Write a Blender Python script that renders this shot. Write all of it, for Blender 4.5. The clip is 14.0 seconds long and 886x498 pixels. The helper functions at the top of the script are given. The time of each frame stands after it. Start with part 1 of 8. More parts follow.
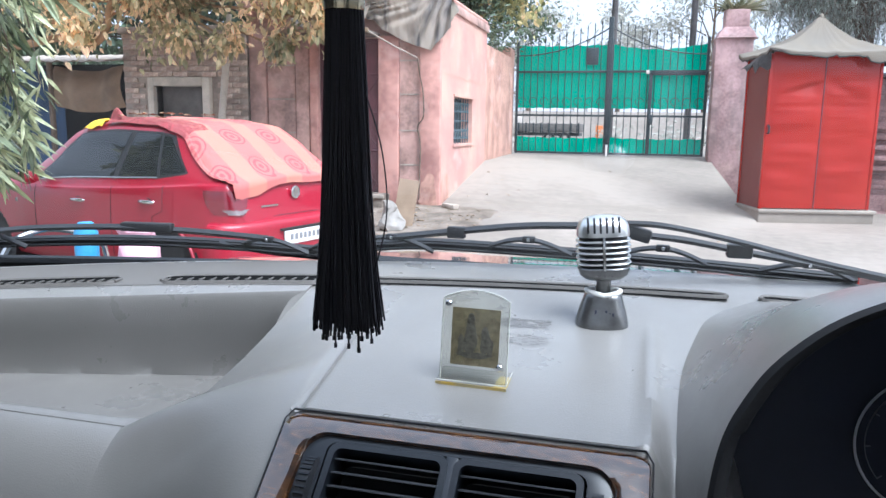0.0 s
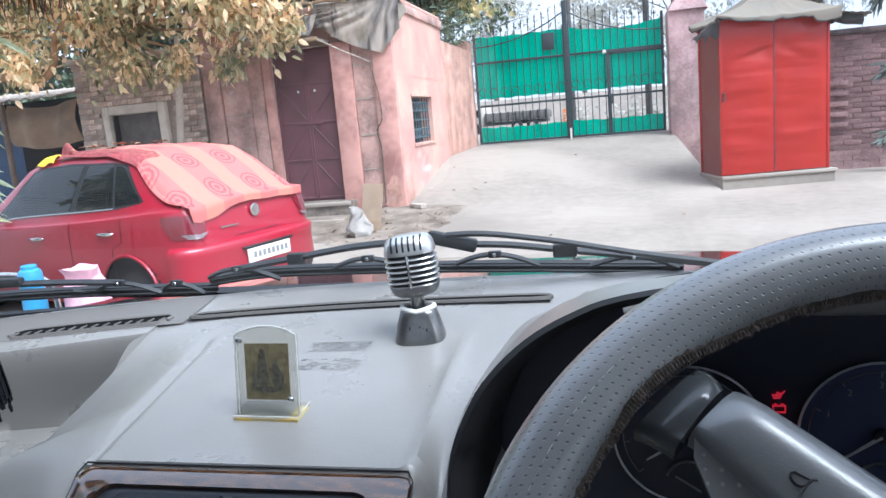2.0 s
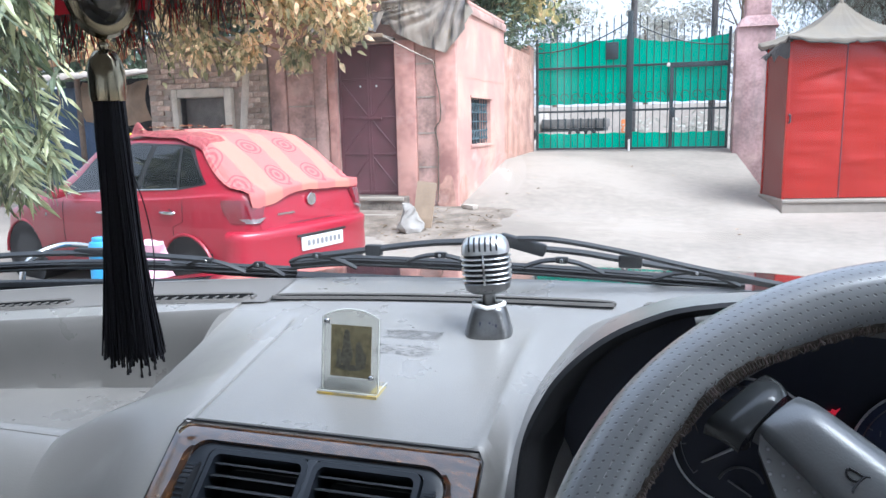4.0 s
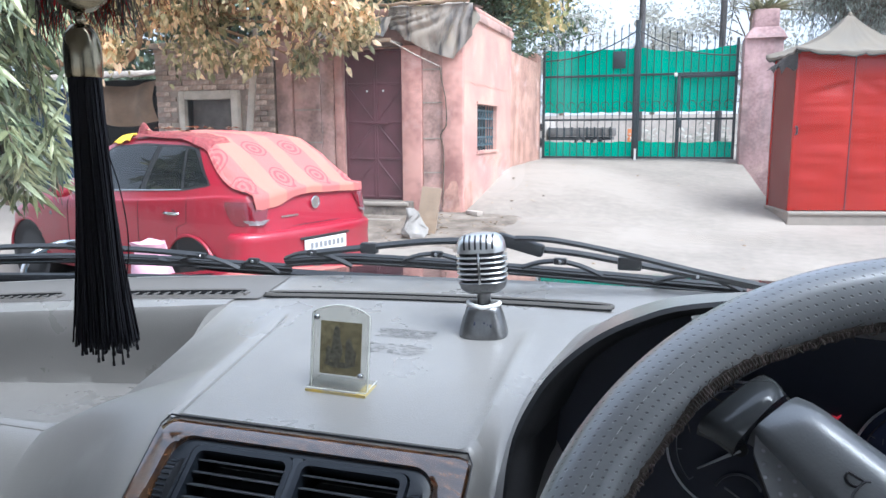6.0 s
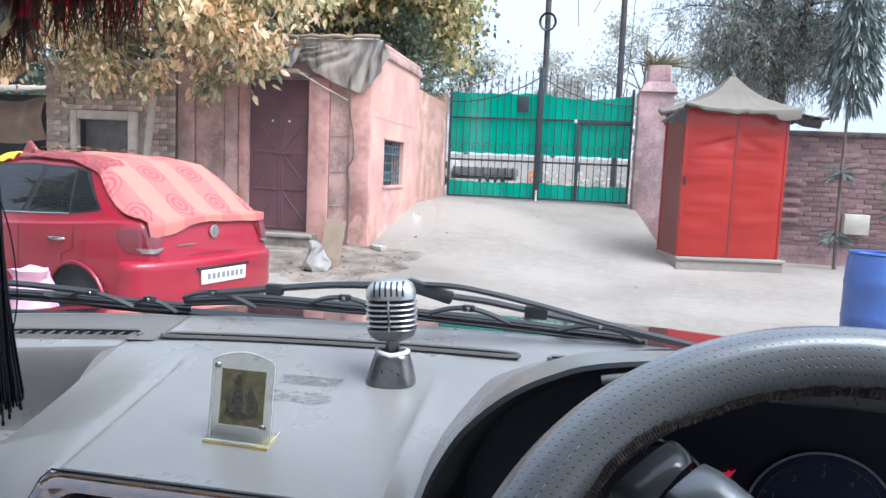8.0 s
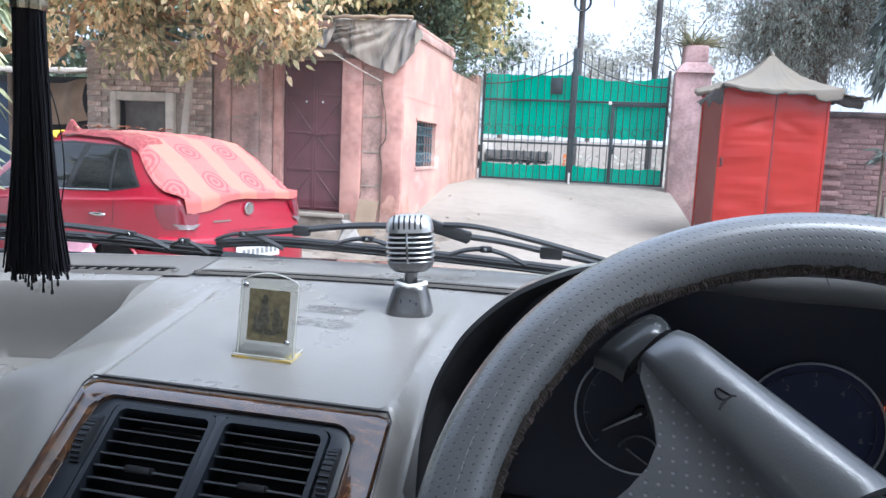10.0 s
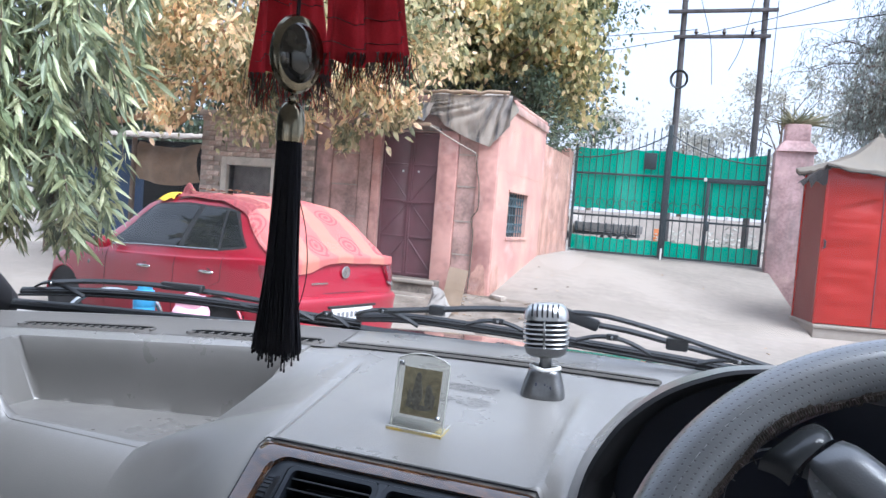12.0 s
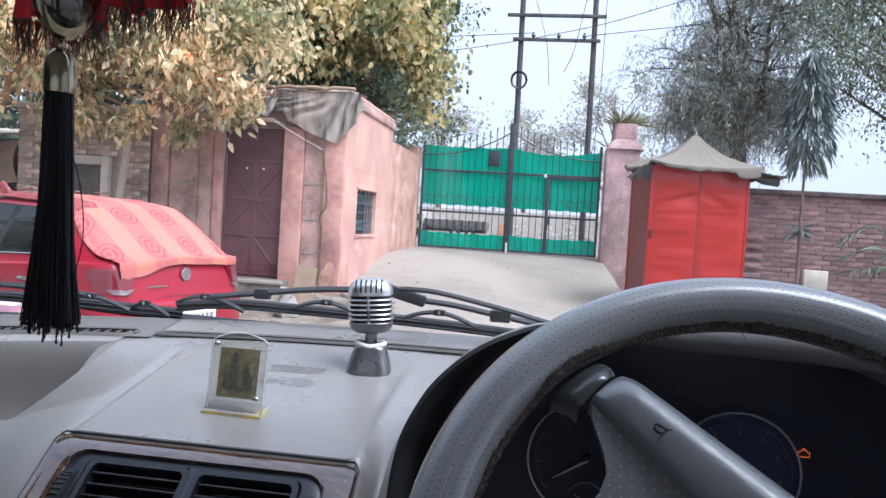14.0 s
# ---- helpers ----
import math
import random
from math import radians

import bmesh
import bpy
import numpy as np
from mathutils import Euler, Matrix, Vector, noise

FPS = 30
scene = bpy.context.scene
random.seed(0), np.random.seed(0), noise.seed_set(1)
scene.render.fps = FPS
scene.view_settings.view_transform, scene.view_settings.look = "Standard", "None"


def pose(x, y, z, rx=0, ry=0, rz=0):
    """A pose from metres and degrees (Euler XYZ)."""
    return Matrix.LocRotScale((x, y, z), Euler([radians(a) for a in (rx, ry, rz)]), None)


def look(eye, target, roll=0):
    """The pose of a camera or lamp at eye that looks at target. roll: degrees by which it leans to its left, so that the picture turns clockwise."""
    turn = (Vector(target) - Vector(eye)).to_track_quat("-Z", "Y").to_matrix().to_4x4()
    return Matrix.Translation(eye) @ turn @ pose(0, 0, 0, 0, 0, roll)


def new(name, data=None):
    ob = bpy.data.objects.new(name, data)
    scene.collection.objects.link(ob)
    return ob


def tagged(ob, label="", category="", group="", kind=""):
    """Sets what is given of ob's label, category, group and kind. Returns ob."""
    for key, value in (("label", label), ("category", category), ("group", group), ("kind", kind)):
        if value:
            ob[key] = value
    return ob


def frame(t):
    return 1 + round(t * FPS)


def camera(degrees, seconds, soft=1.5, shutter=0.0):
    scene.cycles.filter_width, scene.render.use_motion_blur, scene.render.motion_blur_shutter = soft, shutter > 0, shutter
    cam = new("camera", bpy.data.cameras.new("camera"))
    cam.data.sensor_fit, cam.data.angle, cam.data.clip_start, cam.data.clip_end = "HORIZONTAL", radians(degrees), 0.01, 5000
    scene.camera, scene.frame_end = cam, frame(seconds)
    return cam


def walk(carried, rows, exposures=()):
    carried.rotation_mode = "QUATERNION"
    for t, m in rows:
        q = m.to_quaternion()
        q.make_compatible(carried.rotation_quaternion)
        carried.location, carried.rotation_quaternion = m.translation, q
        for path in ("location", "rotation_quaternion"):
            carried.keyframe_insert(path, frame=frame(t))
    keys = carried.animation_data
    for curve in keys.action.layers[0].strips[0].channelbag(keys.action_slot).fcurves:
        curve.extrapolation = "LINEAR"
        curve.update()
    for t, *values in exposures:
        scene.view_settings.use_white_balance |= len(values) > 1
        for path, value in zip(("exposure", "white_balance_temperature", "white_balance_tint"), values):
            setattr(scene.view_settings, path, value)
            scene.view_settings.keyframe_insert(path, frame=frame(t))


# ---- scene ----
cam = camera(62.3, 14.0)
PATH = [
    (0, (0.031, 0.024, 1.485), (-0.476, 1.93, 1.152), 0.8),
    (0.5, (0.07, 0.045, 1.475), (-0.433, 1.954, 1.157), -0.7),
    (1, (0.123, 0.049, 1.474), (-0.367, 1.961, 1.152), -2.5),
    (1.5, (0.189, 0.075, 1.491), (-0.289, 1.989, 1.161), -4.1),
    (2, (0.207, 0.06, 1.508), (-0.263, 1.974, 1.164), -5.0),
    (2.5, (0.247, 0.071, 1.498), (-0.215, 1.983, 1.133), -4.4),
    (3, (0.249, 0.064, 1.498), (-0.222, 1.971, 1.123), -3.1),
    (3.5, (0.226, 0.051, 1.501), (-0.287, 1.949, 1.137), -2.0),
    (4, (0.19, 0.004, 1.517), (-0.401, 1.885, 1.182), -1.3),
    (4.2, (0.182, -0.013, 1.522), (-0.45, 1.858, 1.206), -1.2),
    (6.3, (0.196, 0.022, 1.504), (-0.39, 1.908, 1.186), 0.2),
    (6.5, (0.194, 0.017, 1.507), (-0.345, 1.919, 1.206), 0.9),
    (7, (0.188, 0.028, 1.505), (-0.247, 1.965, 1.268), 2.0),
    (7.2, (0.184, 0.024, 1.518), (-0.217, 1.971, 1.299), 2.2),
    (9.3, (0.197, 0.027, 1.505), (-0.137, 1.985, 1.266), 2.5),
    (9.5, (0.202, 0.01, 1.493), (-0.15, 1.963, 1.244), 2.6),
    (10, (0.212, -0.012, 1.469), (-0.223, 1.922, 1.204), 2.6),
    (10.5, (0.207, -0.012, 1.466), (-0.323, 1.899, 1.209), 2.7),
    (11, (0.192, -0.043, 1.483), (-0.428, 1.845, 1.258), 3.2),
    (11.5, (0.169, -0.089, 1.485), (-0.506, 1.786, 1.317), 4.1),
    (12, (0.167, -0.092, 1.494), (-0.502, 1.79, 1.398), 4.5),
    (12.5, (0.192, -0.087, 1.483), (-0.315, 1.847, 1.434), 4.3),
    (13, (0.19, -0.083, 1.479), (-0.187, 1.881, 1.443), 3.8),
    (13.5, (0.194, -0.086, 1.477), (-0.114, 1.89, 1.428), 3.3),
    (14, (0.201, -0.077, 1.469), (-0.08, 1.902, 1.398), 3.5),
]
walk(cam, [(t, look(eye, aim, roll)) for t, eye, aim, roll in PATH], [(0.0, 2.18, 5200, 8), (2.0, 2.18, 5200, 8), (3.0, 2.28, 5200, 8), (4.2, 2.26, 5200, 8), (7.0, 2.13, 5200, 8), (9.4, 1.95, 5200, 8), (10.0, 2.18, 5200, 9), (10.5, 2.28, 5200, 9), (11.5, 2.16, 5200, 10), (13.0, 1.94, 5250, 12), (13.5, 1.89, 5250, 12), (14.0, 1.92, 5250, 12)])
# ---- camera done; light ----
world = bpy.data.worlds.new("world")
scene.world = world
world.use_nodes = True
wn = world.node_tree
sky = wn.nodes.new("ShaderNodeTexSky")
sky.sky_type, sky.sun_disc = "NISHITA", False
SUN_EL, SUN_AZ = 57.0, 118.0
sky.sun_elevation, sky.sun_rotation = radians(SUN_EL), radians(SUN_AZ)
sky.air_density, sky.dust_density, sky.ozone_density = 1.0, 10.0, 1.0
wn.nodes["Background"].inputs["Strength"].default_value = 0.15
haze = wn.nodes.new("ShaderNodeMix")
haze.data_type = "RGBA"
haze.inputs[0].default_value, haze.inputs[7].default_value = 0.85, (2.05, 2.02, 2.06, 1)
wn.links.new(sky.outputs["Color"], haze.inputs[6])
wn.links.new(haze.outputs[2], wn.nodes["Background"].inputs["Color"])
sun = new("sun", bpy.data.lights.new("sun", "SUN"))
sun.data.energy, sun.data.angle, sun.data.color = 1.45, radians(40.0), (1.0, 0.95, 0.87)
sun_way = Vector((math.sin(radians(SUN_AZ)) * math.cos(radians(SUN_EL)), math.cos(radians(SUN_AZ)) * math.cos(radians(SUN_EL)), math.sin(radians(SUN_EL))))
sun.matrix_basis = look(sun_way * 30, (0, 0, 0))

# ---- tools ----
IDENT = Matrix.Identity(4)
WORLD_OF = {}
rng = random.Random(7)


class M:
    """A mesh in the making: vertices and faces in world metres."""

    def __init__(self):
        self.v, self.f, self.uv = [], [], None

    def add(self, vs, fs):
        n = len(self.v)
        self.v += [tuple(p) for p in vs]
        self.f += [tuple(n + i for i in f) for f in fs]
        return self

    def box(self, lo, hi, m=None, bevel=0.0):
        bm = bmesh.new()
        bmesh.ops.create_cube(bm, size=1.0)
        for p in bm.verts:
            p.co = Vector([lo[k] + (p.co[k] + 0.5) * (hi[k] - lo[k]) for k in range(3)])
        if bevel:
            bmesh.ops.bevel(bm, geom=bm.edges[:], offset=bevel, segments=2, affect="EDGES", profile=0.5)
        bm.verts.index_update()
        vs = [(m @ p.co) if m else p.co.copy() for p in bm.verts]
        self.add(vs, [[q.index for q in f.verts] for f in bm.faces])
        bm.free()
        return self

    def tube(self, pts, radii, n=8, cap=True, squash=1.0):
        pts = [Vector(p) for p in pts]
        if not isinstance(radii, (list, tuple)):
            radii = [radii] * len(pts)
        vs, fs, side = [], [], None
        for i, p in enumerate(pts):
            d = (pts[min(i + 1, len(pts) - 1)] - pts[max(i - 1, 0)]).normalized()
            if side is None:
                side = d.orthogonal().normalized()
            side = (side - d * side.dot(d)).normalized()
            up = d.cross(side)
            for k in range(n):
                a = 2 * math.pi * k / n
                vs.append(p + radii[i] * (math.cos(a) * side + squash * math.sin(a) * up))
        for i in range(len(pts) - 1):
            for k in range(n):
                fs.append((i * n + k, i * n + (k + 1) % n, (i + 1) * n + (k + 1) % n, (i + 1) * n + k))
        if cap:
            fs.append(tuple(range(n))[::-1])
            fs.append(tuple(range((len(pts) - 1) * n, len(pts) * n)))
        return self.add(vs, fs)

    def ribbon(self, pts, w, h, m=None):
        """A flat bar of width w (across) and height h along points."""
        pts = [Vector(p) for p in pts]
        vs, fs = [], []
        for i, p in enumerate(pts):
            d = (pts[min(i + 1, len(pts) - 1)] - pts[max(i - 1, 0)]).normalized()
            up = Vector((0, -0.5, 0.86))
            side = d.cross(up).normalized()
            up = side.cross(d)
            for a, b in ((-1, -1), (1, -1), (1, 1), (-1, 1)):
                vs.append(p + side * a * w / 2 + up * b * h / 2)
        for i in range(len(pts) - 1):
            for k in range(4):
                fs.append((i * 4 + k, i * 4 + (k + 1) % 4, i * 4 + 4 + (k + 1) % 4, i * 4 + 4 + k))
        n = 4 * len(pts)
        fs += [(3, 2, 1, 0), (n - 4, n - 3, n - 2, n - 1)]
        return self.add(vs, fs)

    def lathe(self, profile, m=None, n=24, sx=1.0, sy=1.0, power=2.0):
        """A turned body from (radius, height) pairs; power above 2 squares its section."""
        vs, fs = [], []
        for r, h in profile:
            for k in range(n):
                a = 2 * math.pi * k / n
                c, s = math.cos(a), math.sin(a)
                q = (abs(c) ** power + abs(s) ** power) ** (-1 / power)
                p = Vector((r * c * q * sx, r * s * q * sy, h))
                vs.append(m @ p if m else p)
        for i in range(len(profile) - 1):
            for k in range(n):
                fs.append((i * n + k, i * n + (k + 1) % n, (i + 1) * n + (k + 1) % n, (i + 1) * n + k))
        fs.append(tuple(range(n))[::-1])
        fs.append(tuple(range((len(profile) - 1) * n, len(profile) * n)))
        return self.add(vs, fs)

    def grid(self, rows, closed=False):
        nr, nc = len(rows), len(rows[0])
        vs = [p for r in rows for p in r]
        fs = []
        for i in range(nr - 1):
            for j in range(nc - (0 if closed else 1)):
                k = (j + 1) % nc
                fs.append((i * nc + j, i * nc + k, (i + 1) * nc + k, (i + 1) * nc + j))
        return self.add(vs, fs)

    def poly(self, outline, depth):
        """A slab: an outline of points pushed along the vector depth."""
        n, d = len(outline), Vector(depth)
        vs = [Vector(p) for p in outline] + [Vector(p) + d for p in outline]
        fs = [tuple(range(n)), tuple(range(2 * n - 1, n - 1, -1))]
        fs += [(i, n + i, n + (i + 1) % n, (i + 1) % n) for i in range(n)]
        return self.add(vs, fs)

    def mesh(self, name, smooth=38):
        me = bpy.data.meshes.new(name)
        me.from_pydata(self.v, [], self.f)
        if self.uv is not None:
            layer = me.uv_layers.new(name="map")
            ids = np.empty(len(me.loops), dtype=np.int32)
            me.loops.foreach_get("vertex_index", ids)
            layer.data.foreach_set("uv", np.array(self.uv, dtype=np.float32)[ids].ravel())
        bm = bmesh.new()
        bm.from_mesh(me)
        bmesh.ops.recalc_face_normals(bm, faces=bm.faces[:])
        bm.to_mesh(me)
        bm.free()
        if smooth:
            me.shade_smooth()
            me.set_sharp_from_angle(angle=radians(smooth))
        me.update()
        return me


def thing(name, base, label, category, group="", kind=""):
    ob = new(name)
    ob.empty_display_size = 0.05
    ob.location = base
    WORLD_OF[ob] = Matrix.Translation(base)
    return tagged(ob, label, category, group, kind)


def part(name, m, material, parent, label="", smooth=38, kind=""):
    me = m if isinstance(m, bpy.types.Mesh) else m.mesh(name, smooth)
    if not me.materials:
        me.materials.append(material)
    ob = new(name, me)
    ob.parent = parent
    ob.matrix_parent_inverse = WORLD_OF[parent].inverted()
    WORLD_OF[ob] = IDENT
    return tagged(ob, label, kind=kind)


def solo(name, m, material, label, category, group="", kind="", smooth=38):
    ob = new(name, m.mesh(name, smooth))
    ob.data.materials.append(material)
    WORLD_OF[ob] = IDENT
    return tagged(ob, label, category, group, kind)


def wall_with_hole(axis, at, thick, a0, a1, z0, z1, hole):
    """Four blocks round one opening."""
    h0, h1, hz0, hz1 = hole
    m = M()
    for b0, b1, c0, c1 in ((a0, h0, z0, z1), (h1, a1, z0, z1), (h0, h1, z0, hz0), (h0, h1, hz1, z1)):
        if b1 - b0 > 0.001 and c1 - c0 > 0.001:
            m.box((b0, at, c0), (b1, at + thick, c1)) if axis == "y" else m.box((at - thick, b0, c0), (at, b1, c1))
    return m


def smooth01(a, b, x):
    t = min(1.0, max(0.0, (x - a) / (b - a)))
    return t * t * (3 - 2 * t)


def spline(knots, n):
    """n points on a smooth curve through the knots."""
    ks = [Vector(k) for k in knots]
    out = []
    for i in range(n):
        t = i / (n - 1) * (len(ks) - 1)
        j = min(int(t), len(ks) - 2)
        u = t - j
        a, b, c, d = ks[max(j - 1, 0)], ks[j], ks[j + 1], ks[min(j + 2, len(ks) - 1)]
        out.append(0.5 * (2 * b + (c - a) * u + (2 * a - 5 * b + 4 * c - d) * u * u + (3 * b - a - 3 * c + d) * u**3))
    return out


# ---- materials ----
def mat(name, base, rough=0.5, metal=0.0, vary=0.15, scale=4.0, fine=60.0, bump=0.15, dist=0.002, coat=0.0, spec=0.5, island=0.0, second=None, blend=0.5, thin=0.0, obj=0.0):
    """A procedural surface: base colour varied at two scales, with a fine relief."""
    m = bpy.data.materials.new(name)
    m.use_nodes = True
    t = m.node_tree
    n, l = t.nodes, t.links
    p = n["Principled BSDF"]
    co = n.new("ShaderNodeTexCoord")
    big, small = n.new("ShaderNodeTexNoise"), n.new("ShaderNodeTexNoise")
    big.inputs["Scale"].default_value, big.inputs["Detail"].default_value = scale, 5
    small.inputs["Scale"].default_value, small.inputs["Detail"].default_value = fine, 3
    for k in (big, small):
        l.new(co.outputs["Object"], k.inputs["Vector"])
    both = n.new("ShaderNodeMath")
    both.operation = "MULTIPLY_ADD"
    both.inputs[1].default_value = 0.35
    l.new(small.outputs["Fac"], both.inputs[0])
    l.new(big.outputs["Fac"], both.inputs[2])
    ramp = n.new("ShaderNodeValToRGB")
    ramp.color_ramp.elements[0].position, ramp.color_ramp.elements[1].position = 0.45, 0.9
    dark = [max(0, c * (1 - vary)) for c in base]
    lite = [min(1, c * (1 + vary)) for c in base]
    if second:
        dark, lite = [c * (1 - vary) for c in base], second
        ramp.color_ramp.elements[0].position, ramp.color_ramp.elements[1].position = blend, blend + 0.3
    ramp.color_ramp.elements[0].color = (*dark, 1)
    ramp.color_ramp.elements[1].color = (*lite, 1)
    l.new(both.outputs[0], ramp.inputs["Fac"])
    out = ramp.outputs["Color"]
    for amount, node, socket in ((island, "ShaderNodeNewGeometry", "Random Per Island"), (obj, "ShaderNodeObjectInfo", "Random")):
        if amount:
            g, hs, mr = n.new(node), n.new("ShaderNodeHueSaturation"), n.new("ShaderNodeMapRange")
            mr.inputs["To Min"].default_value, mr.inputs["To Max"].default_value = 1 - amount, 1 + amount
            l.new(g.outputs[socket], mr.inputs["Value"])
            l.new(mr.outputs["Result"], hs.inputs["Value"])
            if amount >= 0.45:
                hue = n.new("ShaderNodeMapRange")
                hue.inputs["To Min"].default_value, hue.inputs["To Max"].default_value = 0.535, 0.455
                l.new(g.outputs[socket], hue.inputs["Value"])
                l.new(hue.outputs["Result"], hs.inputs["Hue"])
            l.new(out, hs.inputs["Color"])
            out = hs.outputs["Color"]
    l.new(out, p.inputs["Base Color"])
    p.inputs["Roughness"].default_value, p.inputs["Metallic"].default_value = rough, metal
    p.inputs["Coat Weight"].default_value, p.inputs["Coat Roughness"].default_value = coat, 0.04
    p.inputs["Specular IOR Level"].default_value = spec
    if bump:
        b = n.new("ShaderNodeBump")
        b.inputs["Strength"].default_value, b.inputs["Distance"].default_value = bump, dist
        l.new(both.outputs[0], b.inputs["Height"])
        l.new(b.outputs["Normal"], p.inputs["Normal"])
    if thin:
        tr, mx, o = n.new("ShaderNodeBsdfTranslucent"), n.new("ShaderNodeMixShader"), n["Material Output"]
        l.new(out, tr.inputs["Color"])
        mx.inputs["Fac"].default_value = thin
        l.new(p.outputs[0], mx.inputs[1])
        l.new(tr.outputs[0], mx.inputs[2])
        l.new(mx.outputs[0], o.inputs["Surface"])
    return m


def pane_mat(name, tint, rough=0.0, gloss=1.0):
    """A thin clear pane: what is behind it, with a gloss that grows at a slant."""
    m = bpy.data.materials.new(name)
    m.use_nodes = True
    n, l = m.node_tree.nodes, m.node_tree.links
    n.remove(n["Principled BSDF"])
    a, b, mx, fr, k = n.new("ShaderNodeBsdfTransparent"), n.new("ShaderNodeBsdfGlossy"), n.new("ShaderNodeMixShader"), n.new("ShaderNodeFresnel"), n.new("ShaderNodeMath")
    a.inputs["Color"].default_value = (*tint, 1)
    b.inputs["Roughness"].default_value = rough
    fr.inputs["IOR"].default_value = 1.45
    k.operation = "MULTIPLY"
    k.inputs[1].default_value = gloss
    l.new(fr.outputs[0], k.inputs[0])
    l.new(k.outputs[0], mx.inputs["Fac"])
    l.new(a.outputs[0], mx.inputs[1])
    l.new(b.outputs[0], mx.inputs[2])
    l.new(mx.outputs[0], n["Material Output"].inputs["Surface"])
    return m


def glow_mat(name, colour, strength):
    m = bpy.data.materials.new(name)
    m.use_nodes = True
    p = m.node_tree.nodes["Principled BSDF"]
    p.inputs["Base Color"].default_value = (*[c * 0.3 for c in colour], 1)
    p.inputs["Emission Color"].default_value, p.inputs["Emission Strength"].default_value = (*colour, 1), strength
    return m


def leather_mat(name, base, rough=0.5, cell=420.0):
    """Moulded grain: small cells over soft blotches."""
    m = mat(name, base, rough, vary=0.12, scale=5.0, fine=900.0, bump=0.0)
    n, l = m.node_tree.nodes, m.node_tree.links
    co, vo, b = n.new("ShaderNodeTexCoord"), n.new("ShaderNodeTexVoronoi"), n.new("ShaderNodeBump")
    warp = n.new("ShaderNodeTexNoise")
    warp.inputs["Scale"].default_value = 40
    sc, ad = n.new("ShaderNodeVectorMath"), n.new("ShaderNodeVectorMath")
    sc.operation, sc.inputs["Scale"].default_value = "SCALE", 0.02
    ad.operation = "ADD"
    l.new(co.outputs["Object"], warp.inputs["Vector"])
    l.new(warp.outputs["Color"], sc.inputs[0])
    l.new(sc.outputs["Vector"], ad.inputs[0])
    l.new(co.outputs["Object"], ad.inputs[1])
    vo.feature, vo.inputs["Scale"].default_value = "DISTANCE_TO_EDGE", cell
    l.new(ad.outputs["Vector"], vo.inputs["Vector"])
    b.inputs["Strength"].default_value, b.inputs["Distance"].default_value = 0.4, 0.0006
    l.new(vo.outputs["Distance"], b.inputs["Height"])
    l.new(b.outputs["Normal"], n["Principled BSDF"].inputs["Normal"])
    return m


def scuffed(m, lo, hi):
    """Handling wear: the gloss comes and goes in smears, with faint pale smudges."""
    n, l = m.node_tree.nodes, m.node_tree.links
    p = n["Principled BSDF"]
    co, nz, mr = n.new("ShaderNodeTexCoord"), n.new("ShaderNodeTexNoise"), n.new("ShaderNodeMapRange")
    nz.inputs["Scale"].default_value, nz.inputs["Detail"].default_value, nz.inputs["Roughness"].default_value, nz.inputs["Distortion"].default_value = 7.0, 6, 0.6, 0.2
    mr.inputs["From Min"].default_value, mr.inputs["From Max"].default_value = 0.25, 0.75
    mr.inputs["To Min"].default_value, mr.inputs["To Max"].default_value = lo, hi
    l.new(co.outputs["Object"], nz.inputs["Vector"])
    l.new(nz.outputs["Fac"], mr.inputs["Value"])
    l.new(mr.outputs["Result"], p.inputs["Roughness"])
    l.new(mr.outputs["Result"], p.inputs["Coat Roughness"])
    return m


def wood_mat(name):
    m = mat(name, (0.06, 0.025, 0.012), 0.12, vary=0.5, bump=0.0, coat=1.0)
    n, l = m.node_tree.nodes, m.node_tree.links
    co, mp, nz, rp = n.new("ShaderNodeTexCoord"), n.new("ShaderNodeMapping"), n.new("ShaderNodeTexNoise"), n.new("ShaderNodeValToRGB")
    mp.inputs["Scale"].default_value = (18, 60, 60)
    nz.inputs["Scale"].default_value, nz.inputs["Detail"].default_value, nz.inputs["Distortion"].default_value = 1.5, 6, 2.5
    e = rp.color_ramp.elements
    e[0].position, e[0].color, e[1].position, e[1].color = 0.4, (0.012, 0.006, 0.004, 1), 0.66, (0.1, 0.045, 0.016, 1)
    l.new(co.outputs["Object"], mp.inputs["Vector"])
    l.new(mp.outputs["Vector"], nz.inputs["Vector"])
    l.new(nz.outputs["Fac"], rp.inputs["Fac"])
    l.new(rp.outputs["Color"], n["Principled BSDF"].inputs["Base Color"])
    n["Principled BSDF"].inputs["Coat IOR"].default_value = 1.8
    return m


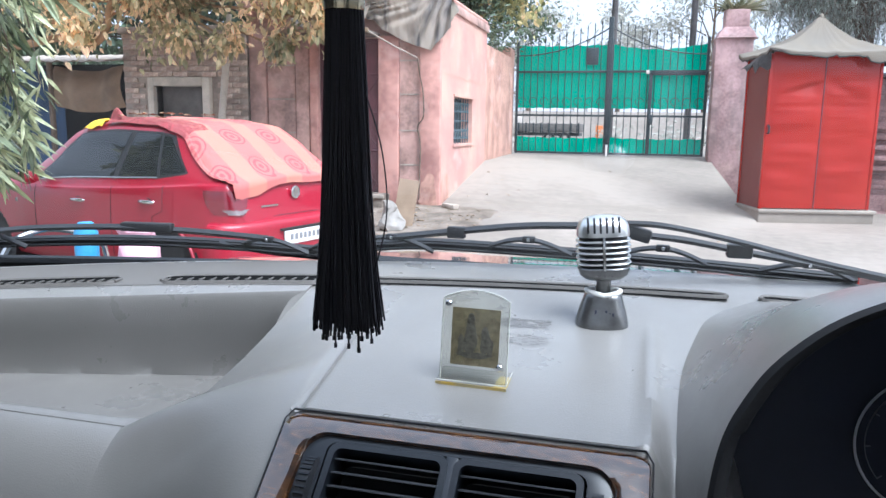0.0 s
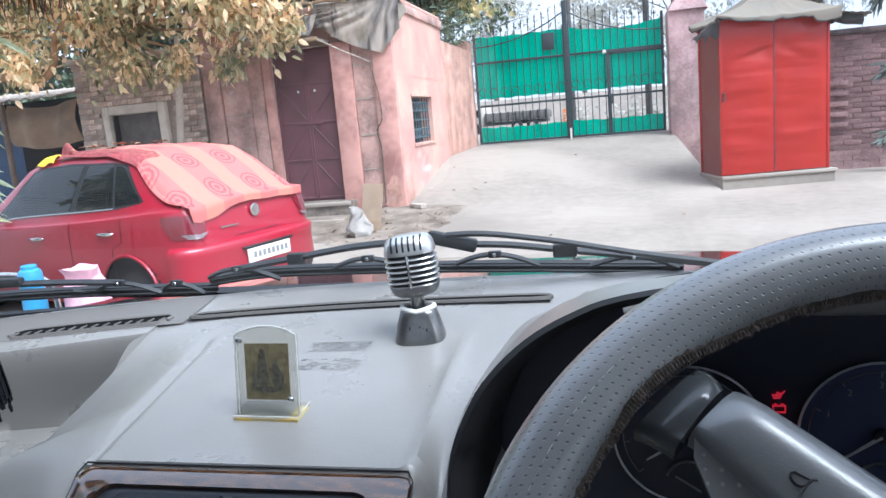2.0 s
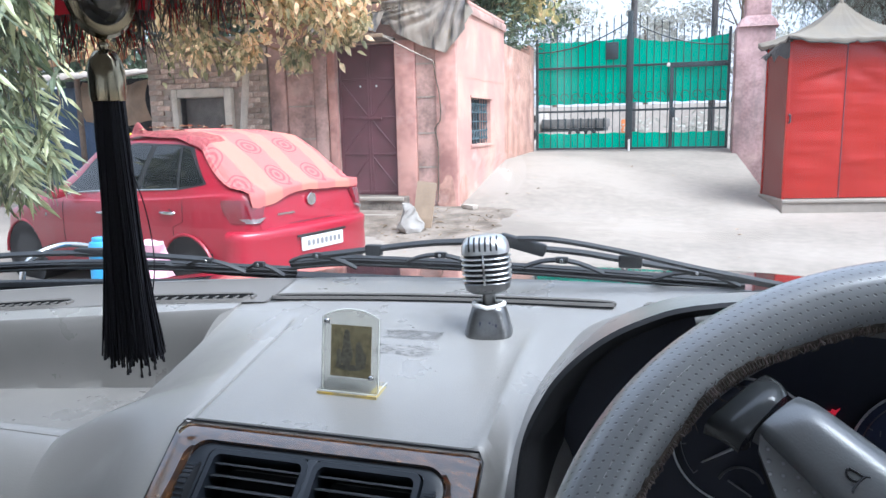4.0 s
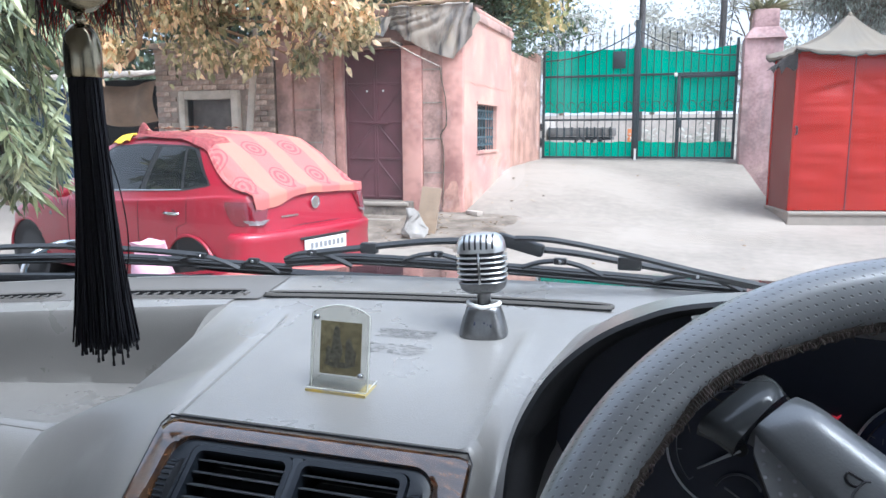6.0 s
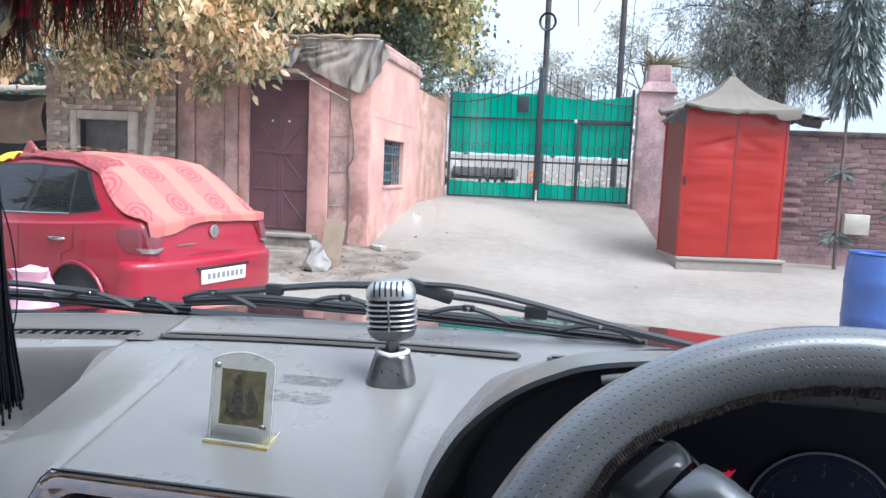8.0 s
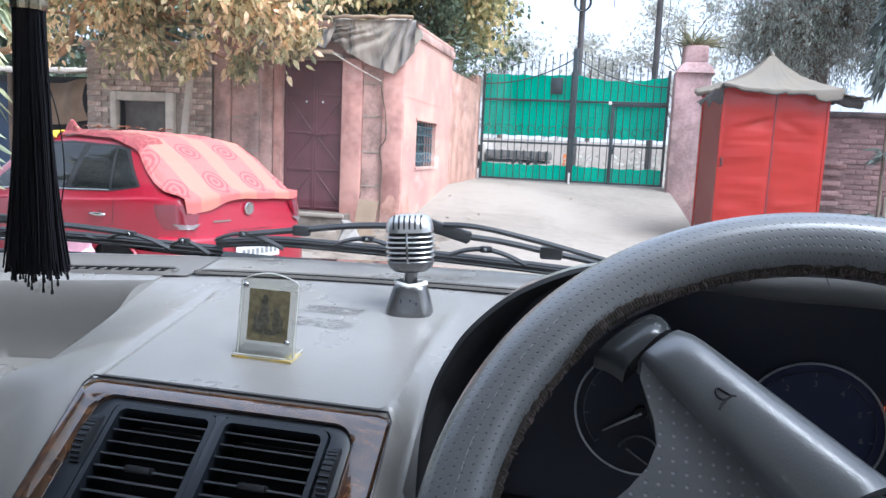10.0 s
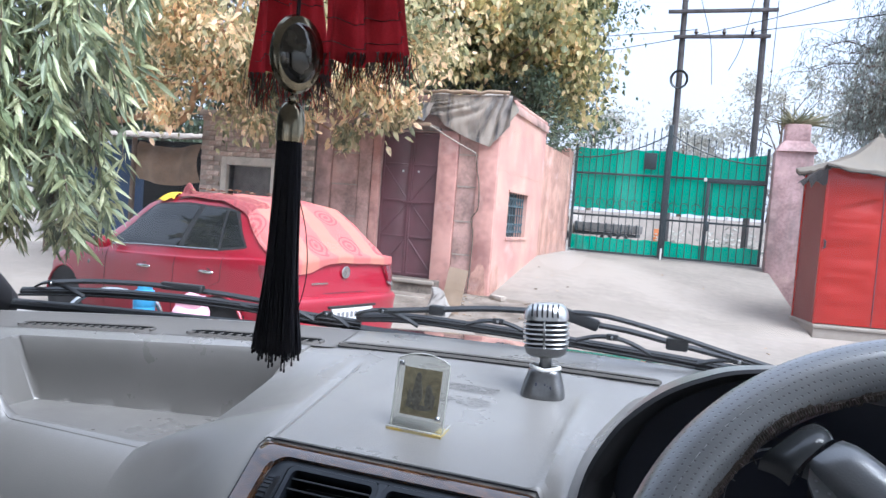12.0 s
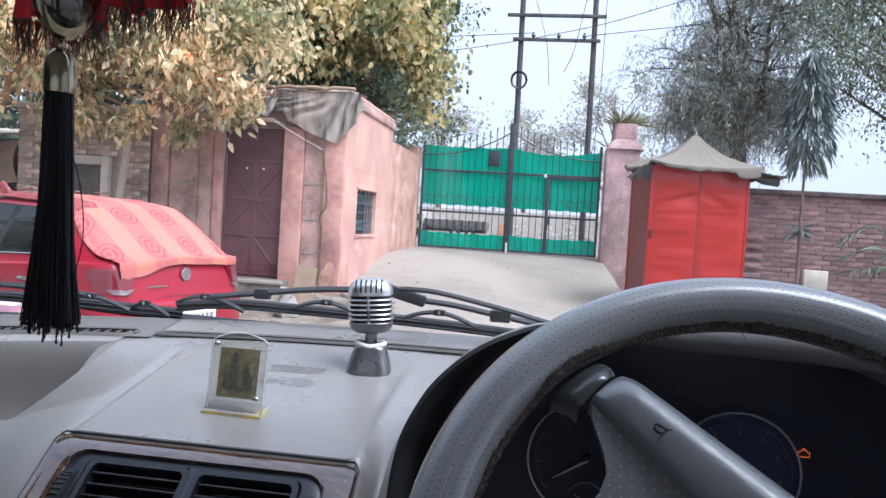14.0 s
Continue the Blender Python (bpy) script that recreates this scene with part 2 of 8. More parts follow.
def dotted_mat(name, base, pit=(0.12, 0.12, 0.125, 1)):
    """Perforated leatherette: rows of small pits coloured by pit, dark by default, by the mesh's own map."""
    m = mat(name, base, 0.36, vary=0.1, scale=14, fine=600, bump=0.0)
    n, l = m.node_tree.nodes, m.node_tree.links
    uv = n.new("ShaderNodeUVMap")
    uv.uv_map = "map"
    vo = n.new("ShaderNodeTexVoronoi")
    vo.voronoi_dimensions, vo.inputs["Scale"].default_value, vo.inputs["Randomness"].default_value = "2D", 1.0, 0.12
    l.new(uv.outputs["UV"], vo.inputs["Vector"])
    rp = n.new("ShaderNodeValToRGB")
    e = rp.color_ramp.elements
    e[0].position, e[0].color, e[1].position, e[1].color = 0.08, (0, 0, 0, 1), 0.19, (1, 1, 1, 1)
    l.new(vo.outputs["Distance"], rp.inputs["Fac"])
    p = n["Principled BSDF"]
    mix = n.new("ShaderNodeMix")
    mix.data_type = "RGBA"
    src = p.inputs["Base Color"].links[0].from_socket
    l.new(rp.outputs["Color"], mix.inputs[0])
    p.inputs["Coat Weight"].default_value, p.inputs["Coat Roughness"].default_value = 1.0, 0.24
    mix.inputs[6].default_value = pit
    l.new(src, mix.inputs[7])
    l.new(mix.outputs[2], p.inputs["Base Color"])
    b = n.new("ShaderNodeBump")
    b.inputs["Strength"].default_value, b.inputs["Distance"].default_value = 0.6, 0.001
    l.new(rp.outputs["Color"], b.inputs["Height"])
    l.new(b.outputs["Normal"], p.inputs["Normal"])
    return m


def streaked(m, stain, start):
    """Rain stains: soft streaks that run down a painted wall, and pale lime blooms."""
    n, l = m.node_tree.nodes, m.node_tree.links
    p = n["Principled BSDF"]
    out = p.inputs["Base Color"].links[0].from_socket
    co = n.new("ShaderNodeTexCoord")
    for scale, colour, lo, most in (((2.6, 2.6, 0.5), stain, start, 0.65), ((1.6, 1.6, 2.2), (0.72, 0.52, 0.46), 0.56, 0.55)):
        mp, nz, rp, mx, k = n.new("ShaderNodeMapping"), n.new("ShaderNodeTexNoise"), n.new("ShaderNodeMapRange"), n.new("ShaderNodeMix"), n.new("ShaderNodeMath")
        mp.inputs["Scale"].default_value = scale
        nz.inputs["Scale"].default_value, nz.inputs["Detail"].default_value, nz.inputs["Roughness"].default_value = 1.0, 7, 0.62
        rp.inputs["From Min"].default_value, rp.inputs["From Max"].default_value = lo, lo + 0.16
        k.operation, k.inputs[1].default_value = "MULTIPLY", most
        mx.data_type = "RGBA"
        mx.inputs[7].default_value = (*colour, 1)
        l.new(co.outputs["Object"], mp.inputs["Vector"])
        l.new(mp.outputs["Vector"], nz.inputs["Vector"])
        l.new(nz.outputs["Fac"], rp.inputs["Value"])
        l.new(rp.outputs["Result"], k.inputs[0])
        l.new(k.outputs[0], mx.inputs[0])
        l.new(out, mx.inputs[6])
        out = mx.outputs[2]
    l.new(out, p.inputs["Base Color"])
    return m


def fold_light_mat(name, dark, pale):
    """Plastic sheet: long pale streaks down its hang paint fold highlights over a dark ground."""
    m = mat(name, dark, 0.45, vary=0.3, scale=3, fine=60, bump=0.3, dist=0.004)
    n, l = m.node_tree.nodes, m.node_tree.links
    co, mp, nz, rp, mx = n.new("ShaderNodeTexCoord"), n.new("ShaderNodeMapping"), n.new("ShaderNodeTexNoise"), n.new("ShaderNodeValToRGB"), n.new("ShaderNodeMix")
    mp.inputs["Rotation"].default_value, mp.inputs["Scale"].default_value = (0, radians(-20), 0), (3.2, 2, 0.8)
    nz.inputs["Scale"].default_value, nz.inputs["Detail"].default_value, nz.inputs["Distortion"].default_value = 1.0, 5, 1.6
    e = rp.color_ramp.elements
    e[0].position, e[1].position = 0.4, 0.58
    mx.data_type = "RGBA"
    mx.inputs[7].default_value = (*pale, 1)
    p = n["Principled BSDF"]
    src = p.inputs["Base Color"].links[0].from_socket
    l.new(co.outputs["Object"], mp.inputs["Vector"])
    l.new(mp.outputs["Vector"], nz.inputs["Vector"])
    l.new(nz.outputs["Fac"], rp.inputs["Fac"])
    l.new(rp.outputs["Color"], mx.inputs[0])
    l.new(src, mx.inputs[6])
    l.new(mx.outputs[2], p.inputs["Base Color"])
    return m


def cloth_mat(name):
    """Printed cover cloth: pale and dark pink stripes with ring motifs on the darker ones."""
    m = mat(name, (0.6, 0.2, 0.17), 0.9, vary=0.1, scale=6, fine=300, bump=0.25, dist=0.002)
    n, l = m.node_tree.nodes, m.node_tree.links

    def math_node(op, a, b=None, c=None):
        k = n.new("ShaderNodeMath")
        k.operation = op
        for i, v in enumerate((a, b, c)):
            if v is None:
                continue
            if isinstance(v, (int, float)):
                k.inputs[i].default_value = v
            else:
                l.new(v, k.inputs[i])
        return k.outputs[0]

    uv, sp = n.new("ShaderNodeUVMap"), n.new("ShaderNodeSeparateXYZ")
    uv.uv_map = "map"
    l.new(uv.outputs["UV"], sp.inputs[0])
    x, y = sp.outputs[0], sp.outputs[1]
    fx = math_node("FRACT", math_node("MULTIPLY", x, 2.35))
    dx = math_node("ABSOLUTE", math_node("SUBTRACT", fx, 0.5))
    stripe = math_node("LESS_THAN", dx, 0.27)
    fy = math_node("SUBTRACT", math_node("FRACT", math_node("MULTIPLY", y, 2.5)), 0.5)
    r = math_node("SQRT", math_node("ADD", math_node("POWER", math_node("MULTIPLY", dx, 1.15), 2.0), math_node("POWER", fy, 2.0)))
    ring = math_node("GREATER_THAN", math_node("SINE", math_node("MULTIPLY", r, 48.0)), 0.1)
    ring = math_node("MULTIPLY", ring, math_node("LESS_THAN", r, 0.3))
    p = n["Principled BSDF"]
    m1, m2 = n.new("ShaderNodeMix"), n.new("ShaderNodeMix")
    m1.data_type = m2.data_type = "RGBA"
    m1.inputs[6].default_value, m1.inputs[7].default_value = (0.5, 0.185, 0.135, 1), (0.465, 0.135, 0.12, 1)
    m2.inputs[7].default_value = (0.36, 0.06, 0.07, 1)
    l.new(stripe, m1.inputs[0])
    m3 = n.new("ShaderNodeMix")
    m3.data_type = "RGBA"
    m3.inputs[7].default_value = (0.2, 0.03, 0.04, 1)
    nz = n.new("ShaderNodeTexNoise")
    nz.inputs["Scale"].default_value = 30
    l.new(uv.outputs["UV"], nz.inputs["Vector"])
    edge = math_node("MULTIPLY", math_node("MULTIPLY", math_node("GREATER_THAN", y, 0.72), math_node("GREATER_THAN", x, 0.37)), math_node("ADD", math_node("MULTIPLY", nz.outputs["Fac"], 1.1), 0.2))
    l.new(edge, m3.inputs[0])
    l.new(m1.outputs[2], m3.inputs[6])
    l.new(m3.outputs[2], m2.inputs[6])
    l.new(math_node("MULTIPLY", ring, 0.8), m2.inputs[0])
    l.new(m2.outputs[2], p.inputs["Base Color"])
    return m


DASH = scuffed(leather_mat("dash_grain", (0.185, 0.177, 0.166), 0.34), 0.19, 0.46)
DASH.node_tree.nodes["Principled BSDF"].inputs["Coat Weight"].default_value = 0.35
# darker dash colour: the weaker light below the windscreen is painted in
DASH_BROWN = leather_mat("shade_browned_dash", (0.115, 0.107, 0.098), 0.55)
# matt black that paints the shade inside slots and groove
SLOT_BLACK = mat("slot_shade_black", (0.008, 0.008, 0.008), 1.0, spec=0.02, vary=0.2, bump=0.0)
DASH_DARK = mat("dark_moulding", (0.028, 0.028, 0.03), 0.75, spec=0.2, vary=0.2, fine=500, bump=0.1, dist=0.0005)
BLACK = mat("black_plastic", (0.012, 0.012, 0.014), 0.35, vary=0.2, fine=400, bump=0.05, dist=0.0005)
VENT = mat("vent_plastic", (0.013, 0.016, 0.021), 0.33, vary=0.15, fine=300, bump=0.05, dist=0.0004)
WOOD = wood_mat("lacquered_wood")
RUBBER = mat("black_rubber", (0.011, 0.012, 0.014), 0.5, vary=0.35, scale=20, fine=200, bump=0.2, dist=0.001)
CHROME = mat("brushed_metal", (0.62, 0.62, 0.62), 0.2, 1.0, vary=0.12, scale=40, fine=500, bump=0.05, dist=0.0004)
PEWTER = mat("pewter_plastic", (0.19, 0.19, 0.19), 0.3, 0.85, vary=0.22, scale=45, fine=300, bump=0.08, dist=0.0006)
BRASS = mat("aged_brass", (0.3, 0.26, 0.18), 0.16, 1.0, vary=0.3, scale=60, fine=300, bump=0.05, dist=0.0005)
SLAT = mat("vent_slat_plastic", (0.05, 0.053, 0.06), 0.3, vary=0.15, fine=300, bump=0.0)
SMOKY = mat("smoky_bronze_stone", (0.06, 0.052, 0.04), 0.12, 0.5, vary=0.5, scale=90, bump=0.15, dist=0.001, coat=1.0, second=(0.13, 0.115, 0.085), blend=0.55)
GLOSSY_GREY = mat("polished_spoke_end", (0.06, 0.064, 0.067), 0.16, vary=0.15, scale=20, fine=200, bump=0.03, dist=0.0006)
COVER = dotted_mat("perforated_cover", (0.212, 0.218, 0.228))
# pits paler than the panel: light caught on their rims is painted in
WEB = dotted_mat("perforated_dark_panel", (0.14, 0.145, 0.15), (0.25, 0.26, 0.27, 1))
# dash grey taken down a little: the hood's shade is in the colour
HOOD_LIP = mat("shaded_hood_lip", (0.17, 0.168, 0.165), 0.5, vary=0.12, scale=12, fine=500, bump=0.1, dist=0.0005)
SPOKE = leather_mat("spoke_grain", (0.137, 0.143, 0.149), 0.24, 420)
SPOKE.node_tree.nodes["Principled BSDF"].inputs["Coat Weight"].default_value = 0.8
SPOKE.node_tree.nodes["Principled BSDF"].inputs["Coat Roughness"].default_value = 0.28
SPOKE.node_tree.nodes["Principled BSDF"].inputs["Specular IOR Level"].default_value = 1.0
for node in SPOKE.node_tree.nodes:
    if node.type == "BUMP":
        node.inputs["Strength"].default_value, node.inputs["Distance"].default_value = 0.18, 0.0005
THREAD_BROWN = mat("brown_knit_thread", (0.1, 0.083, 0.07), 0.75, vary=0.5, scale=150, fine=700, bump=0.0, island=0.5)
STITCH = mat("torn_brown_edge", (0.05, 0.04, 0.034), 0.9, vary=0.6, scale=120, fine=700, bump=0.8, dist=0.002)
GLASS = pane_mat("windscreen_glass", (0.95, 0.97, 0.97), 0.0, 0.07)
SATIN = mat("satin_silver", (0.72, 0.72, 0.71), 0.36, 1.0, vary=0.1, scale=60, fine=500, bump=0.05, dist=0.0004)
# side tints chosen to cut light from the left, admit it from the right
TINTED = pane_mat("light_cutting_side_glass", (0.18, 0.183, 0.18), 0.0, 1.0)
TINTED_PALE = pane_mat("pale_side_glass", (0.75, 0.76, 0.75), 0.0, 1.0)
REAR_GLASS = pane_mat("clear_rear_glass", (0.9, 0.91, 0.9), 0.0, 0.5)
ACRYLIC = pane_mat("clear_acrylic", (0.93, 0.93, 0.91), 0.02, 0.5)
# edges of clear acrylic: pale glint and yellow edge glow as plain colour
ACRYLIC_EDGE = mat("cut_acrylic_edge", (0.5, 0.5, 0.46), 0.2, vary=0.2, scale=60, bump=0.0)
ACRYLIC_FOOT = mat("edge_lit_yellow_acrylic", (0.6, 0.5, 0.25), 0.15, vary=0.2, scale=45, bump=0.0, second=(0.75, 0.5, 0.06), blend=0.62)
GOLD_PRINT = mat("gold_foil_print", (0.17, 0.145, 0.085), 0.5, 0.0, vary=0.35, scale=180, fine=800, bump=0.1, dist=0.0004)
PRINT_DARK = mat("dark_print", (0.085, 0.08, 0.062), 0.5, vary=0.5, scale=300, fine=900, bump=0.0)
RESIDUE = mat("old_glue_residue", (0.16, 0.155, 0.15), 0.7, vary=0.4, scale=150, fine=600, bump=0.3, dist=0.0005)
THREAD = mat("black_thread", (0.006, 0.005, 0.009), 0.6, vary=0.4, scale=200, fine=900, bump=0.0, island=0.4)
RED_CLOTH = mat("red_gauze", (0.4, 0.026, 0.034), 0.85, vary=0.3, scale=30, fine=700, bump=0.4, dist=0.001, thin=0.5)
# unseen lining and trim, toned for the light they bounce on the dash
HEADLINER = mat("headliner", (0.72, 0.71, 0.69), 0.95, vary=0.06, fine=300, bump=0.2, dist=0.001)
CABIN_TRIM = mat("grey_cabin_trim", (0.38, 0.365, 0.345), 0.8, vary=0.1, fine=200, bump=0.2, dist=0.001)
BONNET = mat("dark_car_paint", (0.012, 0.014, 0.016), 0.12, vary=0.2, scale=3, fine=50, bump=0.0, coat=1.0)
# both dial colours lifted and blued to paint in the lens reflection
LCD = mat("blue_dial", (0.03, 0.04, 0.1), 0.4, vary=0.1, bump=0.0)
DIAL = mat("reflection_blued_black", (0.019, 0.023, 0.042), 0.3, vary=0.1, bump=0.0)
# near-white, so the light on the silver ring is in its paint
RING = mat("light_painted_silver_ring", (0.75, 0.76, 0.78), 0.4, vary=0.05, bump=0.0)
NEEDLE = mat("pale_needle", (0.5, 0.5, 0.5), 0.5, vary=0.05, bump=0.0)
WORN = mat("worn_pale_leather", (0.36, 0.365, 0.37), 0.7, vary=0.4, scale=60, bump=0.0)
MARK = mat("grey_dial_mark", (0.2, 0.2, 0.21), 0.5, vary=0.05, bump=0.0)
RED_LAMP, AMBER_LAMP = glow_mat("red_telltale", (1.0, 0.03, 0.06), 0.08), glow_mat("amber_telltale", (1.0, 0.2, 0.05), 0.12)

GROUND = mat("dusty_concrete", (0.245, 0.209, 0.175), 0.95, vary=0.14, scale=0.55, fine=9, bump=0.35, dist=0.012, second=(0.3, 0.258, 0.217), blend=0.52)
RAMP = mat("worn_concrete_ramp", (0.275, 0.238, 0.2), 0.92, vary=0.14, scale=0.4, fine=12, bump=0.35, dist=0.01, second=(0.325, 0.283, 0.238), blend=0.52)
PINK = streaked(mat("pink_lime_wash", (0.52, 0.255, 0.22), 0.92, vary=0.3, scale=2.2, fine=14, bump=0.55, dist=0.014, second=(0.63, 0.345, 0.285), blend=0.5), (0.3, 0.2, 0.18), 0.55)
# paler pink for the side wall: its stronger sunlight is put into the colour
PINK_PALE = streaked(mat("sun_paled_pink_wash", (0.58, 0.315, 0.27), 0.92, vary=0.12, scale=1.3, fine=18, bump=0.3, dist=0.008, second=(0.65, 0.41, 0.32), blend=0.55), (0.3, 0.2, 0.18), 0.62)
PINK_GREY = streaked(mat("greyed_pink_plaster", (0.38, 0.24, 0.235), 0.95, vary=0.3, scale=2.5, fine=20, bump=0.5, dist=0.012, second=(0.5, 0.33, 0.32), blend=0.5), (0.19, 0.155, 0.15), 0.49)
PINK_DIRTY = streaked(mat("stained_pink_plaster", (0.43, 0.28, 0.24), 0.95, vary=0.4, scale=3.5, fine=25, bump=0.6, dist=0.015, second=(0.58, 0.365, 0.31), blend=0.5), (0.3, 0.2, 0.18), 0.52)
PINK_STAINED = streaked(mat("rain_stained_pink_plaster", (0.5, 0.27, 0.215), 0.95, vary=0.3, scale=2.5, fine=20, bump=0.5, dist=0.012, second=(0.6, 0.35, 0.27), blend=0.5), (0.3, 0.175, 0.13), 0.5)
BRICK = mat("old_brick", (0.54, 0.395, 0.32), 0.95, vary=0.35, scale=5, fine=40, bump=0.5, dist=0.006, obj=0.4, second=(0.66, 0.56, 0.47), blend=0.58)
BRICK_PINK = mat("pink_washed_brick", (0.235, 0.135, 0.13), 0.95, vary=0.3, scale=1.6, fine=30, bump=0.5, dist=0.006, obj=0.3, second=(0.36, 0.23, 0.222), blend=0.55)
MORTAR = mat("grey_mortar", (0.37, 0.315, 0.265), 0.98, vary=0.3, scale=5, fine=40, bump=0.5, dist=0.006)
DIRT = mat("trodden_brown_dirt", (0.16, 0.125, 0.095), 0.98, vary=0.35, scale=3, fine=30, bump=0.6, dist=0.01, second=(0.26, 0.215, 0.175), blend=0.52)
FAR_WALL = mat("pale_far_wall", (0.42, 0.375, 0.33), 0.95, vary=0.25, scale=0.8, fine=6, bump=0.2, dist=0.02)
STEP = mat("grimy_step_concrete", (0.17, 0.14, 0.115), 0.95, vary=0.35, scale=6, fine=40, bump=0.5, dist=0.006, second=(0.26, 0.215, 0.175), blend=0.55)
COPING = mat("blackened_coping", (0.07, 0.058, 0.058), 0.95, vary=0.4, scale=4, fine=40, bump=0.5, dist=0.006, second=(0.16, 0.115, 0.11), blend=0.55)
MORTAR_PINK = mat("pink_washed_mortar", (0.23, 0.142, 0.137), 0.98, vary=0.3, scale=5, fine=40, bump=0.5, dist=0.006)
PALE_PAINT = mat("pale_painted_frame", (0.55, 0.5, 0.42), 0.85, vary=0.2, scale=6, fine=40, bump=0.3, dist=0.004)
SHUTTER = mat("grey_shutter", (0.13, 0.12, 0.11), 0.8, vary=0.3, scale=6, fine=60, bump=0.2, dist=0.003)
MAROON = mat("maroon_painted_steel", (0.125, 0.043, 0.053), 0.6, vary=0.25, scale=4, fine=30, bump=0.15, dist=0.003)
# rusty matt red, also darkened to paint the side's shade
RED_RUST_SHADE = mat("shade_dulled_rusty_red", (0.235, 0.026, 0.02), 0.6, vary=0.35, scale=2, fine=30, bump=0.2, dist=0.006, second=(0.17, 0.035, 0.027), blend=0.55)
RED_BOOTH = mat("red_painted_sheet", (0.37, 0.012, 0.006), 0.2, spec=0.35, vary=0.2, scale=1.5, fine=30, bump=0.12, dist=0.006, second=(0.36, 0.016, 0.008), blend=0.55)
CANVAS = mat("beige_grey_canvas", (0.25, 0.212, 0.165), 0.95, vary=0.25, scale=4, fine=60, bump=0.35, dist=0.006, second=(0.17, 0.15, 0.125), blend=0.58)
CANVAS_DARK = mat("black_canvas", (0.035, 0.03, 0.028), 0.95, vary=0.3, scale=8, fine=60, bump=0.4, dist=0.006)
# pale streak colour is the light on the folds, painted in
TARP = fold_light_mat("fold_lit_tarpaulin", (0.085, 0.08, 0.08), (0.4, 0.345, 0.29))
TARP_BROWN = mat("brown_sacking", (0.27, 0.19, 0.125), 0.9, vary=0.3, scale=3, fine=60, bump=0.4, dist=0.006)
TARP_BLUE = mat("blue_tarpaulin", (0.02, 0.05, 0.11), 0.6, vary=0.4, scale=3, fine=30, bump=0.3, dist=0.006)
GREEN_SHEET = mat("green_shade_sheet", (0.0, 0.42, 0.27), 0.7, vary=0.16, scale=2.2, fine=30, bump=0.3, dist=0.02, thin=0.35)
GATE_STEEL = mat("dark_gate_steel", (0.02, 0.03, 0.035), 0.5, vary=0.3, scale=6, fine=60, bump=0.2, dist=0.002)
WIN_GRILLE = mat("blue_grey_grille", (0.07, 0.11, 0.13), 0.6, vary=0.3, scale=8, fine=60, bump=0.2, dist=0.002)
# near-black for sheets that stand in for unlit depth behind openings
DARK_HOLE = mat("painted_dark_depth", (0.012, 0.013, 0.016), 0.9, vary=0.2, bump=0.0)
# pole grey lifted: distance haze is put into the colour
POLE = mat("hazed_rusty_pole", (0.09, 0.08, 0.08), 0.7, vary=0.3, scale=6, fine=50, bump=0.2, dist=0.003)
PORCELAIN = mat("dark_porcelain", (0.05, 0.035, 0.03), 0.25, vary=0.2, bump=0.0)
CAR_RED = mat("red_car_paint", (0.3, 0.004, 0.022), 0.4, vary=0.08, scale=2, fine=40, bump=0.0, coat=0.4)
CAR_GLASS = mat("dark_car_glass", (0.012, 0.014, 0.015), 0.04, vary=0.3, scale=3, bump=0.0, spec=0.4)
CAR_BLACK = mat("car_black_trim", (0.015, 0.015, 0.016), 0.55, vary=0.2, bump=0.05)
LAMP_RED = mat("tail_lamp_red", (0.15, 0.005, 0.014), 0.08, vary=0.15, scale=20, bump=0.0, coat=1.0)
LAMP_CLEAR = mat("tail_lamp_clear", (0.16, 0.12, 0.12), 0.12, vary=0.2, scale=30, bump=0.0, coat=1.0)
PLATE = mat("white_plate", (0.7, 0.7, 0.68), 0.5, vary=0.06, bump=0.0)
CLOTH = cloth_mat("printed_cover_cloth")
YELLOW = mat("yellow_cloth", (0.75, 0.48, 0.03), 0.85, vary=0.2, scale=12, fine=80, bump=0.3)
BARK = mat("grey_brown_bark", (0.13, 0.095, 0.07), 0.95, vary=0.35, scale=6, fine=40, bump=0.8, dist=0.012)
# lit copy of the bark: sunshine is part of this colour
BARK_PALE = mat("sun_painted_bark", (0.38, 0.24, 0.13), 0.9, vary=0.3, scale=8, fine=50, bump=0.5, dist=0.006)
# wide per-leaf brightness also paints sunlit and shaded leaves
LEAF_A = mat("dusty_lit_broad_leaf", (0.44, 0.47, 0.24), 0.5, vary=0.3, scale=1.2, fine=20, bump=0.0, island=0.72, second=(0.95, 0.8, 0.47), blend=0.5, thin=0.55)
LEAF_B = mat("drooping_green_leaf", (0.26, 0.32, 0.16), 0.4, vary=0.3, scale=2, fine=20, bump=0.0, island=0.7, second=(0.56, 0.62, 0.4), blend=0.58, thin=0.25)
LEAF_P = mat("yellowing_heart_leaf", (0.25, 0.285, 0.125), 0.5, vary=0.3, scale=1.0, fine=20, bump=0.0, island=0.7, second=(0.76, 0.67, 0.31), blend=0.54, thin=0.42)
# feathery leaf raised above its own green to paint in the haze
LEAF_C = mat("haze_greyed_leaf", (0.34, 0.375, 0.33), 0.6, vary=0.3, scale=1, fine=20, bump=0.0, island=0.4, thin=0.3)
LEAF_E = mat("dusty_feathery_leaf", (0.2, 0.235, 0.165), 0.6, vary=0.3, scale=1, fine=20, bump=0.0, island=0.45, thin=0.25)
LEAF_D = mat("deep_green_leaf", (0.1, 0.135, 0.08), 0.5, vary=0.3, scale=1, fine=20, bump=0.0, island=0.4, thin=0.25)
